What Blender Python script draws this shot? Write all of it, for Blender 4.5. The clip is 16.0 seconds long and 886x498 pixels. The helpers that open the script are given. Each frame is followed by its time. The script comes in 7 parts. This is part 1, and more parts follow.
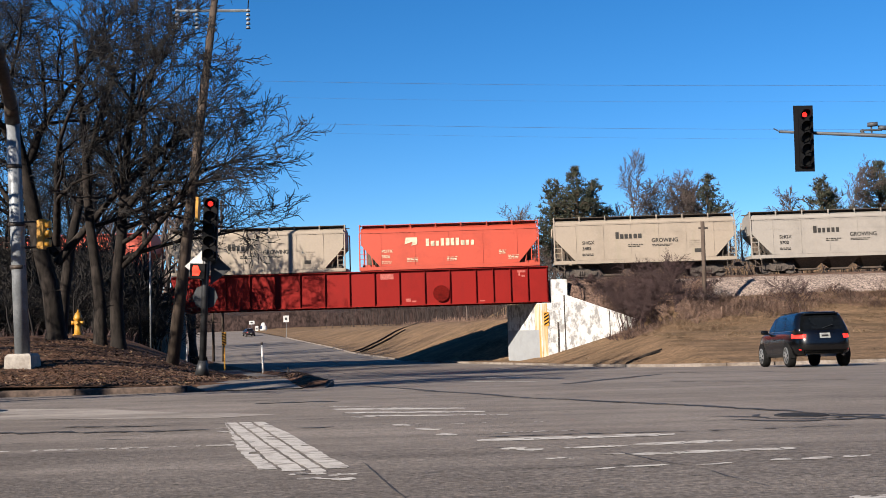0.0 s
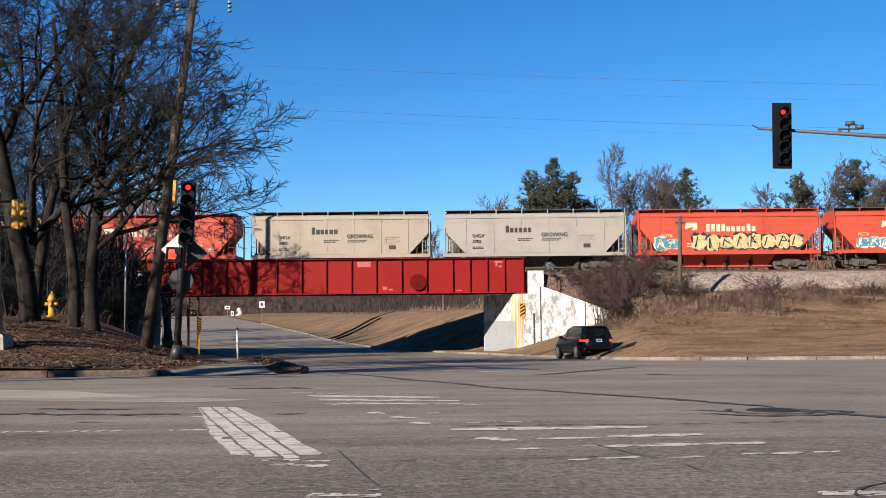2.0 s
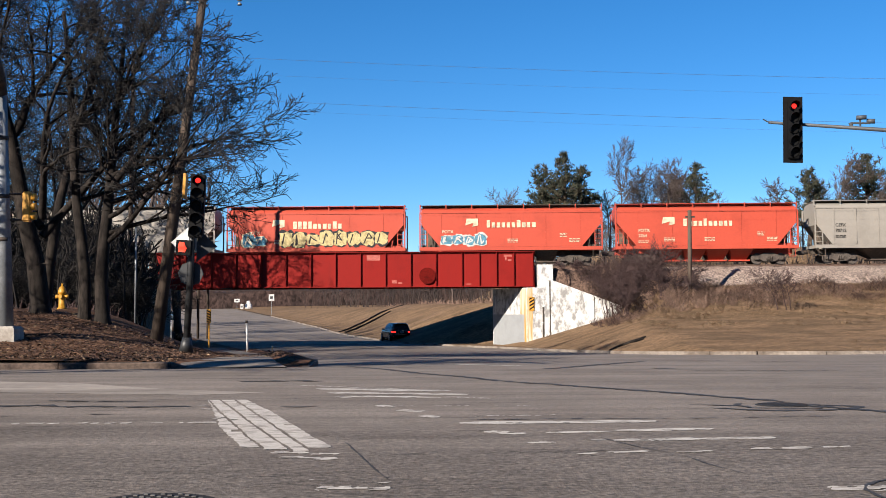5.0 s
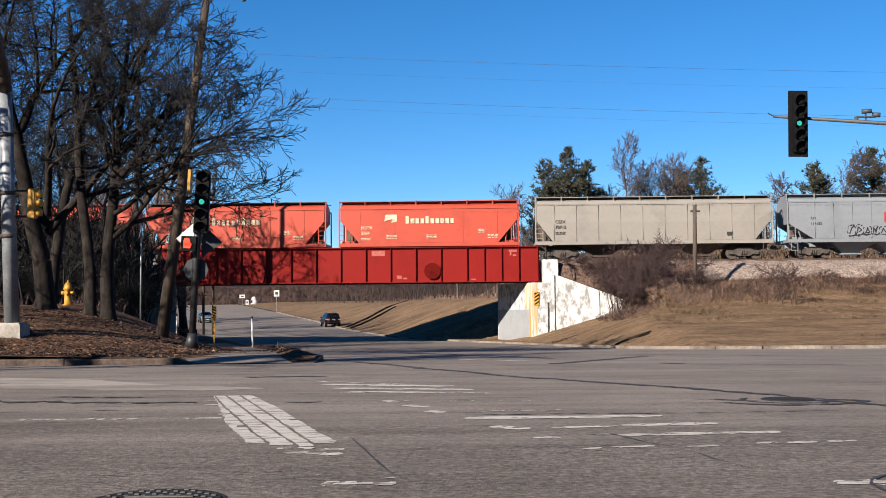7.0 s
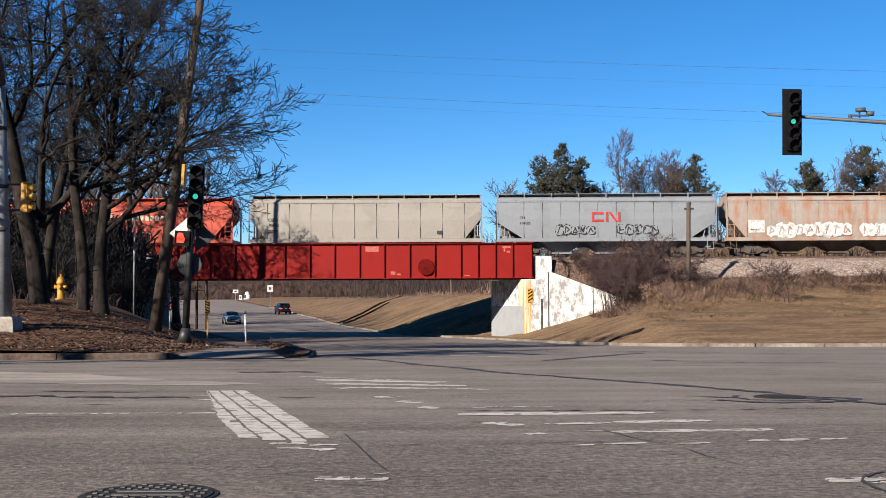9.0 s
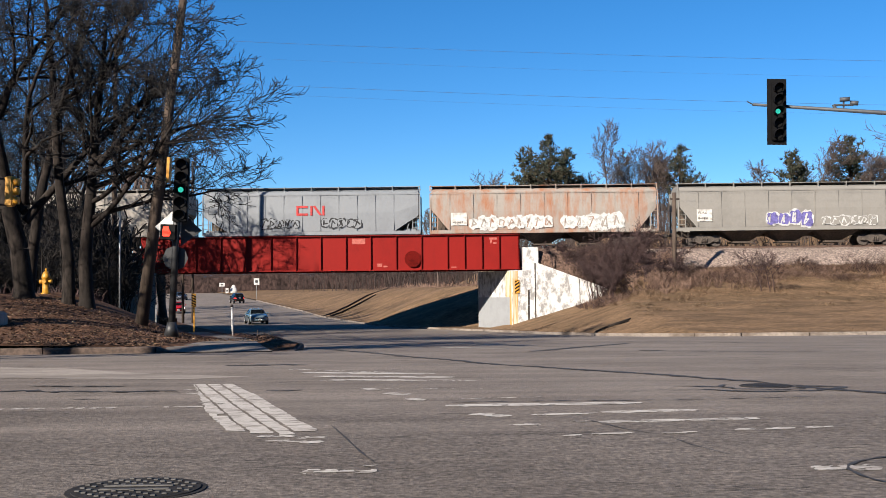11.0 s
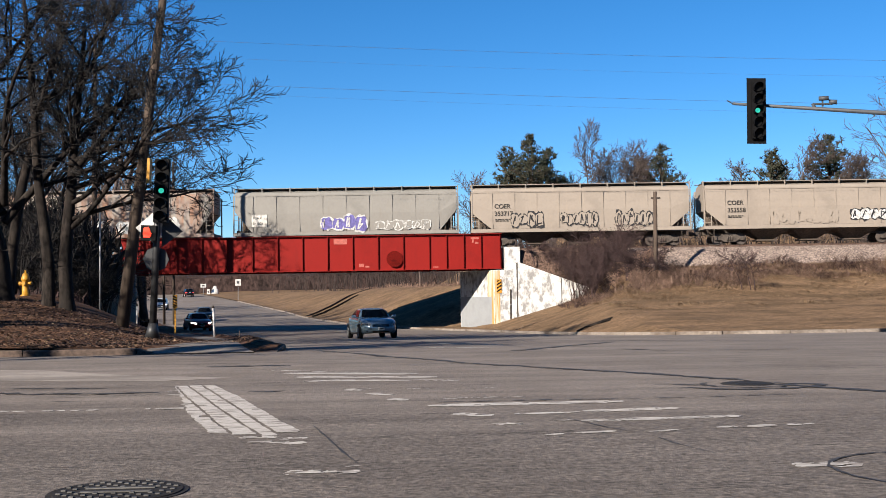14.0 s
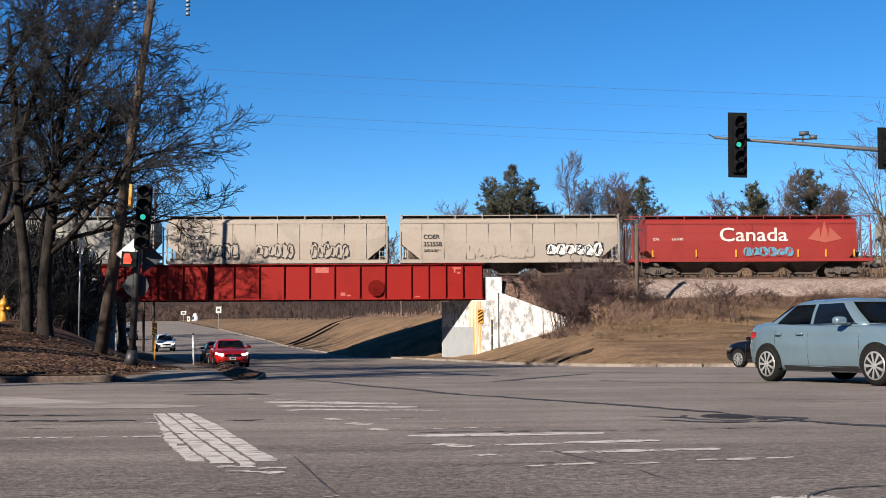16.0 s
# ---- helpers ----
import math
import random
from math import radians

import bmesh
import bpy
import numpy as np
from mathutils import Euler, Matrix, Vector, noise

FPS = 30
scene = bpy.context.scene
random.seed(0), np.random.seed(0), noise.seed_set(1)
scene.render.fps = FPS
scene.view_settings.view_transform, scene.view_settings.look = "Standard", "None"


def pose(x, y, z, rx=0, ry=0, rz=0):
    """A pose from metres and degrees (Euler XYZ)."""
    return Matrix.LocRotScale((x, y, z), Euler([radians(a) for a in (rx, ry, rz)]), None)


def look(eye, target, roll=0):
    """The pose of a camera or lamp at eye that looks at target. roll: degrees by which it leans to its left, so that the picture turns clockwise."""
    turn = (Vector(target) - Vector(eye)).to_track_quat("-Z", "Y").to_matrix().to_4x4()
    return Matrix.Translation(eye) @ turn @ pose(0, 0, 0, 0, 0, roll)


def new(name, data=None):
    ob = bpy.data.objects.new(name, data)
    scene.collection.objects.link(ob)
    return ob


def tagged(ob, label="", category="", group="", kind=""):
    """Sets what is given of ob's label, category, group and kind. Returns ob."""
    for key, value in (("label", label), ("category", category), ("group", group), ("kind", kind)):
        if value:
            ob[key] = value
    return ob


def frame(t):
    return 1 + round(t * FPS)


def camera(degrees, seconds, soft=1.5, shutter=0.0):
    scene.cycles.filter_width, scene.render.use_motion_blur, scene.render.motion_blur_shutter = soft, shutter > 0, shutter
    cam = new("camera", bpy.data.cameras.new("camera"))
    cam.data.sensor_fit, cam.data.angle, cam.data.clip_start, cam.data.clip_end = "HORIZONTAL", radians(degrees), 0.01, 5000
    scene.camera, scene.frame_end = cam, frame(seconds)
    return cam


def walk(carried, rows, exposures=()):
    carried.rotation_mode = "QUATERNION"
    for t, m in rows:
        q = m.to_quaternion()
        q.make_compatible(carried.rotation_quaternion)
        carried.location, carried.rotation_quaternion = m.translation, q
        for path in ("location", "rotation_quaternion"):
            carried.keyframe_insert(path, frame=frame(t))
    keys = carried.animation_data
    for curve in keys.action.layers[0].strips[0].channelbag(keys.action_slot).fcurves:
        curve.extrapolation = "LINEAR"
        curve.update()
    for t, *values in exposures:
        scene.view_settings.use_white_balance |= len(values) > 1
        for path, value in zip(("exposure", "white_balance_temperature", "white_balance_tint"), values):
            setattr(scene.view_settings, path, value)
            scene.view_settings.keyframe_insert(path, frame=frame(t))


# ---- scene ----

# The camera stands beside the crossing, held by hand: it turns a little and stays in place.
cam = camera(44.02, 16.0, soft=0.6)


def aim(yaw, pitch, roll):
    return pose(0, 0, 1.0, 90 + pitch, 0, yaw) @ pose(0, 0, 0, 0, 0, roll)


TURNS = [
    (0.0, 0.008, 4.205, -1.632),
    (0.2, -1.110, 3.970, -1.470),
    (0.5, -1.600, 3.809, -1.229),
    (1.0, -1.217, 3.707, -0.910),
    (1.5, -1.067, 3.823, -0.610),
    (2.0, -1.153, 3.615, -0.479),
    (2.5, -1.075, 3.701, -0.347),
    (3.0, -1.031, 3.616, -0.225),
    (3.5, -0.897, 3.565, -0.187),
    (4.0, -0.795, 3.525, -0.151),
    (6.5, -0.473, 2.975, -0.524),
    (7.0, -0.405, 3.038, -0.463),
    (7.5, -0.369, 3.079, -0.380),
    (8.0, -0.388, 2.996, -0.298),
    (8.5, -0.554, 2.932, -0.176),
    (9.0, -0.726, 2.833, -0.164),
    (11.5, -1.671, 2.325, -0.719),
    (12.0, -1.896, 2.289, -0.822),
    (12.5, -1.943, 2.372, -0.829),
    (13.0, -2.152, 2.409, -0.836),
    (13.5, -2.257, 2.366, -0.837),
    (14.0, -2.372, 2.379, -0.880),
    (14.5, -2.836, 2.701, -0.673),
    (15.0, -2.965, 3.232, -0.471),
    (15.5, -3.177, 3.621, -0.380),
    (16.0, -3.331, 3.922, -0.291),
]
walk(cam, [(t, aim(yaw, pitch, roll)) for t, yaw, pitch, roll in TURNS])

# ---- light: low winter sun from behind and to the left, clear sky ----
SHADOW = Vector((0.98, 1.15, -0.75)).normalized()
SUN_UP = math.asin(-SHADOW.z)
SUN_AZ = math.atan2(-SHADOW.x, -SHADOW.y)
world = bpy.data.worlds.new("sky")
scene.world = world
world.use_nodes = True
wn = world.node_tree.nodes
sky = wn.new("ShaderNodeTexSky")
sky.sky_type = "NISHITA"
sky.sun_disc = False
sky.sun_elevation = SUN_UP
sky.sun_rotation = SUN_AZ
sky.altitude = 1500
sky.air_density = 1.0
sky.dust_density = 0.0
sky.ozone_density = 6.0
wn["Background"].inputs[1].default_value = 0.05
deep = wn.new("ShaderNodeHueSaturation")
deep.inputs["Saturation"].default_value = 1.2
world.node_tree.links.new(sky.outputs[0], deep.inputs["Color"])
world.node_tree.links.new(deep.outputs[0], wn["Background"].inputs[0])
sun = new("sun", bpy.data.lights.new("sun", "SUN"))
sun.data.energy = 5.0
sun.data.angle = radians(0.53)
sun.data.color = (1.0, 0.895, 0.77)
sun.matrix_world = look((0, 0, 60), Vector((0, 0, 60)) + SHADOW)
scene.view_settings.exposure = 1.46


# ---- materials ----
def material(name, color, rough=0.7, metal=0.0, vary=0.25, scale=2.0, fine=30.0, bump=0.0, second=None, mix=0.5, spec=0.4,
             stretch=(1, 1, 1), each=0.0, coords="Object"):
    """A surface with grain at two scales, an optional second colour in patches, and relief."""
    m = bpy.data.materials.new(name)
    m.use_nodes = True
    dull = 0.59 if metal else 0.51
    color = [c * dull for c in color]
    second = [c * dull for c in second] if second else None
    n, ln = m.node_tree.nodes, m.node_tree.links
    b = n["Principled BSDF"]
    b.inputs["Roughness"].default_value = rough
    b.inputs["Metallic"].default_value = metal
    b.inputs["Specular IOR Level"].default_value = spec
    tc = n.new("ShaderNodeTexCoord")
    mp = n.new("ShaderNodeMapping")
    mp.inputs["Scale"].default_value = stretch
    ln.new(tc.outputs[coords], mp.inputs[0])
    big, small = n.new("ShaderNodeTexNoise"), n.new("ShaderNodeTexNoise")
    for tex, sc, det in ((big, scale, 5), (small, fine, 6)):
        tex.inputs["Scale"].default_value = sc
        tex.inputs["Detail"].default_value = det
        tex.inputs["Roughness"].default_value = 0.65
        ln.new(mp.outputs[0], tex.inputs["Vector"])
    two = n.new("ShaderNodeMix")
    two.data_type = "RGBA"
    two.inputs[6].default_value = (*color, 1)
    two.inputs[7].default_value = (*(second or [c * 0.6 for c in color]), 1)
    ramp = n.new("ShaderNodeMapRange")
    ramp.inputs[1].default_value, ramp.inputs[2].default_value = 0.62 - mix * 0.3, 0.72 - mix * 0.2
    ln.new(big.outputs[0], ramp.inputs[0])
    ln.new(ramp.outputs[0], two.inputs[0])
    hsv = n.new("ShaderNodeHueSaturation")
    mul = n.new("ShaderNodeMapRange")
    mul.inputs[1].default_value, mul.inputs[2].default_value = 0.38, 0.62
    mul.inputs[3].default_value, mul.inputs[4].default_value = 1 - vary, 1 + vary
    ln.new(small.outputs[0], mul.inputs[0])
    value = mul.outputs[0]
    if each:
        info = n.new("ShaderNodeObjectInfo")
        per = n.new("ShaderNodeMapRange")
        per.inputs[3].default_value, per.inputs[4].default_value = 1 - each, 1 + each
        ln.new(info.outputs["Random"], per.inputs[0])
        pm = n.new("ShaderNodeMath")
        pm.operation = "MULTIPLY"
        ln.new(value, pm.inputs[0])
        ln.new(per.outputs[0], pm.inputs[1])
        value = pm.outputs[0]
    ln.new(value, hsv.inputs["Value"])
    ln.new(two.outputs[2], hsv.inputs["Color"])
    ln.new(hsv.outputs[0], b.inputs["Base Color"])
    if bump:
        bp = n.new("ShaderNodeBump")
        bp.inputs["Strength"].default_value = min(1.0, bump)
        bp.inputs["Distance"].default_value = 0.02
        ln.new(small.outputs[0], bp.inputs["Height"])
        ln.new(bp.outputs[0], b.inputs["Normal"])
    return m


def glow(name, color, strength):
    m = bpy.data.materials.new(name)
    m.use_nodes = True
    b = m.node_tree.nodes["Principled BSDF"]
    b.inputs["Base Color"].default_value = (*color, 1)
    b.inputs["Emission Color"].default_value = (*color, 1)
    b.inputs["Emission Strength"].default_value = strength * 0.59
    return m


def streaky(name, color, streak, amount=0.5, rough=0.6, across=2.2, metal=0.0, spec=0.3):
    """Paint with vertical runs of rust or dirt, longer at the top, and dusty blotches."""
    m = material(name, color, rough, metal, 0.035, 0.5, 7.0, 0.0, [c * 0.88 for c in color], 0.5, spec)
    n, ln = m.node_tree.nodes, m.node_tree.links
    b = n["Principled BSDF"]
    old = b.inputs["Base Color"].links[0].from_socket
    tc = n.new("ShaderNodeTexCoord")
    mp = n.new("ShaderNodeMapping")
    mp.inputs["Scale"].default_value = (across, across, 0.16)
    ln.new(tc.outputs["Object"], mp.inputs[0])
    tex = n.new("ShaderNodeTexNoise")
    tex.inputs["Scale"].default_value = 1.6
    tex.inputs["Detail"].default_value = 8
    tex.inputs["Roughness"].default_value = 0.7
    ln.new(mp.outputs[0], tex.inputs["Vector"])
    rng = n.new("ShaderNodeMapRange")
    rng.inputs[1].default_value, rng.inputs[2].default_value = 0.66 - 0.2 * amount, 0.80 - 0.12 * amount
    rng.inputs[4].default_value = 0.85
    ln.new(tex.outputs[0], rng.inputs[0])
    mx = n.new("ShaderNodeMix")
    mx.data_type = "RGBA"
    ln.new(rng.outputs[0], mx.inputs[0])
    ln.new(old, mx.inputs[6])
    mx.inputs[7].default_value = (*[c * 0.59 for c in streak], 1)
    ln.new(mx.outputs[2], b.inputs["Base Color"])
    return m




def road_surface():
    """Old asphalt: coarse stone and a painted light fall-off in the near lay, streaks along the crossing traffic, fine
    broken cracks.
    """
    m = material("asphalt", (0.275, 0.235, 0.207), 0.92, 0, 0.20, 0.35, 30, 0.6, (0.225, 0.190, 0.166), 0.6, 0.22, (0.9, 0.8, 1))
    n, ln = m.node_tree.nodes, m.node_tree.links
    b = n["Principled BSDF"]
    colour = b.inputs["Base Color"].links[0].from_socket
    tc = n.new("ShaderNodeTexCoord")

    def tex(stretch, scale, detail, rough=0.6):
        mp = n.new("ShaderNodeMapping")
        mp.inputs["Scale"].default_value = stretch
        ln.new(tc.outputs["Object"], mp.inputs[0])
        t = n.new("ShaderNodeTexNoise")
        t.inputs["Scale"].default_value = scale
        t.inputs["Detail"].default_value = detail
        t.inputs["Roughness"].default_value = rough
        ln.new(mp.outputs[0], t.inputs["Vector"])
        return t.outputs[0]

    def span(value, a, b0, c, d):
        r = n.new("ShaderNodeMapRange")
        for k, v in enumerate((a, b0, c, d)):
            r.inputs[k + 1].default_value = v
        ln.new(value, r.inputs[0])
        return r.outputs[0]

    def calc(op, a, c):
        k = n.new("ShaderNodeMath")
        k.operation = op
        for i, v in enumerate((a, c)):
            if isinstance(v, (int, float)):
                k.inputs[i].default_value = v
            else:
                ln.new(v, k.inputs[i])
        return k.outputs[0]

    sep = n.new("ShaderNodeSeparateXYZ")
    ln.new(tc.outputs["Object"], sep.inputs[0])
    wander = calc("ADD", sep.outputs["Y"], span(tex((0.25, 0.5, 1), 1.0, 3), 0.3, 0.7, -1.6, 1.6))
    near = span(wander, 9.6, 7.4, 0.0, 1.0)                       # the coarser lay beside the crossing, also darkened for its weaker sheen
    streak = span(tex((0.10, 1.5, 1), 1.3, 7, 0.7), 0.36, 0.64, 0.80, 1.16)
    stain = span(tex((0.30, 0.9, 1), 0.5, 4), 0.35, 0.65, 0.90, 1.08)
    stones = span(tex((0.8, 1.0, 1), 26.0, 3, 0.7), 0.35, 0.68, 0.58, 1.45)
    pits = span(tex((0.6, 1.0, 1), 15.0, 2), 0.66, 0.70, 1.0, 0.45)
    # 0.74 darkens the near lay in place of a sheen that grows with distance
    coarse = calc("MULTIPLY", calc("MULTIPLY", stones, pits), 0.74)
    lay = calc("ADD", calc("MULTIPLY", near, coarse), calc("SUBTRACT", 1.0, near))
    # thin broken cracks running with the streaks
    line = calc("ABSOLUTE", calc("SUBTRACT", tex((0.35, 3.2, 1), 1.1, 5, 0.62), 0.5), 0.0)
    some = span(tex((0.5, 1.2, 1), 0.9, 3), 0.52, 0.60, 0.0, 1.0)
    thin = calc("MULTIPLY", span(line, 0.004, 0.013, 1.0, 0.0), some)
    crackle = calc("SUBTRACT", 1.0, calc("MULTIPLY", thin, 0.62))
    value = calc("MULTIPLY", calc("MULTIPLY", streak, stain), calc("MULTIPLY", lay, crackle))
    hsv = n.new("ShaderNodeHueSaturation")
    ln.new(colour, hsv.inputs["Color"])
    ln.new(value, hsv.inputs["Value"])
    ln.new(hsv.outputs[0], b.inputs["Base Color"])
    return m


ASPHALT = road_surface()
LAWN = material("winter_lawn", (0.264, 0.170, 0.100), 0.95, 0, 0.38, 0.4, 5.0, 1.0, (0.160, 0.106, 0.062), 0.58, 0.1, (0.6, 1.2, 1))
BANKSOIL = material("bank_soil", (0.16, 0.105, 0.082), 0.95, 0, 0.6, 1.1, 6.0, 1.0, (0.085, 0.055, 0.045), 0.6, 0.1)
SOIL = material("leaf_litter", (0.150, 0.080, 0.049), 0.95, 0, 0.6, 1.4, 9.0, 1.0, (0.070, 0.038, 0.025), 0.6, 0.1)
GRAVEL = material("ballast_stone", (0.35, 0.275, 0.235), 0.95, 0, 0.75, 1.6, 9.0, 1.0, (0.23, 0.175, 0.15), 0.5, 0.2)
CONCRETE = material("concrete", (0.50, 0.46, 0.41), 0.85, 0, 0.14, 0.7, 14, 0.2, (0.36, 0.32, 0.28), 0.5, 0.3)
KERB = material("kerb_concrete", (0.34, 0.29, 0.25), 0.9, 0, 0.25, 0.6, 12, 0.3, (0.17, 0.135, 0.11), 0.5, 0.3)
WHITEWASH = material("peeling_white_paint", (0.88, 0.87, 0.85), 0.7, 0, 0.12, 1.9, 11, 0.25, (0.36, 0.35, 0.34), 0.56, 0.3, (1.3, 1.3, 0.8))
GREYPAINT = material("grey_cover_paint", (0.40, 0.42, 0.44), 0.7, 0, 0.05, 0.6, 10, 0.1, (0.35, 0.365, 0.385), 0.5, 0.3)
RUSTRUN = material("rust_stain", (0.78, 0.70, 0.56), 0.85, 0, 0.14, 2.2, 8, 0.1, (0.60, 0.36, 0.10), 0.70, 0.2, (1.8, 1.8, 0.10))
ROADWHITE = material("worn_road_paint", (0.66, 0.62, 0.57), 0.85, 0, 0.16, 9.0, 40, 0.3, (0.27, 0.235, 0.21), 0.42, 0.25, (0.45, 1.3, 1))
CRACKFILL = material("crack_sealant", (0.045, 0.042, 0.042), 0.75, 0, 0.2, 3, 20, 0.2)
RED = streaky("red_girder_paint", (0.30, 0.011, 0.008), (0.20, 0.010, 0.008), 0.55, 0.6, 0.9, spec=0.12)
REDDARK = material("dark_red_circle", (0.15, 0.008, 0.006), 0.8, 0, 0.2, 2, 12, spec=0.05)
PALEPATCH = material("pale_scuff", (0.52, 0.13, 0.10), 0.7, 0, 0.3, 6, 14, 0, (0.46, 0.09, 0.07), 0.5)
STEEL = material("galvanised_steel", (0.23, 0.25, 0.27), 0.5, 0.2, 0.12, 1.5, 14, 0.1, (0.34, 0.36, 0.38), 0.5)
# Darker copy of the galvanised steel: the arm's shade is in the colour.
ARMSTEEL = material("shaded_arm_steel", (0.075, 0.085, 0.10), 0.6, 0, 0.15, 1.5, 14, 0.1, (0.055, 0.062, 0.075), 0.5)
IRON = material("dark_iron", (0.055, 0.045, 0.040), 0.7, 0.3, 0.35, 2.0, 12, 0.3, (0.10, 0.07, 0.05), 0.4)
RAILSTEEL = material("rail_steel", (0.20, 0.13, 0.10), 0.6, 0.5, 0.25, 2, 15, 0.2)
TIEWOOD = material("sleeper_wood", (0.10, 0.075, 0.06), 0.9, 0, 0.3, 2, 12, 0.4)
BLACK = material("black_housing", (0.007, 0.007, 0.008), 0.7, 0, 0.2, 2, 15, spec=0.12)
YELLOW = material("signal_yellow", (0.75, 0.36, 0.03), 0.5, 0, 0.1, 2, 12)
HYDRANT = material("hydrant_yellow", (0.66, 0.32, 0.02), 0.5, 0, 0.1, 3, 14)
WHITE = material("white_sheet", (0.82, 0.82, 0.80), 0.5, 0, 0.05, 3, 14)
# Far darker than bare aluminium: shade on the sign backs is in the colour.
SIGNBACK = material("shade_dark_sign_back", (0.05, 0.052, 0.056), 0.5, 0.4, 0.08, 2, 12)
POLEWOOD = material("weathered_pole_wood", (0.115, 0.086, 0.068), 0.9, 0, 0.25, 1.5, 9, 0.5, (0.085, 0.064, 0.05), 0.5, 0.2, (1, 1, 0.12))
BARK = material("dark_bark", (0.036, 0.029, 0.025), 0.95, 0, 0.6, 2.0, 8, 1.0, (0.014, 0.012, 0.011), 0.5, 0.15, (1, 1, 0.3))
BARKTAN = material("tan_bark", (0.16, 0.115, 0.08), 0.95, 0, 0.35, 2.0, 10, 0.8, (0.09, 0.065, 0.047), 0.5, 0.15, (1, 1, 0.3))
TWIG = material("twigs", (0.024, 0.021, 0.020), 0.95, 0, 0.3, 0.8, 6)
# Much paler than the near twigs, the lift standing in for haze.
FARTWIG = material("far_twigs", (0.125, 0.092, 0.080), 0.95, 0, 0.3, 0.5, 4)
BRUSH = material("winter_brush", (0.30, 0.192, 0.143), 0.95, 0, 0.35, 0.4, 4, 0, (0.125, 0.074, 0.058), 0.5)
BRUSHDARK = material("dark_brush", (0.085, 0.048, 0.046), 0.95, 0, 0.35, 0.5, 4)
STRAW = material("pale_straw", (0.36, 0.25, 0.15), 0.95, 0, 0.3, 0.4, 4)
DRYGRASS = material("dry_grass", (0.30, 0.195, 0.118), 0.95, 0, 0.3, 0.4, 4)
# Needle green is lifted a little to imitate haze before the pines.
NEEDLE = material("pine_needles", (0.048, 0.058, 0.034), 0.9, 0, 0.35, 0.6, 5, 0, (0.085, 0.072, 0.042), 0.4)
# One dark colour for both the kerb's dirt and the tree shade on it.
KERBDIRTSHADE = material("dirty_shaded_kerb", (0.105, 0.072, 0.056), 0.9, 0, 0.4, 0.7, 10, 0.3, (0.04, 0.029, 0.024), 0.6)
SIGNWHITE = material("dull_white_sign", (0.75, 0.73, 0.71), 0.6, 0, 0.08, 3, 14)
WOODHILL = material("wooded_rise", (0.062, 0.040, 0.035), 0.95, 0, 0.6, 0.12, 1.1, 0.6, (0.036, 0.025, 0.023), 0.55, 0.1, (1.4, 1, 0.8))
WOODTWIG = material("distant_twigs", (0.066, 0.046, 0.041), 0.95, 0, 0.4, 0.3, 3)
# Near-black base colour holds the deep shade inside the undergrowth.
THICKET = material("shade_black_thicket", (0.012, 0.009, 0.008), 0.95, 0, 0.3, 0.6, 5)
PATHGREY = material("path_concrete", (0.24, 0.208, 0.182), 0.9, 0, 0.25, 0.6, 12, 0.2, (0.14, 0.122, 0.108), 0.6)
TYRE = material("tyre_rubber", (0.016, 0.016, 0.016), 0.9, 0, 0.2, 3, 20, spec=0.1)
ALLOY = material("alloy", (0.58, 0.59, 0.60), 0.3, 0.6, 0.05, 2, 12)
CHROME = material("chrome", (0.75, 0.76, 0.78), 0.12, 1.0, 0.03, 2, 12)
STUD = material("worn_stud_iron", (0.13, 0.125, 0.12), 0.6, 0.3, 0.3, 3, 14)
DARKPLASTIC = material("dark_plastic", (0.022, 0.022, 0.024), 0.55, 0, 0.1, 3, 20)
GLASS = material("car_glass", (0.014, 0.017, 0.020), 0.08, 0, 0.05, 1, 5, spec=0.28)
TAILRED = glow("tail_light_red", (0.45, 0.012, 0.010), 0.04)
BRAKE = glow("lit_brake_light", (0.9, 0.035, 0.025), 1.0)
HEADLIT = glow("lit_head_light", (1.0, 0.97, 0.9), 1.6)
LENSCLEAR = material("lamp_lens", (0.55, 0.56, 0.57), 0.12, 0.1, 0.05, 3, 12)
AMBER = material("amber_lens", (0.75, 0.25, 0.03), 0.3, 0, 0.05, 3, 12)
REDLAMP = glow("red_signal_lamp", (1.0, 0.03, 0.02), 1.05)
GREENLAMP = glow("green_signal_lamp", (0.04, 0.62, 0.44), 0.55)
HANDLAMP = glow("orange_walk_lamp", (1.0, 0.045, 0.015), 0.65)
DEADLAMP = material("unlit_lens", (0.010, 0.010, 0.010), 0.6, 0, 0.1, 3, 12, spec=0.1)


# ---- building helpers ----
def bmesh_new():
    return bmesh.new()


def box(bm, x0, x1, y0, y1, z0, z1):
    vs = [bm.verts.new((x, y, z)) for x in (x0, x1) for y in (y0, y1) for z in (z0, z1)]
    for a, b, c, d in ((0, 1, 3, 2), (4, 6, 7, 5), (0, 4, 5, 1), (2, 3, 7, 6), (0, 2, 6, 4), (1, 5, 7, 3)):
        bm.faces.new((vs[a], vs[b], vs[c], vs[d]))
    return bm


def tube(bm, p0, p1, r0, r1=None, n=10, caps=True):
    p0, p1 = Vector(p0), Vector(p1)
    r1 = r0 if r1 is None else r1
    q = (p1 - p0).to_track_quat("Z", "Y")
    rings = []
    for p, r in ((p0, r0), (p1, r1)):
        rings.append([bm.verts.new(p + q @ Vector((r * math.cos(a), r * math.sin(a), 0))) for a in (2 * math.pi * i / n for i in range(n))])
    for i in range(n):
        j = (i + 1) % n
        f = bm.faces.new((rings[0][i], rings[0][j], rings[1][j], rings[1][i]))
        f.smooth = n > 6
    if caps:
        bm.faces.new(rings[0][::-1])
        bm.faces.new(rings[1])
    return bm


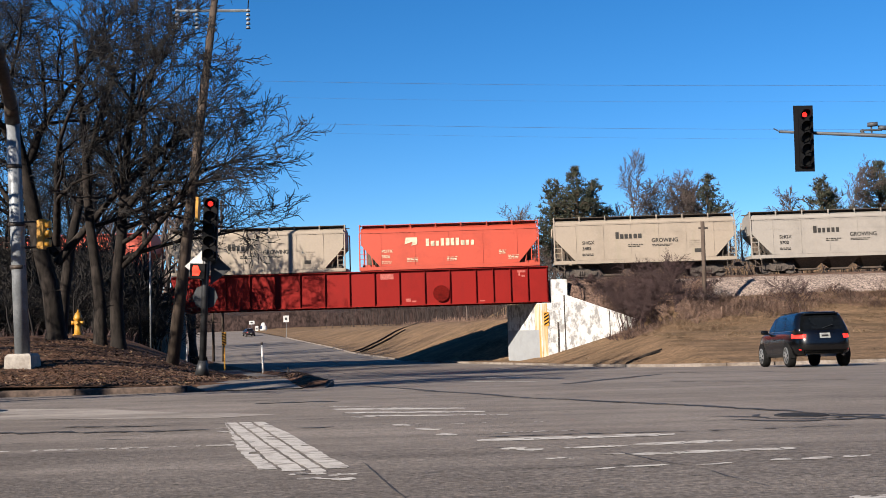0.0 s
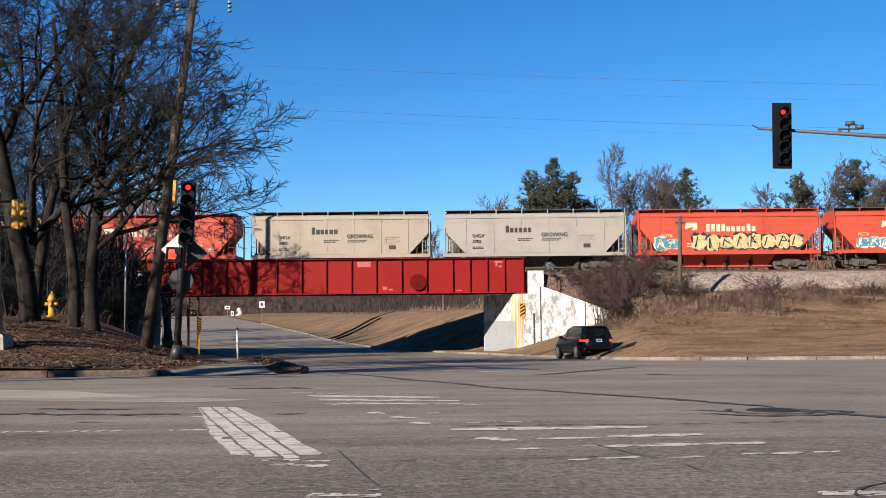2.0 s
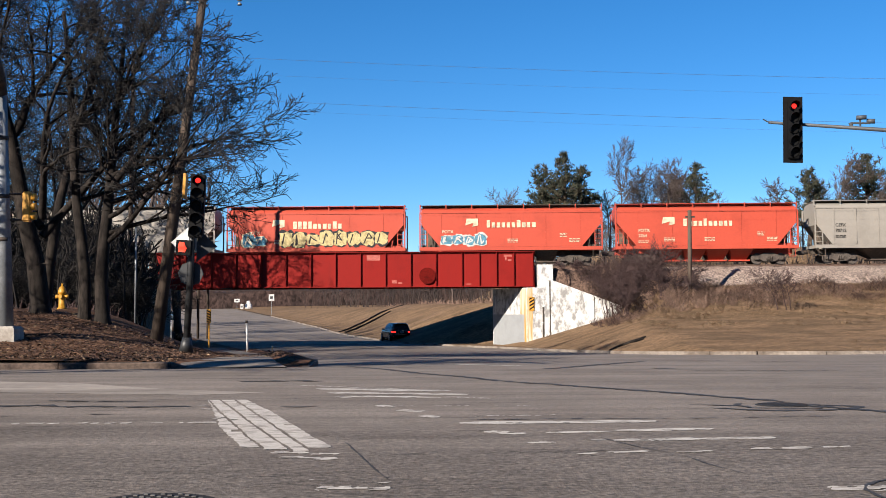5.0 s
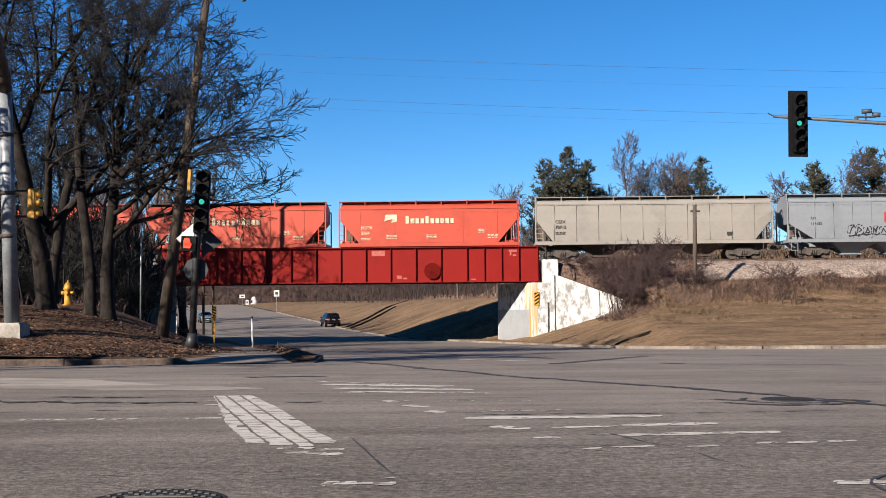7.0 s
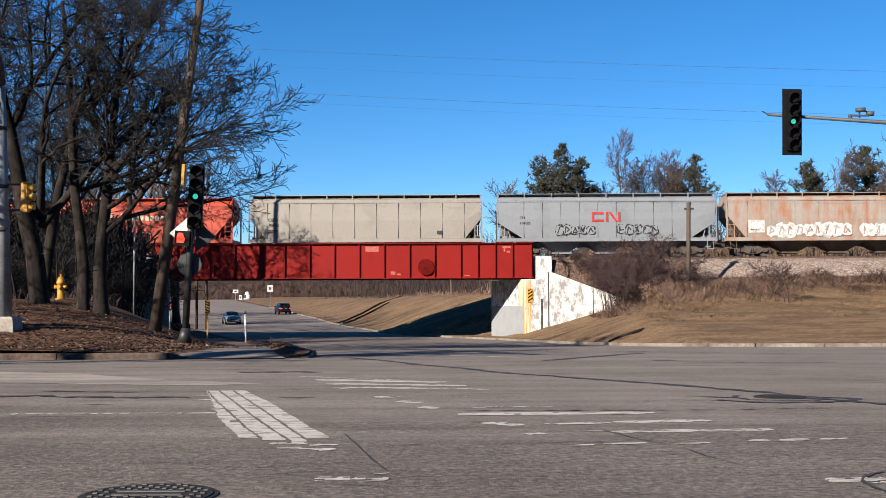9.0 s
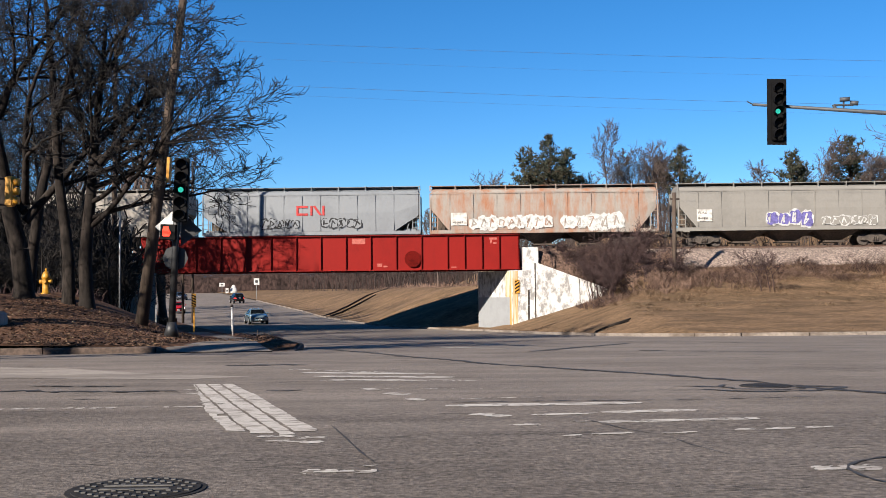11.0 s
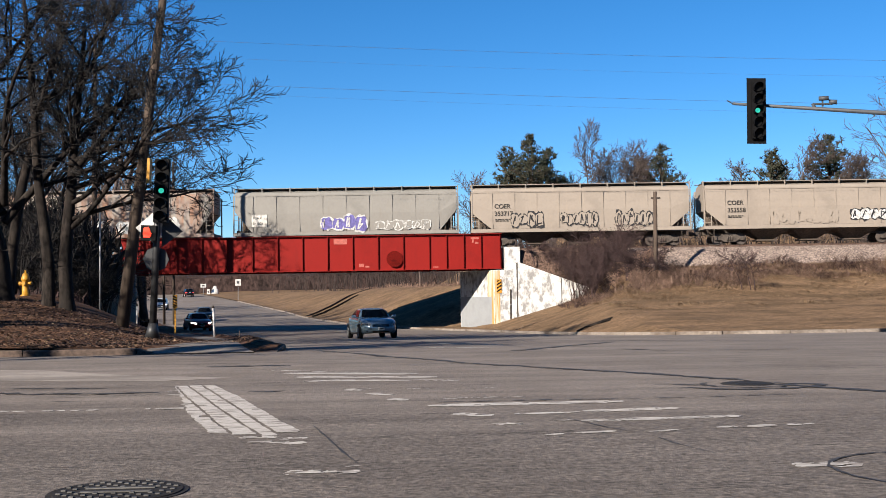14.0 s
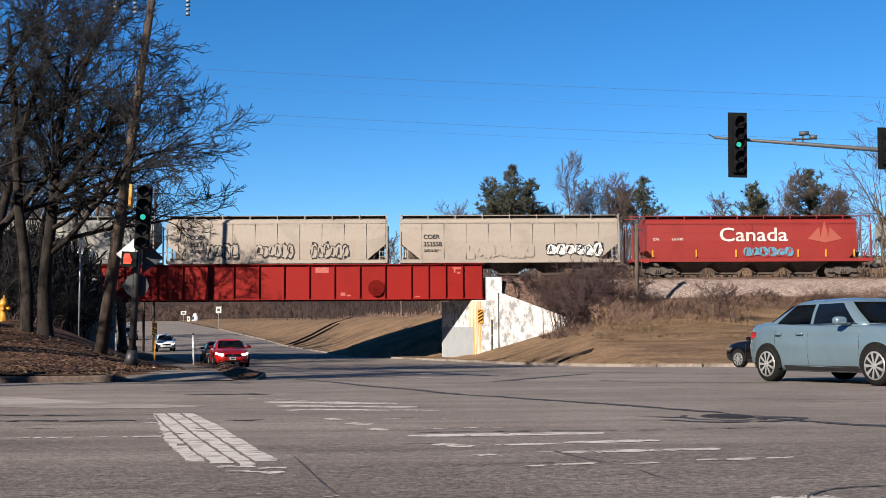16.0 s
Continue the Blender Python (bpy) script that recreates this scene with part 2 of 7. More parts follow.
def prism(bm, outline, axis, a, b):
    """An outline of (u, v) pulled along an axis from a to b: x: (y, z), y: (x, z), z: (x, y)."""
    def at(u, v, w):
        return {"x": (w, u, v), "y": (u, w, v), "z": (u, v, w)}[axis]
    lo = [bm.verts.new(at(u, v, a)) for u, v in outline]
    hi = [bm.verts.new(at(u, v, b)) for u, v in outline]
    n = len(outline)
    for i in range(n):
        bm.faces.new((lo[i], lo[(i + 1) % n], hi[(i + 1) % n], hi[i]))
    bm.faces.new(lo[::-1])
    bm.faces.new(hi)
    return bm


def loft(bm, rings, closed=True, caps=True, smooth=True):
    vs = [[bm.verts.new(p) for p in ring] for ring in rings]
    n = len(vs[0])
    for a, b in zip(vs, vs[1:]):
        for i in range(n if closed else n - 1):
            f = bm.faces.new((a[i], a[(i + 1) % n], b[(i + 1) % n], b[i]))
            f.smooth = smooth
    if caps and closed:
        bm.faces.new(vs[0][::-1])
        bm.faces.new(vs[-1])
    return bm


def mesh_from(bm, name, mat):
    bmesh.ops.recalc_face_normals(bm, faces=bm.faces)
    me = bpy.data.meshes.new(name)
    bm.to_mesh(me)
    bm.free()
    me.materials.append(mat)
    return me


def part(name, bm, mat, parent=None, label="", at=None):
    me = bm if isinstance(bm, bpy.types.Mesh) else mesh_from(bm, name, mat)
    ob = new(name, me)
    if parent:
        ob.parent = parent
    if at is not None:
        ob.matrix_basis = at
    return tagged(ob, label)


def thing(name, label, category, at=None, group="", kind=""):
    ob = new(name)
    ob.empty_display_size = 0.2
    if at is not None:
        ob.matrix_basis = at
    return tagged(ob, label, category, group, kind)


def mesh_lists(name, verts, faces, mat, smooth=False):
    me = bpy.data.meshes.new(name)
    me.from_pydata(verts, [], faces)
    me.materials.append(mat)
    if smooth:
        me.polygons.foreach_set("use_smooth", [True] * len(me.polygons))
    me.update()
    return me


def words(name, text, size, mat, parent, at, label="", width=None, depth=0.004, heavy=0.0):
    """Lettering from the built-in font, turned into a mesh; at: the pose of its left lower corner, x along the line."""
    cu = bpy.data.curves.new(name, "FONT")
    cu.body, cu.size, cu.extrude, cu.offset = text, size, depth, heavy
    tmp = bpy.data.objects.new(name, cu)
    me = bpy.data.meshes.new_from_object(tmp)
    bpy.data.objects.remove(tmp)
    bpy.data.curves.remove(cu)
    if width and len(me.vertices):
        wide = max(v.co.x for v in me.vertices)
        for v in me.vertices:
            v.co.x *= width / wide
    me.materials.clear()
    me.materials.append(mat)
    return part(name, me, mat, parent, label, at)


# ---- ground ----
G_Y = (-40, 5, 12, 18, 24, 33, 50, 70, 83, 95, 120, 146, 162, 190, 208, 222, 260, 300, 420)
G_Z = (0.1, 0.07, 0.04, -0.02, -0.2, -0.43, -0.98, -1.5, -1.72, -1.7, -1.5, -1.0, -0.62, 0.05, 0.55, 1.05, 2.3, 3.2, 4.2)


def road_z(y):
    return sum(float(np.interp(y + o, G_Y, G_Z)) for o in (-3, -1.5, 0, 1.5, 3)) / 5


def smooth01(v):
    v = min(1.0, max(0.0, v))
    return v * v * (3 - 2 * v)


KERB_R = ((15.5, 43), (13.0, 43.6), (11.5, 45), (10.0, 48), (8.8, 53), (7.8, 60), (6.7, 72), (4.8, 80), (2.1, 86), (-0.2, 90), (-3.4, 97), (-6.9, 111), (-10.8, 126), (-14.8, 145), (-29, 200))


def kerb_right(y):
    return float(np.interp(y, [p[1] for p in KERB_R] + [250, 420], [p[0] for p in KERB_R] + [-45, -110]))


def kerb_left(y):
    return float(np.interp(y, (23.8, 24.2, 26, 30, 40, 58, 85, 106, 144, 200, 250, 420), (-3.5, -2.75, -2.75, -3.5, -5.2, -8.9, -15.5, -22.5, -33.5, -51, -67, -135)))


def track_y(x):
    return 83.6 - 0.04 * x


RAIL_Z = 4.43
BANK_D = (-40, -17, -7.0, -5.4, -3.4, 3.4, 5.4, 17, 60)          # distance before and behind the track's middle line
BANK_Z = (-0.75, 0.55, 2.35, 2.70, 3.5, 3.5, 2.9, 1.6, 1.6)
WALL_Y = 80.3


def bump(x, y, size, amount):
    return amount * noise.noise(Vector((x / size, y / size, 3.7)))


def right_z(x, y):
    d = y - track_y(x)
    out = x - kerb_right(y)
    low = road_z(y) + 0.14
    bank = float(np.interp(d, BANK_D, BANK_Z)) + bump(x, y, 6, 0.12) * smooth01(out / 3)
    if d > 3:
        s = smooth01((out - 0.2) / (3.2 + 9 * smooth01((d - 7) / 25)))
        flat = smooth01((d - 5) / 8)
        top = bank * (1 - flat) + max(low + 0.25, 1.9 + 6.0 * smooth01((d - 16) / 30) * smooth01((x - 7) / 14) + 1.0 * smooth01((out - 22) / 60) + bump(x, y, 14, 0.25) * smooth01(out / 6)) * flat
        even = min(top, low + 0.36 * max(0.0, out - 0.2 - 2.6 * (1 - smooth01((d - 3) / 6))) + bump(x, y, 3, 0.05) * smooth01(out))
        k = smooth01((d - 14) / 14)
        return even * (1 - k) + (low * (1 - s) + top * s) * k
    cone = low + 0.29 * max(0.0, out - 1.2 * smooth01((y - 66) / 12) - 1.8 * smooth01((y - 80) / 6)) + 1.15 * max(0.0, out - 9.0) + 0.02 * (80 - min(y, 80)) * max(0.0, out - 2) / 6
    if y >= WALL_Y and x > 8.0:
        cone = max(cone, min(2.5 + 4 * max(0.0, x - 8.9), 3.2 - max(0.0, x - 8.6) * 0.385 + (y - WALL_Y) * 1.7))
    return min(bank, cone)


def left_z(x, y):
    out = kerb_left(y) - x
    low = road_z(y) + 0.14 - 0.13 * smooth01((25.4 - y) / 1.2) * smooth01((x + 6.0) / 0.5)
    hill = float(np.interp(y, (23, 25, 29, 36, 41, 50, 62, 66, 78.2, 80.2, 87, 89, 100, 160), (-0.02, 0.05, 0.5, 1.05, 1.22, 0.7, 0.2, 0.4, 3.2, 4.05, 4.05, 3.2, 1.8, 2.6)))
    hill += bump(x, y, 5, 0.10)
    if y > 200:
        hill = low + 1.2
    s = smooth01((out - 1.6 - 3.0 * smooth01((y - 55) / 18) * (1 - smooth01((y - 86) / 6))) / 6.5)
    ridge = 0.17 * max(0.0, 1 - abs(out - 0.48) / 0.46) * smooth01((y - 24.0) / 4.0) * (1 - smooth01((y - 58) / 15))
    return low * (1 - s) + hill * s + ridge * (0.8 + bump(x, y, 0.7, 0.5))


def path_edge(y, out):
    return kerb_left(y) - out


def height(x, y):
    if y > 43 and x > kerb_right(y):
        return right_z(x, y)
    if y > 23.8 and x < kerb_left(y):
        return left_z(x, y)
    return road_z(y)


def sheet(name, ys, xs_of, z_of, mat):
    verts, faces = [], []
    cols = None
    for y in ys:
        xs = xs_of(y)
        cols = len(xs)
        verts += [(x, y, z_of(x, y)) for x in xs]
    for r in range(len(ys) - 1):
        for c in range(cols - 1):
            a = r * cols + c
            faces.append((a, a + 1, a + cols + 1, a + cols))
    return mesh_lists(name, verts, faces, mat, True)


def steps(*spans):
    out = []
    for a, b, n in spans:
        out += [a + (b - a) * i / n for i in range(n)]
    return out + [spans[-1][1]]


ROAD_YS = steps((-40, 0, 10), (0, 60, 60), (60, 150, 45), (150, 420, 40))
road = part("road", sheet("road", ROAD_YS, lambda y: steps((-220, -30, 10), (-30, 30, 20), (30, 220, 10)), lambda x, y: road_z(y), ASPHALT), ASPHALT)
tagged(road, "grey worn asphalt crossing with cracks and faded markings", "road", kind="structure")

SIDE = steps((0, 0.008, 8), (0.008, 0.06, 11), (0.06, 0.25, 40), (0.25, 1, 24))
R_YS = steps((43.0, 48, 16), (48, 76, 40), (76, 80.20, 12), (80.20, 80.36, 1), (80.36, 92, 24), (92, 150, 40), (150, 420, 40))
L_YS = steps((23.8, 26, 14), (26, 60, 50), (60, 92, 40), (92, 150, 30), (150, 420, 30))
lawn_east = part("lawn", sheet("lawn", R_YS, lambda y: [kerb_right(y) + 190 * u for u in SIDE], right_z, LAWN), LAWN)
tagged(lawn_east, "dormant brown winter grass on the railway bank", "ground", kind="structure")
mound = part("mound", sheet("mound", L_YS, lambda y: [kerb_left(y) - 190 * u for u in SIDE], left_z, SOIL), SOIL)
tagged(mound, "brown leaf-littered mound under bare trees at the corner", "ground", kind="structure")

bm = bmesh_new()
loft(bm, [[(path_edge(y, o), y, road_z(y) + z) for o, z in ((2.3, 0.0), (2.3, 0.165), (0.9, 0.165), (0.9, 0.0))] for y in steps((29.0, 80, 34))], closed=False, smooth=False)
loft(bm, [[(x0, y, road_z(y) - 0.05), (x0, y, road_z(y) + z), (x1, y, road_z(y) + z), (x1, y, road_z(y) - 0.05)] for y, x0, x1, z in ((23.72, -5.55, -3.1, 0.022), (24.7, -5.6, -3.45, 0.11), (25.6, -5.6, -3.65, 0.16), (27.4, -5.55, -3.95, 0.165), (29.0, kerb_left(29.0) - 2.3, kerb_left(29.0) - 0.9, 0.165))], closed=False, smooth=False)
tagged(part("pavement", bm, PATHGREY), "pale concrete path along the road into the underpass", "pavement", kind="structure")

bm = bmesh_new()
loft(bm, [[(-13.5, y, 0.0), (-14.0, y, 0.22), (-60, y, 0.22), (-60.5, y, 0.0)] for y in (-38, -20, 0, 9)], closed=False)
tagged(part("lawn", bm, LAWN), "dormant grass verge on the near corner", "ground", kind="structure")

# far ground to the horizon, below all else
far = part("ground", sheet("ground", steps((-600, 420, 12), (420, 3000, 14)), lambda y: steps((-2500, 2500, 30)), lambda x, y: (-2.6 if y < 400 else -2.6 + min(5.6, (y - 400) * 0.028)), LAWN), LAWN)
tagged(far, "brown winter fields reaching the horizon", "ground", kind="structure")


def kerb_run(name, points, label, mat, dropped=None):
    """A concrete kerb in two-metre stones along a line of (x, y)."""
    top = thing(name, label, "kerb", kind="structure")
    line = [Vector((x, y)) for x, y in points]
    stones = []
    rest, start = 0.0, line[0]
    for a, b in zip(line, line[1:]):
        length = (b - a).length
        n = max(1, round(length / 3.0))
        for i in range(n):
            stones.append((a + (b - a) * (i / n), a + (b - a) * ((i + 1) / n)))
    for p, q in stones:
        d = (q - p).normalized()
        nrm = Vector((-d.y, d.x)) * 0.09
        bm = bmesh_new()
        rings = []
        for pt in (p + d * 0.012, q - d * 0.012):
            z = road_z(pt.y)
            low = 0.13 if dropped and dropped[0] < pt.x < dropped[1] and pt.y < 24.6 else 0.0
            prof = ((-1, -0.15), (-1, 0.11 - low), (-0.75, 0.135 - low), (1, 0.142 - low), (1, -0.15))
            rings.append([(pt.x + nrm.x * u, pt.y + nrm.y * u, z + w) for u, w in prof])
        loft(bm, rings, smooth=False)
        part("kerb_stone", bm, mat, top)
    return top


kerb_run("kerb_1", [(-60, 23.8), (-30, 23.8), (-16, 23.8), (-8, 23.8), (-5.6, 23.8), (-5.2, 23.8), (-3.5, 23.8), (-2.95, 23.95), (-2.75, 24.2), (-2.75, 26), (-3.5, 30), (-5.2, 40), (-8.9, 58), (-15.5, 85), (-22.5, 106), (-33.5, 144)], "dirty weathered concrete kerb round the corner mound, darkened for tree shade", KERBDIRTSHADE, (-5.4, -2.7))
kerb_run("kerb_2", [(90, 43), (50, 43), (30, 43), (20, 43)] + list(KERB_R), "pale concrete kerb along the grass bank", KERB)

# ---- railway: ballast, sleepers, rails ----
bm = bmesh_new()


def ballast_ring(x):
    y = track_y(x)
    near = smooth01((x - 13) / 4) if x > 0 else 1.0
    ring = []
    for d, z in ((-5.3, -1.75), (-4.6, -1.16), (-4.0, -0.86), (-3.2, -0.46), (-2.2, -0.20), (0, -0.2), (2.2, -0.20), (5.6, -1.6)):
        if d < -2.3:
            d, z = -2.3 + (d + 2.3) * (0.22 + 0.78 * near), z * (0.6 + 0.4 * near)
        z = RAIL_Z + z + bump(x * 3, d * 9, 1.3, 0.08)
        if d < -2.35 and 0 < x < 18:
            z = min(z, height(x, y + d) + (0.05 if len(ring) else -0.15) + 0.25 * len(ring))
        ring.append((x, y + d, z))
    return ring


loft(bm, [ballast_ring(15.4 + i * 0.6) for i in range(218)], closed=False)
ballast_a = part("ballast", bm, GRAVEL)
tagged(ballast_a, "pale crushed stone ballast under the track", "ballast", kind="structure")
bm = bmesh_new()
loft(bm, [ballast_ring(8.2 + i * 0.6) for i in range(13)], closed=False)
tagged(part("ballast", bm, BANKSOIL), "brown earth and stone shoulder beside the bridge end", "ballast", kind="structure")
bm = bmesh_new()
loft(bm, [ballast_ring(-20.5 - i * 0.8) for i in range(110)], closed=False)
tagged(part("ballast", bm, GRAVEL), "pale crushed stone ballast under the track", "ballast", kind="structure")

track = thing("railway_track", "steel rails on dark timber sleepers", "railway track", kind="structure")
for side in (-0.72, 0.72):
    bm = bmesh_new()
    ang = math.atan(-0.04)
    prof = ((-0.07, -0.17), (-0.07, -0.15), (-0.012, -0.13), (-0.012, -0.05), (-0.037, -0.03), (-0.037, 0), (0.037, 0), (0.037, -0.03), (0.012, -0.05), (0.012, -0.13), (0.07, -0.15), (0.07, -0.17))
    loft(bm, [[(x, track_y(x) + side + u, RAIL_Z + w) for u, w in prof] for x in (-110, 0, 145)], smooth=False)
    part("rail", bm, RAILSTEEL, track)
bm = bmesh_new()
box(bm, -0.11, 0.11, -1.3, 1.3, -0.34, -0.17)
tie = mesh_from(bm, "sleeper", TIEWOOD)
for i in range(240):
    x = -20 + i * 0.55
    part("sleeper", tie, TIEWOOD, track, at=pose(x, track_y(x), RAIL_Z, 0, 0, -2.29 + random.uniform(-0.6, 0.6)))

# ---- bridge ----
GIRD_L, GIRD_R = -20.4, 7.68
GIRD_T, GIRD_B = 5.45, 2.83
bridge = thing("railway_bridge", "red-painted steel plate girder railway bridge over the road", "bridge", kind="structure")
STIFF = [7.56, 6.16, 4.89, 3.61, 2.34, 0.42, -1.44, -3.32, -5.16, -7.02, -8.85, -10.71, -12.58, -14.45, -16.3, -18.2, -20.0]


def girder(near, facing):
    def yy(x):
        return track_y(x) + near
    bm = bmesh_new()
    loft(bm, [[(x, yy(x) + u, z) for u, z in ((-0.01, GIRD_B + 0.05), (-0.01, GIRD_T - 0.05), (0.01, GIRD_T - 0.05), (0.01, GIRD_B + 0.05))] for x in (GIRD_L, GIRD_R)], smooth=False)
    g = part("girder", bm, RED, bridge)
    for z0, z1, h in ((GIRD_T - 0.048, GIRD_T, 0.22), (GIRD_B, GIRD_B + 0.048, 0.22), (GIRD_T - 0.17, GIRD_T - 0.05, 0.03), (GIRD_B + 0.05, GIRD_B + 0.17, 0.03)):
        bm = bmesh_new()
        loft(bm, [[(x, yy(x) + u, z) for u, z in ((-h, z0), (-h, z1), (h, z1), (h, z0))] for x in (GIRD_L - 0.01, GIRD_R + 0.01)], smooth=False)
        part("flange" if h > 0.1 else "flange_angle", bm, RED, g)
    for x in STIFF:
        bm = bmesh_new()
        box(bm, x - 0.012, x + 0.012, yy(x) + facing * 0.012, yy(x) + facing * 0.17, GIRD_B + 0.06, GIRD_T - 0.06)
        box(bm, x - 0.07, x - 0.014, yy(x) + facing * 0.032, yy(x) + facing * 0.05, GIRD_B + 0.06, GIRD_T - 0.06)
        part("stiffener", bm, RED, g)
    return g


front = girder(-2.55, -1)
girder(2.55, 1)
def fy(x):
    return track_y(x) - 2.55
bm = bmesh_new()
cx, cz = -0.23, 3.67
tube(bm, (cx, fy(cx) - 0.20, cz), (cx, fy(cx) - 0.17, cz), 0.60, n=32)
disc = part("round_plate", bm, REDDARK, bridge, "dull dark red round plate standing off the web")
part("stub", tube(bmesh_new(), (cx, fy(cx) - 0.172, cz), (cx, fy(cx) - 0.008, cz), 0.12, n=12), REDDARK, disc)
for x0, x1, z0, z1 in ((-4.72, -3.74, 4.82, 5.22), (5.42, 6.02, 5.05, 5.2), (5.5, 5.62, 4.78, 5.04), (5.72, 5.98, 4.72, 4.86), (-2.85, -2.5, 3.12, 3.36), (-2.4, -2.1, 3.08, 3.2), (2.6, 3.0, 3.0, 3.08)):
    bm = bmesh_new()
    loft(bm, [[(x, fy(x) - 0.02, z0), (x, fy(x) - 0.02, z1), (x, fy(x) - 0.008, z1), (x, fy(x) - 0.008, z0)] for x in (x0, x1)], smooth=False)
    part("scuff", bm, PALEPATCH, bridge, "pale scuffed patch of paint")
bm = bmesh_new()
loft(bm, [[(x, track_y(x) + u, z) for u, z in ((-2.5, 2.95), (-2.5, 3.35), (2.5, 3.35), (2.5, 2.95))] for x in (GIRD_L, GIRD_R)], smooth=False)
part("deck", bm, IRON, bridge, "dark steel deck between the girders")
for i in range(9):
    x = GIRD_L + 1.5 + i * 3.1
    bm = bmesh_new()
    box(bm, x - 0.15, x + 0.15, track_y(x) - 2.4, track_y(x) + 2.4, 2.86, 2.94)
    part("floor_beam", bm, IRON, bridge)

# abutments and wing wall
ab = thing("abutment", "whitewashed concrete abutment with rust runs and grey cover paint", "abutment", kind="structure")
AX, AY = 7.03, WALL_Y - 0.25
face_dir = Vector((-2.3, 6.2)).normalized()
def ab_pt(along, z, inset=0.0):
    p = Vector((AX, AY)) + face_dir * along + Vector((0.937, 0.348)) * inset
    return (p.x, p.y, z)
bm = bmesh_new()
loft(bm, [[ab_pt(0, z), ab_pt(6.2, z), ab_pt(6.2, z, 3.2), (AX + 2.6, AY + 6.6, z), (AX + 2.6, AY, z)] for z in (-2.2, 2.74)], smooth=False)
part("bridge_seat", bm, WHITEWASH, ab)
bm = bmesh_new()
loft(bm, [[ab_pt(0.45, z, -0.014), ab_pt(6.1, z, -0.014), ab_pt(6.1, z, 0.1), ab_pt(0.45, z, 0.1)] for z in (-2.1, 0.78)], smooth=False)
part("grey_patch", bm, GREYPAINT, ab, "grey cover paint over old scrawls")
bm = bmesh_new()
loft(bm, [[ab_pt(0.05, z, -0.008), ab_pt(1.15, z, -0.008), ab_pt(1.15, z, 0.1), ab_pt(0.05, z, 0.1)] for z in (-2.1, 2.70)], smooth=False)
part("rust_run", bm, RUSTRUN, ab, "tan rust runs down the corner")
bm = bmesh_new()
box(bm, AX + 0.02, AX + 0.42, AY - 0.006, AY + 0.1, -2.1, 2.70)
part("rust_run", bm, RUSTRUN, ab, "tan rust runs down the corner")
bm = bmesh_new()
box(bm, 7.85, 8.98, AY + 0.1, AY + 6.3, 2.6, 4.43)
part("backwall", bm, WHITEWASH, ab, "white concrete end block beside the girder")
bm = bmesh_new()
prism(bm, ((8.78, -2.4), (8.78, 3.31), (14.7, 1.09), (14.7, -1.6)), "y", AY - 0.12, AY + 0.38)
part("wing_wall", bm, WHITEWASH, ab, "white wing wall with peeling paint")
bm = bmesh_new()
box(bm, 8.68, 8.76, AY - 0.02, AY + 0.2, -2.0, 3.25)
box(bm, 11.94, 12.0, AY - 0.128, AY - 0.11, -0.6, 2.05)
part("joint", bm, IRON, ab, "dark open joint between the walls")
bm = bmesh_new()
for a, b in ((-1.0, 0.15), (0.2, 1.31)):
    box(bm, 8.16, 8.27, AY - 0.05, AY - 0.01, a, b)
part("drain_strip", bm, IRON, ab, "dark drain strip on the wall")
# striped clearance panel on the near corner
panel = thing("hazard_marker", "yellow and black diagonal clearance panel on the bridge corner", "hazard sign")
bm = bmesh_new()
box(bm, AX - 0.05 + 0.22, AX + 0.53, AY - 0.06, AY - 0.02, 1.06, 2.06)
part("panel", bm, YELLOW, panel)
for i in range(4):
    bm = bmesh_new()
    z = 1.09 + i * 0.25
    prism(bm, ((AX + 0.18, z), (AX + 0.18, z + 0.11), (AX + 0.52, min(2.05, z + 0.33)), (AX + 0.52, min(2.04, z + 0.21))), "y", AY - 0.068, AY - 0.061)
    part("stripe", bm, BLACK, panel)

ab2 = thing("abutment", "shaded grey concrete abutment under the girder", "abutment", kind="structure")
bm = bmesh_new()
loft(bm, [[(-19.1, 81.0, z), (-21.6, 87.6, z), (-25, 87.6, z), (-25, 80.7, z), (-19.1, 80.7, z)] for z in (-2.2, 2.74)], smooth=False)
part("bridge_seat", bm, CONCRETE, ab2)
bm = bmesh_new()
box(bm, -22.4, -20.6, 80.7, 87.2, 2.6, 4.22)
part("backwall", bm, CONCRETE, ab2)


# woods that close the place behind and beside the camera
bm = bmesh_new()
ring = []
for k in range(61):
    a = radians(150 + 240 * k / 60)
    r = 78 + 10 * noise.noise(Vector((k * 0.4, 1, 2)))
    x, y = r * math.cos(a), r * math.sin(a) - 6
    h = 17 + 6 * noise.noise(Vector((k * 0.9, 5, 2)))
    ring.append([(x, y, -1), (x, y, h * 0.7), (x * 1.05, y * 1.05, h), (x * 1.12, y * 1.12, -1)])
loft(bm, ring, closed=False, smooth=False)
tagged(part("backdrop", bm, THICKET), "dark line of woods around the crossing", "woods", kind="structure")


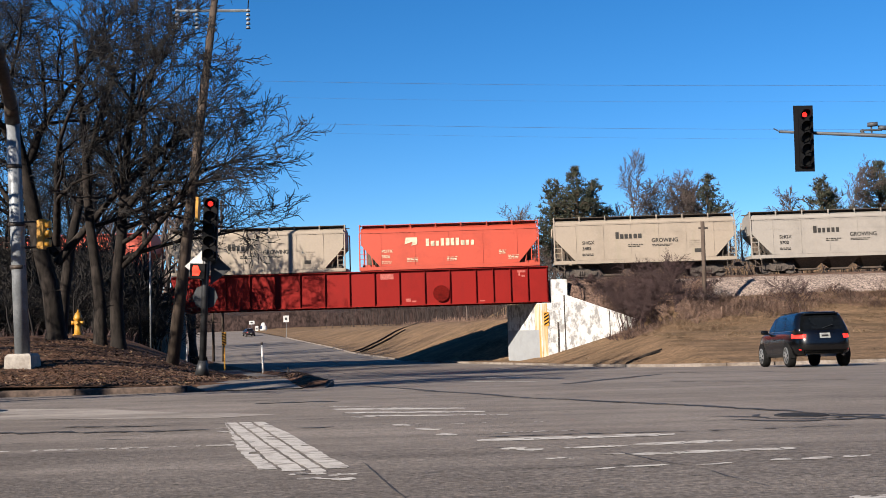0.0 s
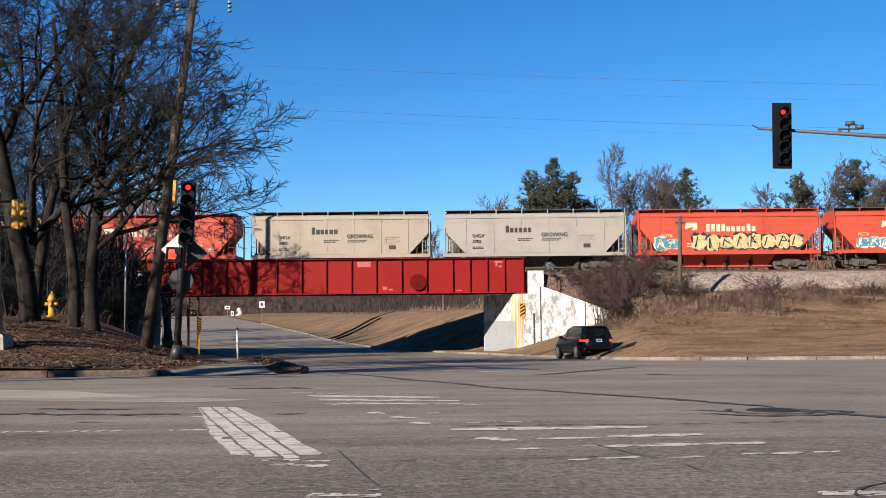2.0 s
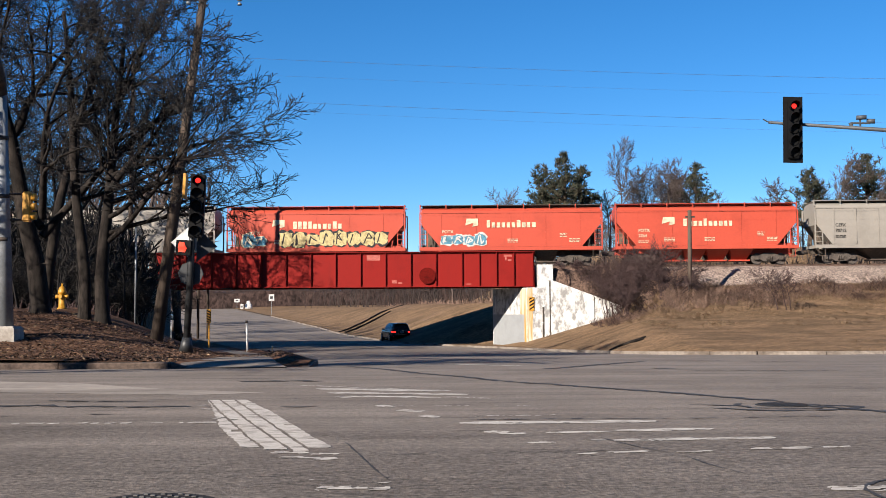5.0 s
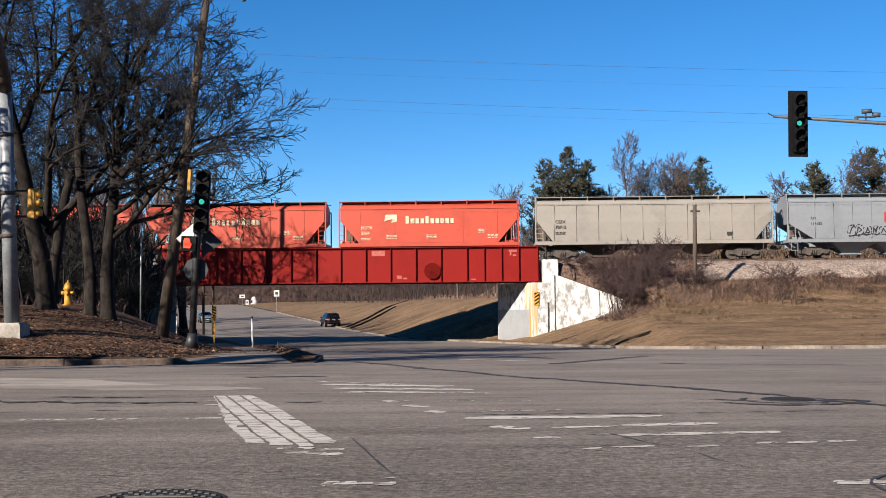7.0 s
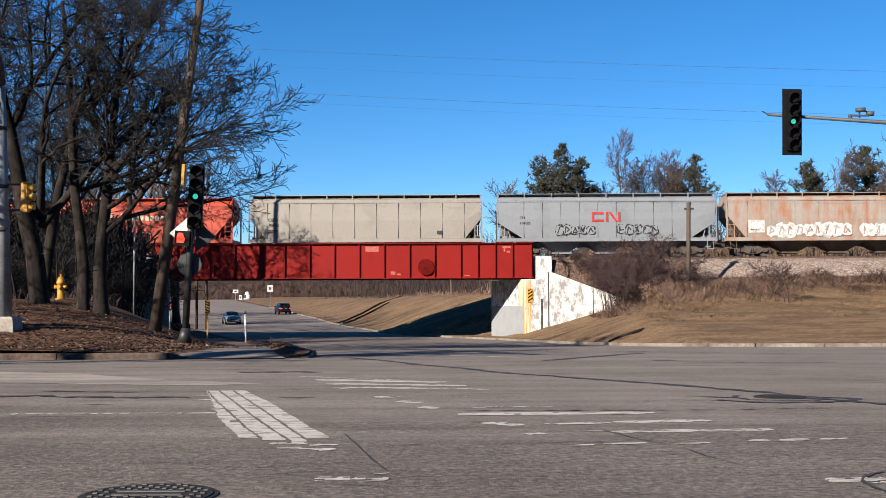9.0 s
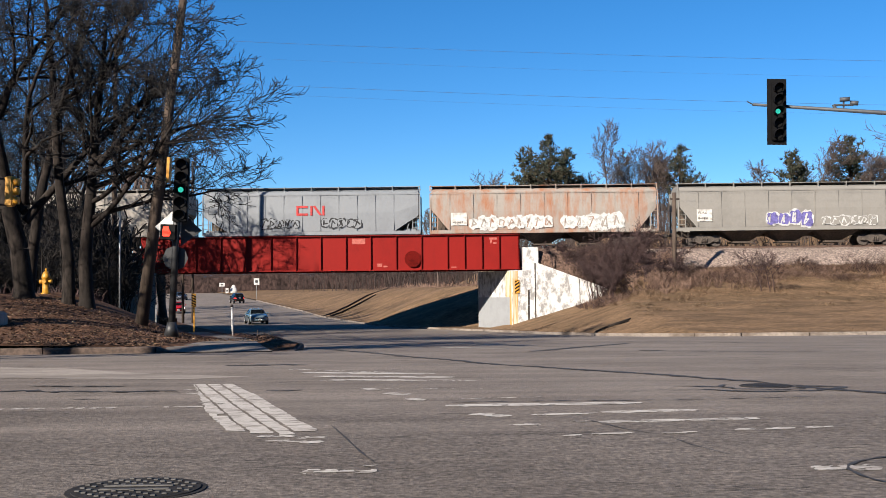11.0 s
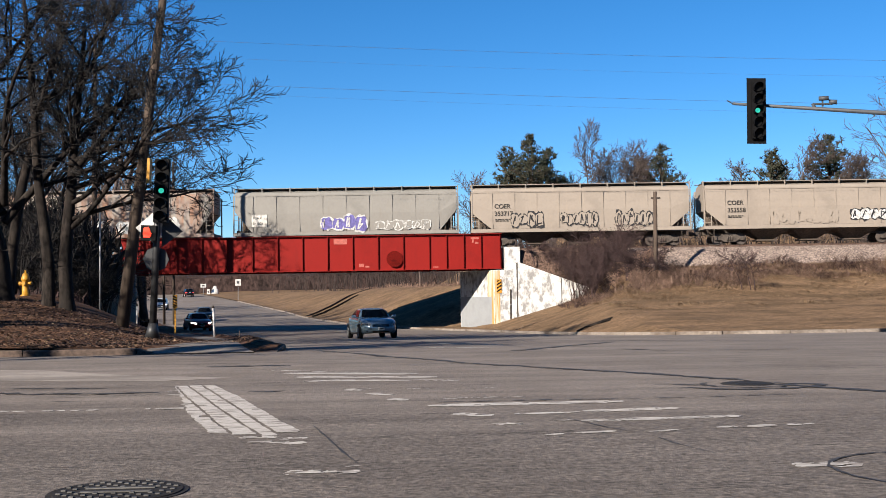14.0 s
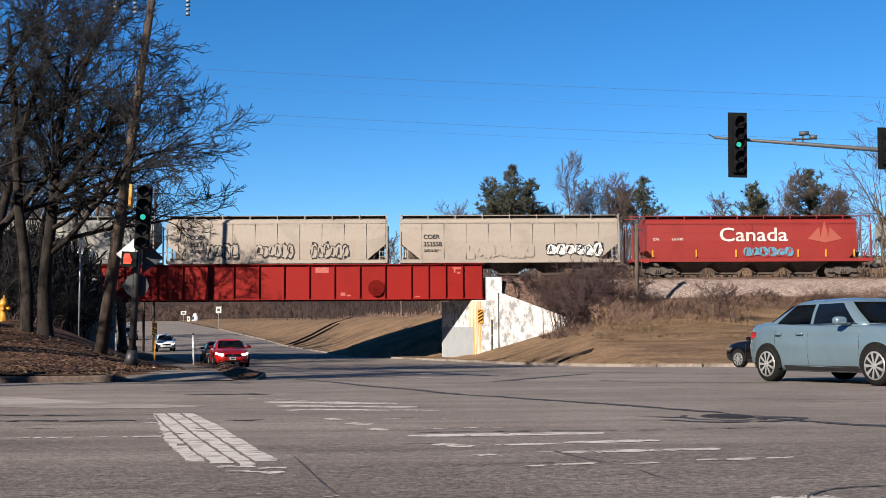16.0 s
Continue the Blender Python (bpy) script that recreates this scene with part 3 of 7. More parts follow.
# ---- train of covered hopper cars ----
ORANGE = streaky("orange_red_car_paint", (0.60, 0.088, 0.048), (0.40, 0.07, 0.045), 0.35, 0.5, 1.4)
BEIGE = streaky("beige_car_paint", (0.423, 0.350, 0.276), (0.30, 0.27, 0.19), 0.45, 0.6, 1.6)
PALEGREY = streaky("pale_warm_grey_car_paint", (0.403, 0.365, 0.323), (0.36, 0.31, 0.26), 0.35, 0.6, 1.6)
TAN = streaky("tan_car_paint", (0.361, 0.332, 0.294), (0.33, 0.27, 0.2), 0.4, 0.6, 1.5)
COOLGREY = streaky("cool_grey_car_paint", (0.279, 0.302, 0.329), (0.26, 0.26, 0.26), 0.35, 0.55, 1.3)
RUSTY = streaky("rusty_grey_car_paint", (0.40, 0.36, 0.32), (0.36, 0.115, 0.03), 1.05, 0.75, 0.7)
DULLGREY = streaky("dull_grey_car_paint", (0.311, 0.298, 0.273), (0.25, 0.23, 0.2), 0.5, 0.65, 1.5)
CREAM = streaky("cream_car_paint", (0.402, 0.344, 0.287), (0.42, 0.34, 0.26), 0.35, 0.6, 1.5)
DEEPRED = streaky("deep_red_car_paint", (0.31, 0.032, 0.026), (0.24, 0.03, 0.025), 0.4, 0.5, 1.2)
INKDARK = material("dark_lettering", (0.04, 0.035, 0.03), 0.7, 0, 0.2, 3, 12)
INKCREAM = material("cream_lettering", (0.80, 0.70, 0.50), 0.7, 0, 0.1, 3, 12)
INKRED = material("red_lettering", (0.62, 0.03, 0.03), 0.6, 0, 0.1, 3, 12)
INKWHITE = material("white_lettering", (0.80, 0.77, 0.72), 0.7, 0, 0.1, 3, 12)
SPRAYWHITE = material("white_spray", (0.74, 0.74, 0.72), 0.8, 0, 0.1, 3, 10)
SPRAYCREAM = material("cream_spray", (0.66, 0.54, 0.26), 0.8, 0, 0.15, 3, 10)
SPRAYBLUE = material("blue_spray", (0.10, 0.30, 0.42), 0.8, 0, 0.3, 3, 10)
SPRAYVIOLET = material("violet_spray", (0.17, 0.15, 0.44), 0.8, 0, 0.3, 3, 10)
SPRAYBLACK = material("black_spray", (0.025, 0.025, 0.03), 0.8, 0, 0.2, 3, 10)
# Grime brown that also carries the deep shade of the car ends.
SHADEIRON = material("underframe_grime_shade", (0.085, 0.066, 0.052), 0.85, 0.1, 0.35, 1.2, 8, 0.3, (0.13, 0.095, 0.07), 0.4)

# shared truck parts
TRUCKIRON = material("truck_iron", (0.105, 0.084, 0.07), 0.8, 0, 0.35, 2.0, 12, 0.3, (0.06, 0.048, 0.04), 0.5)
bm = bmesh_new()
tube(bm, (0, -0.07, 0), (0, 0.07, 0), 0.42, n=20)
tube(bm, (0, -0.10, 0), (0, -0.07, 0), 0.16, n=12)
WHEEL = mesh_from(bm, "wheel", TRUCKIRON)
bm = bmesh_new()
prism(bm, ((-1.12, 0.36), (-1.12, 0.60), (-0.75, 0.66), (-0.35, 0.86), (0.35, 0.86), (0.75, 0.66), (1.12, 0.60), (1.12, 0.36), (0.75, 0.40), (0.4, 0.22), (-0.4, 0.22), (-0.75, 0.40)), "y", -1.02, -0.90)
for u in (-0.16, 0, 0.16):
    tube(bm, (u, -1.05, 0.30), (u, -1.05, 0.62), 0.065, n=8)
for u in (-0.89, 0.89):
    box(bm, u - 0.13, u + 0.13, -1.08, -0.88, 0.34, 0.62)
SIDEFRAME = mesh_from(bm, "side_frame", TRUCKIRON)
bm = bmesh_new()
box(bm, -0.22, 0.22, -0.9, 0.9, 0.55, 0.86)
BOLSTER = mesh_from(bm, "bolster", IRON)
bm = bmesh_new()
tube(bm, (0, 0, 0.87), (0.55, 0, 0.87), 0.11, n=8)
box(bm, 0.45, 0.72, -0.16, 0.16, 0.72, 1.02)
COUPLER = mesh_from(bm, "coupler", IRON)


BULGE = {}          # how far a car's side stands out beyond a flat one


def letters_bar(seed, width, tall, count, capital=0.3):
    """A wordmark as plain bars: solid blocks in a row, some of them taller."""
    rnd = random.Random(seed)
    bm = bmesh_new()
    step = width / count
    for i in range(count):
        h = tall if (i == 0 or rnd.random() < capital) else tall * 0.68
        w = step * rnd.uniform(0.6, 0.78)
        box(bm, i * step, i * step + w, -0.004, 0.004, 0, h)
    return bm


def fine_print(seed, width, rows, gap=0.11):
    rnd = random.Random(seed)
    bm = bmesh_new()
    for r in range(rows):
        x = 0.0
        while x < width * (1.0 if r % 2 == 0 else 0.8):
            w = rnd.uniform(0.1, 0.28)
            box(bm, x, min(width, x + w), -0.003, 0.003, -r * gap, -r * gap + gap * 0.5)
            x += w + 0.06
    return bm


def bubble(bm, cx, cz, w, h, rnd, y, n=18, wob=0.17):
    lo = [rnd.uniform(1 - wob, 1 + wob) for _ in range(n)]
    ring = []
    for i in range(n):
        a = 2 * math.pi * i / n
        c, s = math.cos(a), math.sin(a)
        sq = 1 / max(abs(c), abs(s)) ** 0.55
        ring.append((cx + w * 0.5 * c * sq * lo[i], cz + h * 0.5 * s * sq * lo[i]))
    prism(bm, ring, "y", y, y + 0.004)


def strokes(bm, cx, cz, w, h, rnd, y, thick):
    pts = [(cx + w * rnd.uniform(-0.45, 0.45), cz + h * rnd.uniform(-0.48, 0.48)) for _ in range(rnd.choice((3, 4, 5, 6)))]
    pts[0] = (cx - w * 0.35, cz - h * 0.42)
    pts[1] = (cx - w * rnd.uniform(-0.1, 0.3), cz + h * 0.42)
    for (a, b), (c, d) in zip(pts, pts[1:]):
        l = math.hypot(c - a, d - b) or 1
        nx, nz = -(d - b) / l * thick / 2, (c - a) / l * thick / 2
        prism(bm, ((a + nx, b + nz), (c + nx, d + nz), (c - nx, d - nz), (a - nx, b - nz)), "y", y, y + 0.004)


def spray(car, seed, x, z, width, tall, count, fill, edge, label, halo=None, off=None):
    """Sprayed scrawl: wobbling outlined blobs with strokes in them, not letters."""
    rnd = random.Random(seed)
    back, mid, line = bmesh_new(), bmesh_new(), bmesh_new()
    out = BULGE[car.name] if off is None else off
    step = width / count
    for i in range(count):
        cx, cz = x + (i + 0.5) * step, z + tall / 2 + rnd.uniform(-0.06, 0.06) * tall
        h = tall * rnd.uniform(0.72, 1.15)
        bubble(back, cx, cz, step * 1.14, h * 1.06, rnd, -1.628 - out - i * 0.0002)
        bubble(mid, cx, cz, step * 0.98, h * 0.88, rnd, -1.636 - out - i * 0.0002)
        strokes(line, cx, cz, step * 0.8, h * 0.75, rnd, -1.644 - out - i * 0.0002, 0.085)
    a = tagged(part("scrawl", back, edge, car, label), kind="stuff")
    tagged(part("scrawl_fill", mid, fill, a), kind="stuff")
    tagged(part("scrawl_line", line, edge if halo is None else halo, a), kind="stuff")


def hopper(label, length, paint, bays, dirt=SHADEIRON, ribs=8, top=4.58, cut=1.5, cutz=3.0, sill=1.28, flat=True, plat=0.14):
    """A covered hopper car; its origin is on the rail at its left body end."""
    car = thing("hopper_car", label, "freight car", group="hopper cars of the train")
    BULGE[car.name] = 0.0 if flat else 0.042
    L = length
    half = 1.60
    eave = top - 0.42
    def ring(x, zb, ins=0.0):
        h = half - ins
        bulge = 0 if flat else 0.05
        side = [(-h, zb), (-h - bulge, (zb + eave) / 2), (-h, eave), (-h + 0.20, eave + 0.24), (-h + 0.62, top - 0.04), (-0.35, top)]
        return [(x, y, z) for y, z in side] + [(x, -y, z) for y, z in reversed(side)]
    bm = bmesh_new()
    loft(bm, [ring(plat, cutz), ring(plat + cut - 0.14, sill + 0.14), ring(L - plat - cut + 0.14, sill + 0.14), ring(L - plat, cutz)], smooth=False)
    body = part("body", bm, paint, car)
    bm = bmesh_new()
    for y0, y1 in ((-1.64, -1.50), (1.50, 1.64)):
        box(bm, 0.0, L, y0, y1, sill - 0.13, sill + 0.13)
    box(bm, 0.0, 0.12, -1.5, 1.5, sill - 0.13, sill + 0.10)
    box(bm, L - 0.12, L, -1.5, 1.5, sill - 0.13, sill + 0.10)
    part("side_sill", bm, paint, car)
    bm = bmesh_new()
    box(bm, 0.15, L - 0.15, -0.35, 0.35, 0.78, 1.14)
    part("centre_sill", bm, dirt, car)
    # roof edge, running boards on brackets, hatch
    bm = bmesh_new()
    for s in (-1, 1):
        box(bm, plat - 0.12, L - plat + 0.12, min(s * 1.64, s * 1.56), max(s * 1.64, s * 1.56), eave - 0.06, eave + 0.05)
    part("roof_rail", bm, paint, car)
    bm = bmesh_new()
    for s in (-1, 1):
        box(bm, 0.0, L, min(s * 1.34, s * 0.92), max(s * 1.34, s * 0.92), top + 0.12, top + 0.16)
    board = part("running_board", bm, dirt if flat else paint, car, "grating walkway along the roof")
    count = max(5, round(L / 2.0))
    for i in range(count + 1):
        x = 0.05 + (L - 0.1) * i / count
        bm = bmesh_new()
        box(bm, x - 0.04, x + 0.04, -1.40, -1.34, eave + 0.12, top + 0.2)
        box(bm, x - 0.03, x + 0.03, -1.335, -0.9, top + 0.08, top + 0.118)
        part("bracket", bm, paint, board)
    bm = bmesh_new()
    box(bm, plat + 0.05, L - plat - 0.05, -0.88, 0.88, top + 0.004, top + 0.14)
    part("hatch", bm, dirt, car)
    # ribs or seams on the near side
    for i in range(ribs):
        x = cut + 0.1 + (L - 2 * cut - 0.2) * i / (ribs - 1)
        bm = bmesh_new()
        zs = -half - (0.0 if flat else 0.045)
        box(bm, x - 0.02, x + 0.02, zs - 0.025, zs + 0.01, sill + 0.2, eave - 0.08)
        part("rib", bm, paint, body)
    # ends: dark web standing in for slope sheet shade, posts, ladder
    for end, sg in ((0.0, 1), (L, -1)):
        for y in (-1.56, 1.56):
            part("corner_post", box(bmesh_new(), min(end, end + sg * 0.09), max(end, end + sg * 0.09), y - 0.05, y + 0.05, sill + 0.13, eave - 0.06), paint, car)
        bm = bmesh_new()
        xa = end + sg * 0.55
        box(bm, min(xa, xa + sg * 0.06), max(xa, xa + sg * 0.06), -1.58, -1.52, sill + 0.13, cutz - 0.1)
        ladder = part("ladder", bm, paint, car)
        for k in range(6):
            z = sill + 0.35 + k * 0.36
            if z < cutz + 0.4:
                part("rung", box(bmesh_new(), min(end + sg * 0.09, xa), max(end + sg * 0.09, xa), -1.585, -1.555, z, z + 0.035), paint, ladder)
        bm = bmesh_new()
        a, b = end + sg * 0.40, end + sg * (plat + cut + 0.3)
        prism(bm, ((a, sill), (b, sill), (a + sg * 0.02, cutz - 0.02)), "y", -0.06, 0.06)
        part("end_shade_web", bm, SHADEIRON, car, "dark end web, grime colour for slope sheet shade")
        bm = bmesh_new()
        xb = end + sg * 1.05
        tube(bm, (xb, -1.45, sill + 0.1), (xb - sg * 0.2, -1.45, cutz - 0.55), 0.04, n=6)
        part("brace", bm, dirt, car)
        bm = bmesh_new()
        tube(bm, (end + sg * 0.3, -0.9, sill + 0.1), (end + sg * 0.3, -0.9, cutz - 0.1), 0.05, n=6)
        part("end_post", bm, dirt, car)
        bm = bmesh_new()
        box(bm, min(end + sg * 0.2, end + sg * 1.25), max(end + sg * 0.2, end + sg * 1.25), -1.2, -0.5, sill + 0.104, sill + 0.3)
        part("brake_gear", bm, dirt, car)
        part("coupler", COUPLER, IRON, car, at=pose(end - sg * 0.1, 0, 0, 0, 0, 180 if sg > 0 else 0))
        bm = bmesh_new()
        box(bm, min(end + sg * 0.25, end + sg * 0.75), max(end + sg * 0.25, end + sg * 0.75), -1.62, -1.56, 0.55, 0.60)
        box(bm, min(end + sg * 0.25, end + sg * 0.29), max(end + sg * 0.25, end + sg * 0.29), -1.62, -1.56, 0.602, sill - 0.132)
        box(bm, min(end + sg * 0.71, end + sg * 0.75), max(end + sg * 0.71, end + sg * 0.75), -1.62, -1.56, 0.602, sill - 0.132)
        part("stirrup", bm, dirt, car)
        # truck
        xt = end + sg * 2.05
        tr = part("truck", BOLSTER, IRON, car, "dark iron truck with two axles", at=pose(xt, 0, 0))
        for s in (0, 180):
            part("side_frame", SIDEFRAME, IRON, tr, at=pose(0, 0, 0, 0, 0, s))
            for u in (-0.89, 0.89):
                part("wheel", WHEEL, IRON, tr, at=pose(u, -0.78 if s == 0 else 0.78, 0.42, 0, 0, s))
    # hopper bays below the sill
    a0, a1 = 3.3, L - 3.3
    wide = (a1 - a0) / bays
    for k in range(bays):
        xa, xb = a0 + wide * k, a0 + wide * (k + 1)
        m = (xa + xb) / 2
        bm = bmesh_new()
        loft(bm, [[(xa, -1.5, 1.14), (xb, -1.5, 1.14), (xb, 1.5, 1.14), (xa, 1.5, 1.14)], [(m - 0.55, -0.42, 0.38), (m + 0.55, -0.42, 0.38), (m + 0.55, 0.42, 0.38), (m - 0.55, 0.42, 0.38)]], smooth=False)
        box(bm, m - 0.75, m + 0.75, -0.75, 0.75, 0.26, 0.37)
        part("hopper_bay", bm, dirt, car)
    return car


SIDE_Y = -1.632


def on_side(x, z):
    return pose(x, SIDE_Y, z, 90, 0, 0)


def bars_on(car, name, bm, mat, x, z, label):
    many = name in ("wordmark", "fine_print")
    return tagged(part(name, bm, mat, car, label, pose(x, SIDE_Y - BULGE[car.name], z)), kind="stuff" if many else "")


def marks(car, top_line, number, x, z, ink, size=0.34):
    out = pose(0, 0, BULGE[car.name])
    words("reporting_mark", top_line, size, ink, car, on_side(x, z) @ out, heavy=0.004)
    words("car_number", number, size, ink, car, on_side(x, z - size * 1.25) @ out, heavy=0.004)
    bars_on(car, "fine_print", fine_print(x * 7, size * 2.4, 2), ink, x, z - size * 2.2, "small illegible stencilling")


def potash(label, length, number, logo=True, seed=1):
    car = hopper(label, length, ORANGE, 4, ORANGE if seed % 2 else SHADEIRON, ribs=5, top=4.42, cut=1.55, cutz=3.1)
    marks(car, "POTX", number, 1.7, 2.45, INKCREAM, 0.32)
    if logo:
        bm = bmesh_new()
        prism(bm, ((0, 0.12), (0.1, 0.62), (0.95, 0.62), (0.95, 0.1), (0.5, 0.0), (0.62, 0.3)), "y", 0, 0.006)
        box(bm, 0.15, 0.8, -0.004, -0.001, 0.40, 0.46)
        bars_on(car, "emblem", bm, INKCREAM, 3.45, 2.92, "pale plain emblem")
        bars_on(car, "wordmark", letters_bar(seed, 3.75, 0.55, 10, 0.25), INKCREAM, 5.05, 2.86, "pale plain wordmark bars")
    for x in (3.6, 6.6, 11.2):
        bars_on(car, "fine_print", fine_print(int(x * 3), 0.8, 3), INKCREAM, x, 1.95, "small illegible stencilling")
    bars_on(car, "fine_print", fine_print(9, 0.55, 3), INKCREAM, 10.5, 2.35, "small illegible stencilling")
    return car


def beige_car(label, length, number, paint, slogan=True, seed=3):
    car = hopper(label, length, paint, 3, SHADEIRON, ribs=6, top=4.50, cut=1.55, cutz=2.95)
    marks(car, "SHGX", number, 2.1, 2.6, INKDARK, 0.34)
    bars_on(car, "wordmark", letters_bar(seed, 2.0, 0.50, 6, 0.15), INKDARK, 4.6, 2.95, "dark plain wordmark bars")
    bars_on(car, "fine_print", fine_print(4, 1.1, 2, 0.13), INKDARK, 5.5, 2.45, "small illegible stencilling")
    words("slogan", "GROWING", 0.42, INKDARK, car, on_side(7.25, 2.62), width=1.95, heavy=0.006)
    bars_on(car, "fine_print", fine_print(5, 1.5, 2, 0.1), INKDARK, 7.3, 2.42, "small illegible stencilling")
    bars_on(car, "fine_print", fine_print(6, 1.2, 4, 0.16), paint, 10.0, 2.65, "small illegible stencilling")
    bars_on(car, "data_plate", box(bmesh_new(), 0, 0.5, -0.004, 0.004, 0, 0.28), INKDARK, 10.4, 1.78, "dark stencilled data panel")
    return car


CARS = []          # (car, left end at the clip's start)
c = potash("orange-red covered hopper car with pale lettering", 13.5, "3215", seed=11)
CARS.append((c, -35.6))
CARS.append((beige_car("weathered beige covered hopper car with dark lettering", 13.5, "3531", BEIGE, seed=4), -20.8))
CARS.append((potash("orange-red covered hopper car with pale emblem and wordmark", 13.52, "3826", seed=13), -6.27))
CARS.append((beige_car("weathered beige covered hopper car with dark lettering and scuffs", 13.5, "3485", BEIGE, seed=5), 8.34))
CARS.append((beige_car("pale grey covered hopper car with dark lettering", 13.6, "3702", PALEGREY, seed=6), 22.89))
c = potash("orange-red covered hopper car with a large cream scrawl", 13.5, "3279", seed=15)
spray(c, 5, 4.0, 1.45, 8.2, 1.25, 8, SPRAYCREAM, SPRAYBLACK, "cream and black sprayed scrawl")
spray(c, 6, 1.2, 1.45, 1.8, 1.0, 2, SPRAYBLUE, INKCREAM, "blue sprayed scrawl")
CARS.append((c, 37.38))
c = potash("orange-red covered hopper car with a blue scrawl", 13.7, "3170", seed=16)
spray(c, 7, 1.6, 1.45, 3.4, 1.0, 4, SPRAYBLUE, INKWHITE, "blue and white sprayed scrawl")
CARS.append((c, 51.93))
c = potash("orange-red covered hopper car with emblem and dark scribbles", 13.55, "2764", seed=17)
CARS.append((c, 66.56))

c = hopper("tan covered hopper car with ribbed sides", 17.62, TAN, 3, SHADEIRON, ribs=10, top=4.58, cut=1.3, cutz=2.9, flat=False)
marks(c, "CEFX", "70712", 1.5, 2.75, INKDARK, 0.32)
bars_on(c, "data_plate", box(bmesh_new(), 0, 0.4, -0.004, 0.004, 0, 0.25), INKDARK, 14.2, 1.75, "dark stencilled data panel")
CARS.append((c, 81.3))

c = hopper("pale grey covered hopper car with a red emblem and outline scrawls", 16.4, COOLGREY, 3, COOLGREY, ribs=10, top=4.60, cut=1.9, cutz=2.55, flat=False)
words("car_number", "114122", 0.27, INKDARK, c, on_side(1.7, 2.45) @ pose(0, 0, 0.045))
words("reporting_mark", "CN", 0.27, INKDARK, c, on_side(1.7, 2.85) @ pose(0, 0, 0.045))
bm = bmesh_new()
for x0, x1, z0, z1 in ((0, 0.16, 0, 0.72), (0.17, 0.85, 0.56, 0.72), (0.17, 0.85, 0, 0.16), (1.05, 1.21, 0, 0.72), (1.95, 2.11, 0, 0.72)):
    box(bm, x0, x1, -0.008, 0.002, z0, z1)
prism(bm, ((1.22, 0.72), (1.42, 0.72), (1.94, 0.0), (1.74, 0.0)), "y", -0.008, 0.002)
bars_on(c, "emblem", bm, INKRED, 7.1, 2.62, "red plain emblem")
for sd, x, w in ((21, 4.4, 2.9), (22, 9.0, 3.0)):
    spray(c, sd, x, 1.62, w, 0.8, 5, COOLGREY, SPRAYBLACK, "black outline scrawl")
CARS.append((c, 99.96))

c = hopper("rust-streaked grey covered hopper car with white scrawls", 17.1, RUSTY, 3, SHADEIRON, ribs=9, top=4.60, cut=1.4, cutz=2.95, flat=False)
bars_on(c, "number_patch", box(bmesh_new(), 0, 1.2, -0.004, 0.002, 0, 0.95), INKWHITE, 1.6, 1.75, "pale patch with stencilled marks")
words("car_number", "466417", 0.25, INKDARK, c, on_side(1.75, 1.9) @ pose(0, 0, 0.055))
spray(c, 31, 3.0, 1.42, 6.2, 1.0, 9, SPRAYWHITE, SPRAYWHITE, "large white sprayed scrawl", RUSTY)
spray(c, 32, 9.9, 1.40, 4.6, 1.15, 5, SPRAYWHITE, SPRAYWHITE, "large white sprayed scrawl", RUSTY)
CARS.append((c, 117.04))

c = hopper("dull grey covered hopper car with white scrawls", 16.9, DULLGREY, 3, SHADEIRON, ribs=9, top=4.58, cut=1.4, cutz=2.95, flat=False)
bars_on(c, "number_patch", box(bmesh_new(), 0, 1.15, -0.004, 0.002, 0, 0.9), INKWHITE, 1.4, 1.85, "pale patch with stencilled marks")
words("reporting_mark", "FURX", 0.27, INKDARK, c, on_side(1.5, 2.4) @ pose(0, 0, 0.055))
words("car_number", "841803", 0.25, INKDARK, c, on_side(1.5, 2.0) @ pose(0, 0, 0.055))
spray(c, 41, 6.6, 1.42, 3.4, 1.2, 4, SPRAYVIOLET, SPRAYWHITE, "violet sprayed scrawl on a white ground")
spray(c, 42, 10.6, 1.42, 4.2, 0.8, 6, DULLGREY, SPRAYWHITE, "faint white outline scrawl")
CARS.append((c, 135.57))


def cream_car(label, number, start, sprays):
    car = hopper(label, 16.5, CREAM, 3, SHADEIRON, ribs=9, top=4.60, cut=1.5, cutz=2.55, flat=False)
    words("reporting_mark", "COER", 0.46, INKDARK, car, on_side(1.75, 2.95) @ pose(0, 0, 0.045), heavy=0.008)
    words("car_number", number, 0.46, INKDARK, car, on_side(1.75, 2.4) @ pose(0, 0, 0.045), heavy=0.008)
    bars_on(car, "fine_print", fine_print(8, 1.2, 2), INKDARK, 1.8, 2.1, "small illegible stencilling")
    for sd, x, w, n, f, e, lab in sprays:
        spray(car, sd, x, 1.55, w, 1.05, n, f, e, lab)
    CARS.append((car, start))


cream_car("cream covered hopper car with black outline scrawls", "353717", 153.38, ((51, 3.0, 2.4, 4, CREAM, SPRAYBLACK, "black outline scrawl"), (52, 6.7, 2.8, 6, CREAM, SPRAYBLACK, "black scrawl"), (53, 10.8, 2.8, 6, CREAM, SPRAYBLACK, "black scrawl")))
cream_car("cream covered hopper car with a bold black and white scrawl", "353558", 170.81, ((54, 11.0, 4.2, 6, SPRAYWHITE, SPRAYBLACK, "bold black and white scrawl"), (55, 5.0, 5.0, 8, CREAM, CREAM, "faint grey scribble")))

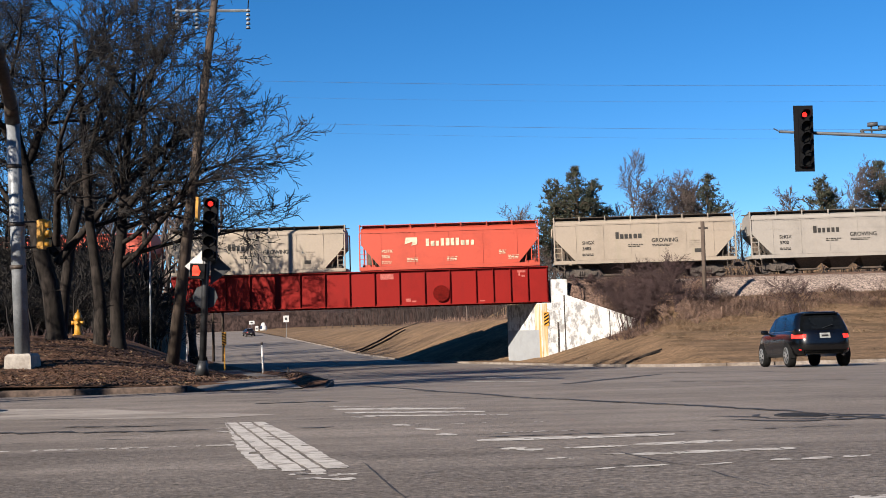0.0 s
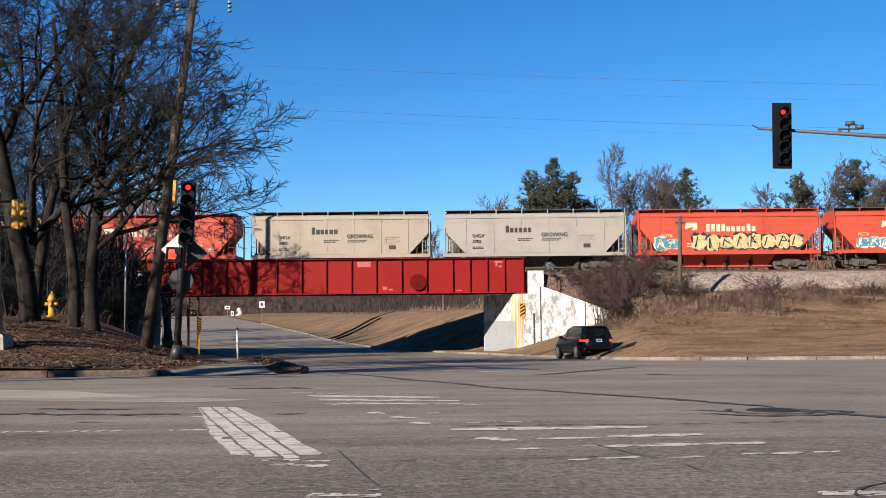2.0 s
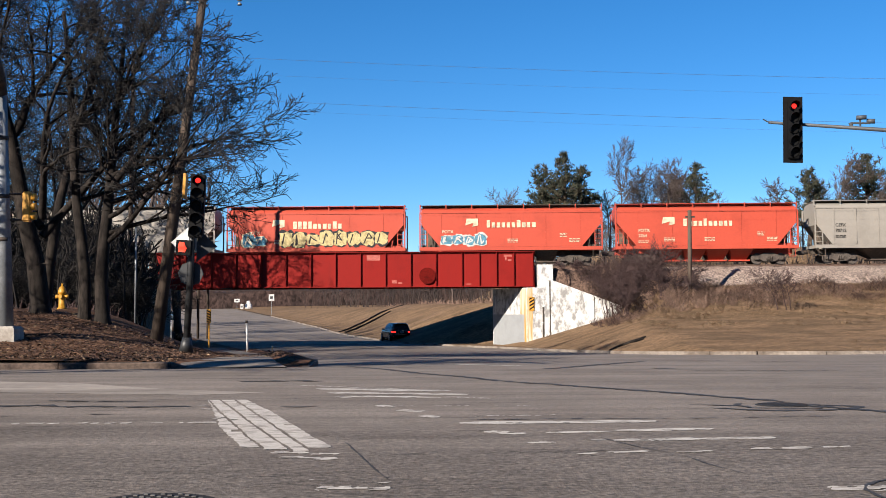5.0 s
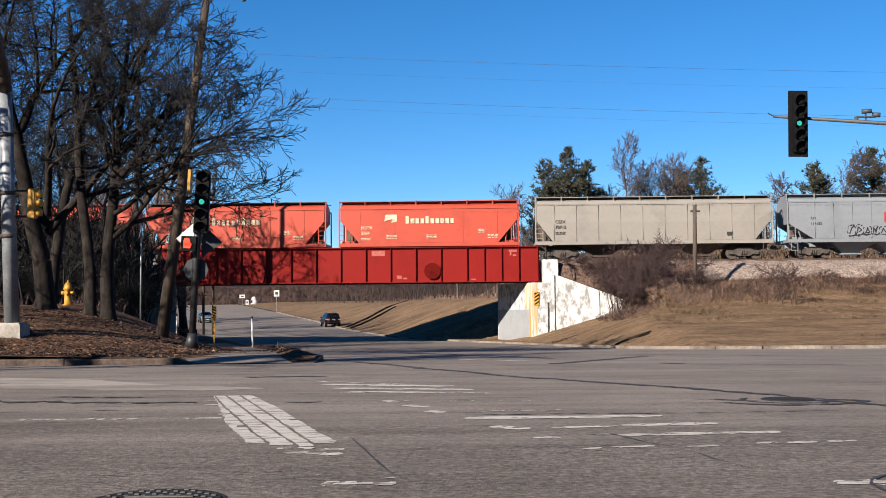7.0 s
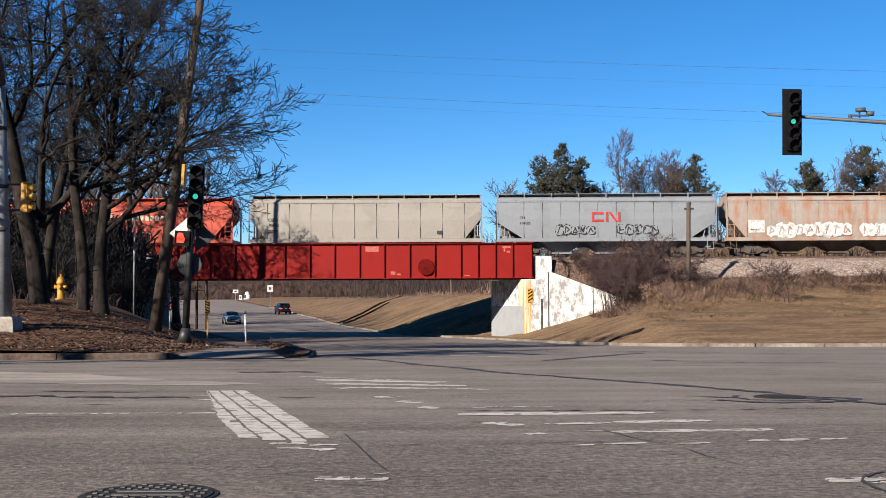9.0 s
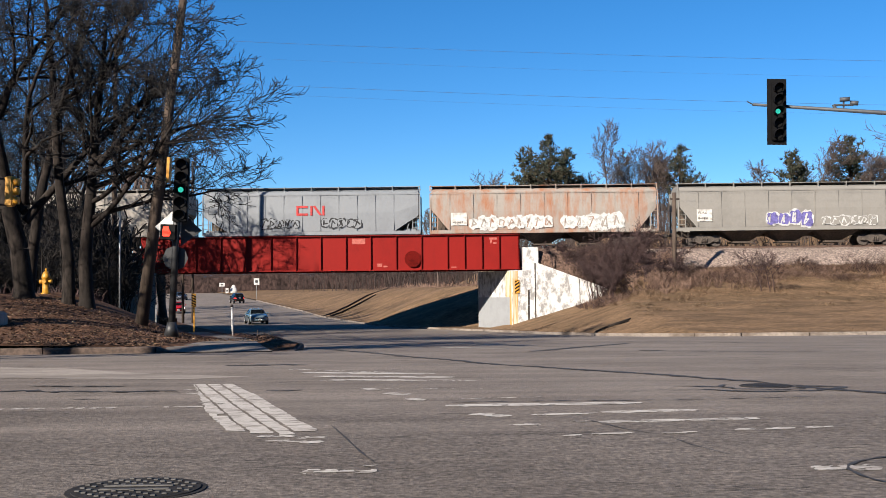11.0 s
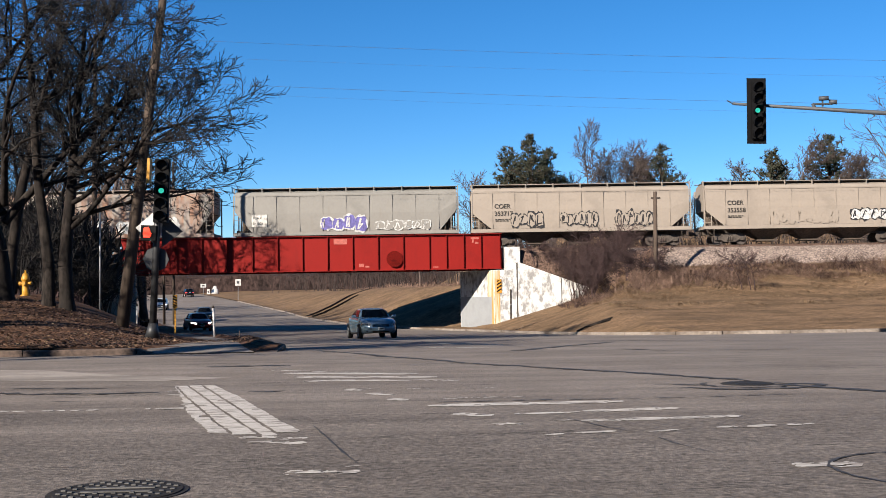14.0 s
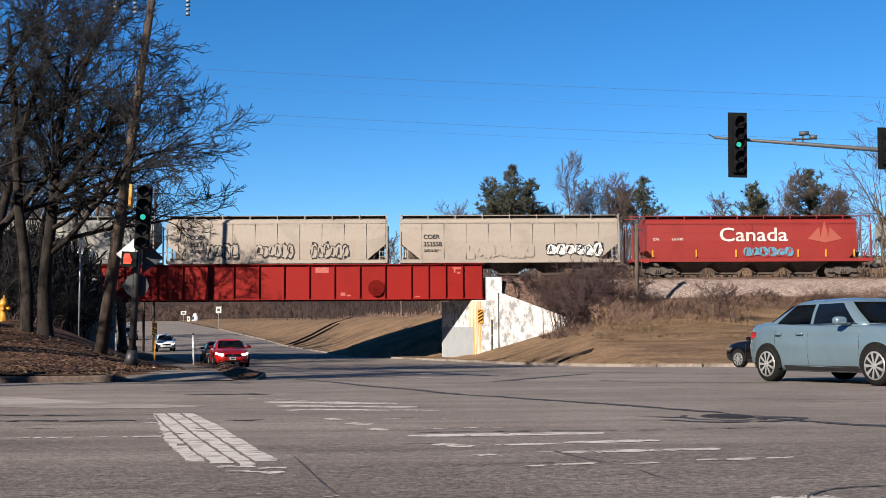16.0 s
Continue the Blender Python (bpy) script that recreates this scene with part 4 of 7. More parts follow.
c = hopper("deep red cylindrical hopper car with a pale country name", 18.2, DEEPRED, 4, SHADEIRON, ribs=3, top=4.48, cut=0.75, cutz=2.0, flat=False, plat=1.15)
words("lettering", "Canada", 1.45, INKWHITE, c, on_side(6.6, 2.70) @ pose(0, 0, 0.05), width=5.2, heavy=0.012)
words("car_number", "110740", 0.3, INKWHITE, c, on_side(3.0, 2.75) @ pose(0, 0, 0.05))
words("reporting_mark", "CN", 0.3, INKWHITE, c, on_side(1.6, 2.75) @ pose(0, 0, 0.05))
for x in (1.5, 4.8, 7.8, 12.5, 14.6, 16.75):
    bars_on(c, "reflector", box(bmesh_new(), 0, 0.12, -0.01, 0.002, 0, 0.55), YELLOW, x, 1.5, "yellow reflector strip")
bm = bmesh_new()
prism(bm, ((0, 0), (0.9, 0.9), (1.0, 0.2), (1.3, 1.4), (1.6, 0.2), (1.7, 0.9), (2.6, 0), (1.3, -0.3)), "y", -0.008, 0.002)
bars_on(c, "emblem", bm, streaky("pale_red_leaf", (0.42, 0.10, 0.07), (0.3, 0.06, 0.05), 0.3), 13.3, 2.85, "faded plain leaf emblem")
spray(c, 61, 8.4, 1.5, 3.8, 0.75, 6, SPRAYBLUE, DEEPRED, "blue sprayed scrawl")
CARS.append((c, 188.2))
CARS.append((hopper("dull grey covered hopper car in shadow", 16.5, DULLGREY, 3, ribs=8, flat=False), 208.0))
SPEED = 10.575


# ---- bare trees: tapered trunks, limbs and many fine twigs ----
def grow(rnd, out, p, d, length, radius, level, spec):
    """Adds tapered segments (start, end, radius, radius, level) of one branch and of what grows from it."""
    n, bend, lift, kids, ratio, spread, thin = spec[level]
    step = length / n
    path = [(p, radius)]
    for i in range(n):
        d = Vector((d.x + rnd.gauss(0, bend), d.y + rnd.gauss(0, bend), d.z + rnd.gauss(0, bend * 0.7) + lift)).normalized()
        q = path[-1][0] + d * step
        r = radius * (1 - (i + 1) / n * (1 - thin))
        out.append((path[-1][0], q, path[-1][1], r, level))
        path.append((q, r))
    if level + 1 >= len(spec) or kids == 0:
        return
    start = 1 if level == 0 else 0
    for k in range(kids):
        u = (0.45 if level == 0 else 0.18) + ((0.55 if level == 0 else 0.82) * (k + rnd.random()) / kids)
        f = min(n - 0.001, u * n)
        i = int(f)
        a, ra = path[i]
        b, rb = path[i + 1]
        at = a.lerp(b, f - i)
        base = (b - a).normalized()
        side = Vector((rnd.gauss(0, 1), rnd.gauss(0, 1), rnd.gauss(0, 0.6)))
        side = (side - base * side.dot(base)).normalized()
        ang = radians(spread * rnd.uniform(0.7, 1.3))
        nd = base * math.cos(ang) + side * math.sin(ang)
        nl = length * ratio * rnd.uniform(0.65, 1.25) * (1.1 - 0.45 * u)
        grow(rnd, out, at, nd, nl, max(0.004, (ra + (rb - ra) * (f - i)) * rnd.uniform(0.5, 0.72)), level + 1, spec)


def branch_mesh(name, segs, mat, least=0.0):
    verts, faces = [], []
    for p, q, r0, r1, level in segs:
        r0, r1 = max(r0, least), max(r1, least * 0.8)
        n = 8 if r0 > 0.09 else 5 if r0 > 0.03 else 3
        t = (q - p).normalized()
        a = t.cross(Vector((0.31, 0.57, 0.76))).normalized()
        b = t.cross(a)
        k = len(verts)
        for c, r in ((p, r0), (q, r1)):
            for i in range(n):
                w = 2 * math.pi * i / n
                verts.append(c + a * (r * math.cos(w)) + b * (r * math.sin(w)))
        for i in range(n):
            j = (i + 1) % n
            faces.append((k + i, k + j, k + n + j, k + n + i))
    return mesh_lists(name, verts, faces, mat, True)


def bare_tree(name, label, x, y, seed, stems, spec, bark, twig, split, least=0.0, group="", kind=""):
    """stems: (lean x, lean y, length, radius, offset x, offset y) of each trunk."""
    rnd = random.Random(seed)
    top = thing(name, label, "tree", pose(x, y, height(x, y) - 0.1), group)
    segs = []
    for lx, ly, length, radius, ox, oy, *up in stems:
        if up:
            grow(rnd, segs, Vector((ox, oy, up[0])), Vector((lx, ly, 1)).normalized(), length, radius, 1, spec)
            continue
        segs.append((Vector((ox, oy, -0.2)), Vector((ox + lx * 0.15, oy + ly * 0.15, 0.35)), radius * 1.55, radius * 1.1, 0))
        grow(rnd, segs, Vector((ox + lx * 0.15, oy + ly * 0.15, 0.3)), Vector((lx, ly, 1)).normalized(), length, radius * 1.1, 0, spec)
    part("trunk", branch_mesh("trunk", [s for s in segs if s[4] < split], bark, least), bark, top)
    part("crown", branch_mesh("crown", [s for s in segs if s[4] >= split], twig, least), twig, top, "dense leafless twigs")
    return top


# n, bend, lift, children, child length ratio, spread, end thickness
OAK = [(8, 0.055, 0.01, 7, 0.54, 56, 0.28), (9, 0.11, 0.008, 10, 0.50, 44, 0.10), (7, 0.15, 0.02, 8, 0.48, 42, 0.25), (5, 0.19, 0.03, 7, 0.45, 42, 0.3), (3, 0.21, 0.035, 0, 0, 0, 0.4)]
for x, y, seed, stems in (
        (-12.75, 36, 5, ((-0.02, -0.03, 11.0, 0.29, 0, 0), (0.8, 0.15, 7.5, 0.15, 0.0, 0.1, 2.6), (-0.7, 0.1, 7.0, 0.14, 0.0, 0.0, 2.9), (0.3, -0.5, 7.0, 0.14, 0.0, 0.0, 3.2))),
        (-10.8, 35.5, 14, ((-0.10, 0.05, 10.0, 0.19, -0.35, 0), (-0.02, -0.05, 9.0, 0.21, 0.2, 0.1), (1.2, 0.0, 6.6, 0.10, 0.25, 0.1, 2.6), (2.6, 0.0, 5.4, 0.09, 0.25, 0.1, 2.9), (2.3, -0.6, 5.4, 0.09, 0.25, 0.1, 3.4), (3.0, 0.4, 5.2, 0.09, 0.25, 0.1, 3.9), (2.1, 0.2, 5.5, 0.10, 0.25, 0.1, 4.7), (2.4, -0.3, 5.2, 0.09, 0.25, 0.1, 4.3), (0.55, 0.0, 5.2, 0.10, 0.2, 0.1, 6.4), (0.7, -0.2, 5.4, 0.12, 0.3, 0.1, 4.2), (0.75, 0.4, 5.0, 0.12, 0.35, 0.1, 5.2))),
        (-18.0, 36.5, 23, ((0.05, 0, 11.0, 0.26, 0, 0), (0.8, -0.2, 7.0, 0.14, 0, 0, 3.0), (-0.8, -0.2, 7.0, 0.14, 0, 0, 3.4))),
        (-15.4, 44, 31, ((0.05, 0, 12.0, 0.22, 0, 0), (-0.12, 0.1, 11.0, 0.16, -0.2, 0)))):
    bare_tree("tree", "large leafless tree with dark bark and dense twigs", x, y, seed, stems, OAK, BARK, TWIG, 3, 0.011, "bare trees on the mound")

SMALL = [(7, 0.15, 0.03, 11, 0.5, 45, 0.3), (5, 0.15, 0.03, 8, 0.5, 42, 0.3), (4, 0.2, 0.03, 6, 0.5, 40, 0.3), (2, 0.2, 0.03, 0, 0, 0, 0.4)]
for x, y, seed, h in ((-22.5, 72, 42, 11.0), (-25.5, 69.5, 43, 12.5), (-28, 71, 44, 13.0), (-20.5, 60, 45, 11.0), (-31, 62, 46, 14.0), (-24.5, 75, 47, 10.0), (-25.5, 51, 61, 13.0), (-29.5, 55, 62, 14.0), (-23.5, 45.5, 63, 12.0)):
    bare_tree("tree", "slender leafless tree beside the railway bank", x, y, seed, ((0.05, 0, h, 0.15, 0, 0), (-0.15, 0.1, h * 0.8, 0.10, -0.2, 0.1)), SMALL, BARK, TWIG, 2, 0.02, "trees by the bank")
bare_tree("tree", "leafless tree with spreading limbs at the corner kerb", -14.0, 24.6, 52, ((-0.05, 0, 9.0, 0.26, 0, 0),), [(8, 0.1, 0.01, 8, 0.45, 55, 0.28), (6, 0.17, 0.01, 7, 0.5, 46, 0.25), (5, 0.2, 0.03, 5, 0.5, 44, 0.25), (3, 0.22, 0.03, 4, 0.5, 42, 0.3), (2, 0.2, 0, 0, 0, 0, 0.4)], BARK, TWIG, 3, 0.016, "trees at the corner")
for x, y, seed, h in ((-22.5, 24.5, 49, 11.0),):
    bare_tree("tree", "leafless tree at the edge of the corner", x, y, seed, ((0.05, 0, h, 0.2, 0, 0), (-0.15, 0.1, h * 0.8, 0.12, -0.2, 0.1)), SMALL, BARK, TWIG, 2, 0.012, "trees at the corner")

SPARE = [(9, 0.05, 0.02, 6, 0.30, 50, 0.3), (5, 0.15, 0.03, 4, 0.5, 42, 0.3), (4, 0.2, 0.03, 3, 0.5, 40, 0.3), (2, 0.2, 0.03, 0, 0, 0, 0.4)]
# Trees out of view, added so their shadows streak the corner path.
for x, y, seed, h in ((-20.9, 6.2, 57, 17.5), (-22.6, 3.2, 58, 19.5), (-21.5, 3.4, 59, 18.5)):
    top = bare_tree("tree", "slim tall leafless tree on the near verge, unseen, added for corner shade", x, y, seed, ((0.02, 0.02, h, 0.32, 0, 0), (0.4, -0.2, 4.5, 0.22, 0.3, 0.3, h * 0.66), (-0.4, 0.3, 4.5, 0.22, 0.3, 0.3, h * 0.72), (0.2, 0.5, 4.0, 0.2, 0.3, 0.3, h * 0.78)), SPARE, BARK, TWIG, 2, 0.01, "slim trees on the verge")
    top.location.z += 0.2
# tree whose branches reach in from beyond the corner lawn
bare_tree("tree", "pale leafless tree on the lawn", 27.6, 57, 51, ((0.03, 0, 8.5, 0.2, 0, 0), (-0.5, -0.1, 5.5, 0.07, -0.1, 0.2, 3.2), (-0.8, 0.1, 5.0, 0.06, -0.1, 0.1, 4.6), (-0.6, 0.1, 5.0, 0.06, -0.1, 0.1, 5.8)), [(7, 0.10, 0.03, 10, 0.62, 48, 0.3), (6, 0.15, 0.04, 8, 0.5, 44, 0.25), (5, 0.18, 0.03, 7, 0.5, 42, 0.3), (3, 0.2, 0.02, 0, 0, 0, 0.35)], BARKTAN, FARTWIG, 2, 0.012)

# small dark shrub trees and bushes on the bank
def shrub(label, x, y, seed, stems, h, mat, spreadout=0.6, least=0.012):
    rnd = random.Random(seed)
    st = [(rnd.gauss(0, spreadout), rnd.gauss(0, spreadout), h * rnd.uniform(0.6, 1.1), 0.03, rnd.gauss(0, 0.5), rnd.gauss(0, 0.4)) for _ in range(stems)]
    spec = [(5, 0.16, 0.0, 12, 0.6, 48, 0.3), (4, 0.22, 0.0, 9, 0.55, 45, 0.4), (3, 0.26, -0.02, 0, 0, 0, 0.5)]
    top = bare_tree("bush", label, x, y, seed, st, spec, mat, mat, 1, least)
    top["category"] = "bush"
    for child in top.children:
        tagged(child, kind="stuff")
    return top


for x, y, seed, stems, h, mat, sp in ((12.4, 80.9, 60, 10, 1.6, BRUSHDARK, 0.8), (13.3, 79.2, 62, 20, 3.4, BRUSHDARK, 0.5), (14.5, 78.4, 63, 18, 3.2, BRUSHDARK, 0.5), (14.3, 76.4, 68, 15, 2.5, BRUSHDARK, 0.6), (15.9, 76.8, 67, 14, 2.5, BRUSHDARK, 0.6), (16.2, 74.0, 66, 12, 1.5, BRUSHDARK, 0.9), (17.2, 75.4, 69, 8, 1.6, BRUSH, 0.9), (15.4, 73.2, 70, 9, 1.2, BRUSH, 0.9), (10.7, 80.9, 64, 14, 1.0, BRUSHDARK, 0.9)):
    shrub("dense dark leafless bush on the railway bank", x, y, seed, stems, h, mat, sp)
shrub("small dark leafless bush standing in dry grass", 22.2, 68, 65, 3, 2.1, BRUSHDARK, 0.22)
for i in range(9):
    shrub("leafless undergrowth below the trees, coloured dark for shade", -26 + i * 1.25 + random.uniform(-0.4, 0.4), random.uniform(52, 62), 80 + i, 12, 2.6, THICKET, 0.5)
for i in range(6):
    shrub("leafless undergrowth by the abutment, coloured dark for shade", -21.5 - i * 1.4, 76 + random.uniform(-2, 2), 95 + i, 10, 2.6, THICKET, 0.5)


# ---- brush, dry grass and weeds: uncountable ----
def tangle(name, label, mat, count, place, tall, seed, lean=0.5, wide=0.02, clump=0.0):
    """Many thin curved stems on the ground, in clumps of uneven height."""
    rnd = random.Random(seed)
    verts, faces = [], []
    for _ in range(count):
        x, y = place(rnd)
        thick = 0.5 + noise.noise(Vector((x / 1.7, y / 1.7, seed))) + 0.5 * noise.noise(Vector((x / 0.6, y / 0.6, seed + 9)))
        if clump and thick < clump * rnd.uniform(0.3, 1.1):
            continue
        z = height(x, y) - 0.05
        h = tall * rnd.uniform(0.3, 1.1) * (1 if not clump else 0.35 + max(0.0, thick))
        a, l = rnd.uniform(0, 6.28), h * lean * rnd.uniform(0.2, 1.3)
        dx, dy = math.cos(a) * l, math.sin(a) * l
        w = wide * rnd.uniform(0.6, 1.3)
        wx, wy = -math.sin(a) * w, math.cos(a) * w
        if abs(wx) < w * 0.5:
            wx = w * 0.8
        k = len(verts)
        verts += [(x - wx, y - wy, z), (x + wx, y + wy, z), (x + dx * 0.4 + wx * 0.8, y + dy * 0.4 + wy * 0.8, z + h * 0.6), (x + dx * 0.4 - wx * 0.8, y + dy * 0.4 - wy * 0.8, z + h * 0.6), (x + dx, y + dy, z + h * rnd.uniform(0.75, 1.0))]
        faces += [(k, k + 1, k + 2, k + 3), (k + 3, k + 2, k + 4)]
    ob = part(name, mesh_lists(name, verts, faces, mat), mat)
    return tagged(ob, label, "grass" if "grass" in name else "brush", kind="stuff")


def on_bank(rnd, x0=13.5, x1=60, d0=-15, d1=-5.2):
    x = x0 + (x1 - x0) * rnd.random() ** 1.3
    d0 += 3.0 * noise.noise(Vector((x / 3.0, 0.5, 2.0))) + float(np.interp(x, (12, 15, 19, 24, 34), (-3.5, -3.0, -0.5, 1.5, 3.5)))
    d = d0 + (d1 - d0) * rnd.random() ** 0.9
    return x, track_y(x) + d


tangle("brush", "tangled brown winter brush on the railway bank", BRUSH, 34000, lambda r: on_bank(r, 12.0, 60, -12.5, -4.0), 0.42, 1, 2.0, 0.014, 0.40)
tangle("brush", "dark stems among the brush on the bank", BRUSHDARK, 8000, lambda r: on_bank(r, 11.5, 50, -11.5, -4.2), 0.55, 2, 1.8, 0.012, 0.75)
tangle("brush", "dark undergrowth behind the track", BRUSHDARK, 9000, lambda r: (lambda x: (x, track_y(x) + 4.2 + 9 * r.random()))(9 + 62 * r.random()), 1.5, 21, 0.6, 0.03)
tangle("brush", "tall weeds near the short pole", BRUSH, 5000, lambda r: on_bank(r, 15.5, 23, -13, -8.0), 0.8, 12, 1.3, 0.012, 0.7)
tangle("dry_grass", "straw-coloured dry grass on the railway bank", DRYGRASS, 26000, lambda r: on_bank(r, 12.0, 60, -15.5, -4.2), 0.26, 3, 2.0, 0.015, 0.45)
tangle("dry_grass", "pale matted straw tufts on the lawn", STRAW, 26000, lambda r: on_bank(r, 12.0, 60, -24, -9), 0.14, 31, 3.0, 0.02, 0.6)
tangle("lawn_grass", "short dormant grass blades", DRYGRASS, 40000, lambda r: (lambda y: (kerb_right(y) + 0.3 + 42 * r.random() ** 1.3, y))(43.3 + 28 * r.random()), 0.09, 4, 1.6, 0.014, 0.35)
tangle("lawn_grass", "short dormant grass beyond the bridge", BRUSH, 9000, lambda r: (lambda y: (kerb_right(y) + 0.5 + 22 * r.random(), y))(92 + 70 * r.random()), 0.12, 5, 0.9, 0.035)
tangle("weeds", "dry weeds along the top of the far bank", BRUSH, 4000, lambda r: (lambda y: (kerb_right(y) + 12 + 16 * r.random(), y))(96 + 70 * r.random()), 0.75, 6, 0.9, 0.025, 0.6)
tangle("leaf_litter", "fallen leaves and twigs on the mound", DRYGRASS, 6000, lambda r: (lambda y: (kerb_left(y) - 0.3 - 13 * r.random(), y))(24.0 + 15 * r.random() ** 1.5), 0.06, 7, 2.2, 0.04, 0.5)
tangle("leaf_litter", "dark rotting leaves on the mound", BARK, 6000, lambda r: (lambda y: (kerb_left(y) - 0.3 - 13 * r.random(), y))(24.0 + 15 * r.random() ** 1.5), 0.05, 17, 2.4, 0.05, 0.6)
tangle("leaf_litter", "reddish fallen leaves on the mound", BRUSH, 6000, lambda r: (lambda y: (kerb_left(y) - 0.3 - 13 * r.random(), y))(24.0 + 15 * r.random() ** 1.5), 0.06, 27, 2.2, 0.045, 0.5)


def leaves(label, mat, count, seed, small, large):
    """Fallen leaves, each a small tilted blade lying on the mound."""
    rnd = random.Random(seed)
    verts, faces = [], []
    for _ in range(count):
        y = 24.0 + 13 * rnd.random() ** 1.7
        x = kerb_left(y) - 0.25 - 14 * rnd.random()
        if x > -5.7 and y < 29:
            continue
        a, s, w = rnd.uniform(0, 6.28), rnd.uniform(small, large), rnd.uniform(0.3, 0.6)
        z = height(x, y) + 0.012
        ux, uy = math.cos(a) * s, math.sin(a) * s
        k = len(verts)
        verts += [(x - ux, y - uy, z), (x - uy * w, y + ux * w, z + s * rnd.uniform(-0.1, 0.7)), (x + ux, y + uy, z + s * rnd.uniform(0, 0.7)), (x + uy * w, y - ux * w, z + s * rnd.uniform(-0.1, 0.5))]
        faces.append((k, k + 1, k + 2, k + 3))
    tagged(part("leaf_litter", mesh_lists("leaf_litter", verts, faces, mat), mat), label, "leaves", kind="stuff")


LEAFRED = material("fallen_leaves", (0.185, 0.100, 0.060), 0.9, 0, 0.35, 1.5, 9, 0, (0.10, 0.052, 0.034), 0.5)
leaves("pale tan fallen leaves on the mound", STRAW, 1500, 401, 0.025, 0.055)
leaves("reddish-brown fallen leaves on the mound", LEAFRED, 18000, 402, 0.025, 0.05)
leaves("dark rotting leaves on the mound", BARK, 3500, 403, 0.03, 0.06)
tangle("weeds", "dark matted weeds on the verge strip beside the path", BRUSHDARK, 5000, lambda r: (lambda y: (kerb_left(y) - 0.1 - 0.75 * r.random(), y))(24.2 + 34 * r.random() ** 1.6), 0.07, 18, 2.0, 0.02)
tangle("weeds", "dry weeds behind the mound", BRUSHDARK, 8000, lambda r: (lambda y: (kerb_left(y) - 7 - 18 * r.random(), y))(46 + 30 * r.random()), 0.9, 8, 0.7, 0.02)


# ---- far woods ----
WOODSPEC = [(4, 0.08, 0.02, 8, 0.5, 38, 0.3), (3, 0.15, 0.05, 5, 0.5, 36, 0.3), (2, 0.2, 0.04, 0, 0, 0, 0.4)]


def wood(label, count, seed, place, h0, h1, mat, least, trunk=0.06):
    rnd = random.Random(seed)
    segs = []
    for _ in range(count):
        x, y = place(rnd)
        z = height(x, y) if y < 400 else 0.5
        grow(rnd, segs, Vector((x, y, z - 0.2)), Vector((rnd.gauss(0, 0.16), 0, 1)).normalized(), rnd.uniform(h0, h1), trunk, 0, WOODSPEC)
    tagged(part("woods", branch_mesh("woods", segs, mat, least), mat), label, "woods", kind="stuff")


wood("brown leafless woods beyond the underpass", 420, 5, lambda r: (lambda y: (kerb_right(y) + 14 + 50 * r.random() ** 0.9, y))(168 + 70 * r.random()), 4, 8, WOODTWIG, 0.018)
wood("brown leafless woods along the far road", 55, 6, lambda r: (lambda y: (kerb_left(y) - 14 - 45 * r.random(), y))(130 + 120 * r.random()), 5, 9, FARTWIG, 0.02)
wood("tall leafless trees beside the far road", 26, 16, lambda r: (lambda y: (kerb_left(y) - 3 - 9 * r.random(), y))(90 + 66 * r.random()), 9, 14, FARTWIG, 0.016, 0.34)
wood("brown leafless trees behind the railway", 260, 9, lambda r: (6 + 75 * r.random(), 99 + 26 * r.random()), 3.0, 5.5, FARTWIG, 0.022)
tangle("brush", "dark tall undergrowth behind the track", WOODTWIG, 9000, lambda r: (lambda x: (x, track_y(x) + 6 + 10 * r.random()))(8 + 70 * r.random()), 3.4, 22, 0.35, 0.045)
def bank_thicket(r):
    """A place in the thicket, clear of the lane left for sun on the marker post."""
    while True:
        y = 60 + 17 * r.random()
        x = -0.262 * y - 15 * r.random()
        if abs((x + 15.7) * 0.761 - (y - 77.9) * 0.648) > 1.7:
            return x, y


wood("dense thicket before the railway bank, coloured dark for shade", 300, 29, bank_thicket, 2.5, 5.0, THICKET, 0.045)
wood("leafless undergrowth behind the mound, coloured dark for shade", 130, 19, lambda r: (lambda y: (-0.275 * y - 17 * r.random(), y))(47 + 28 * r.random()), 2.2, 4.5, THICKET, 0.02)
wood("dark leafless trees before the far slope", 90, 7, lambda r: (lambda y: (kerb_right(y) + 30 + 60 * r.random(), y))(115 + 60 * r.random()), 3, 6, FARTWIG, 0.018)
bm = bmesh_new()
loft(bm, [[(x, 262 + 0.25 * x, -3), (x, 262 + 0.25 * x, 6.5 + bump(x, 0, 13, 2.5)), (x, 300 + 0.25 * x, 8.5 + bump(x, 9, 17, 2.0)), (x, 330, -3)] for x in range(-150, 190, 4)], closed=False)
tagged(part("backdrop", bm, WOODHILL), "low brown wooded rise in the distance", "hill", kind="structure")


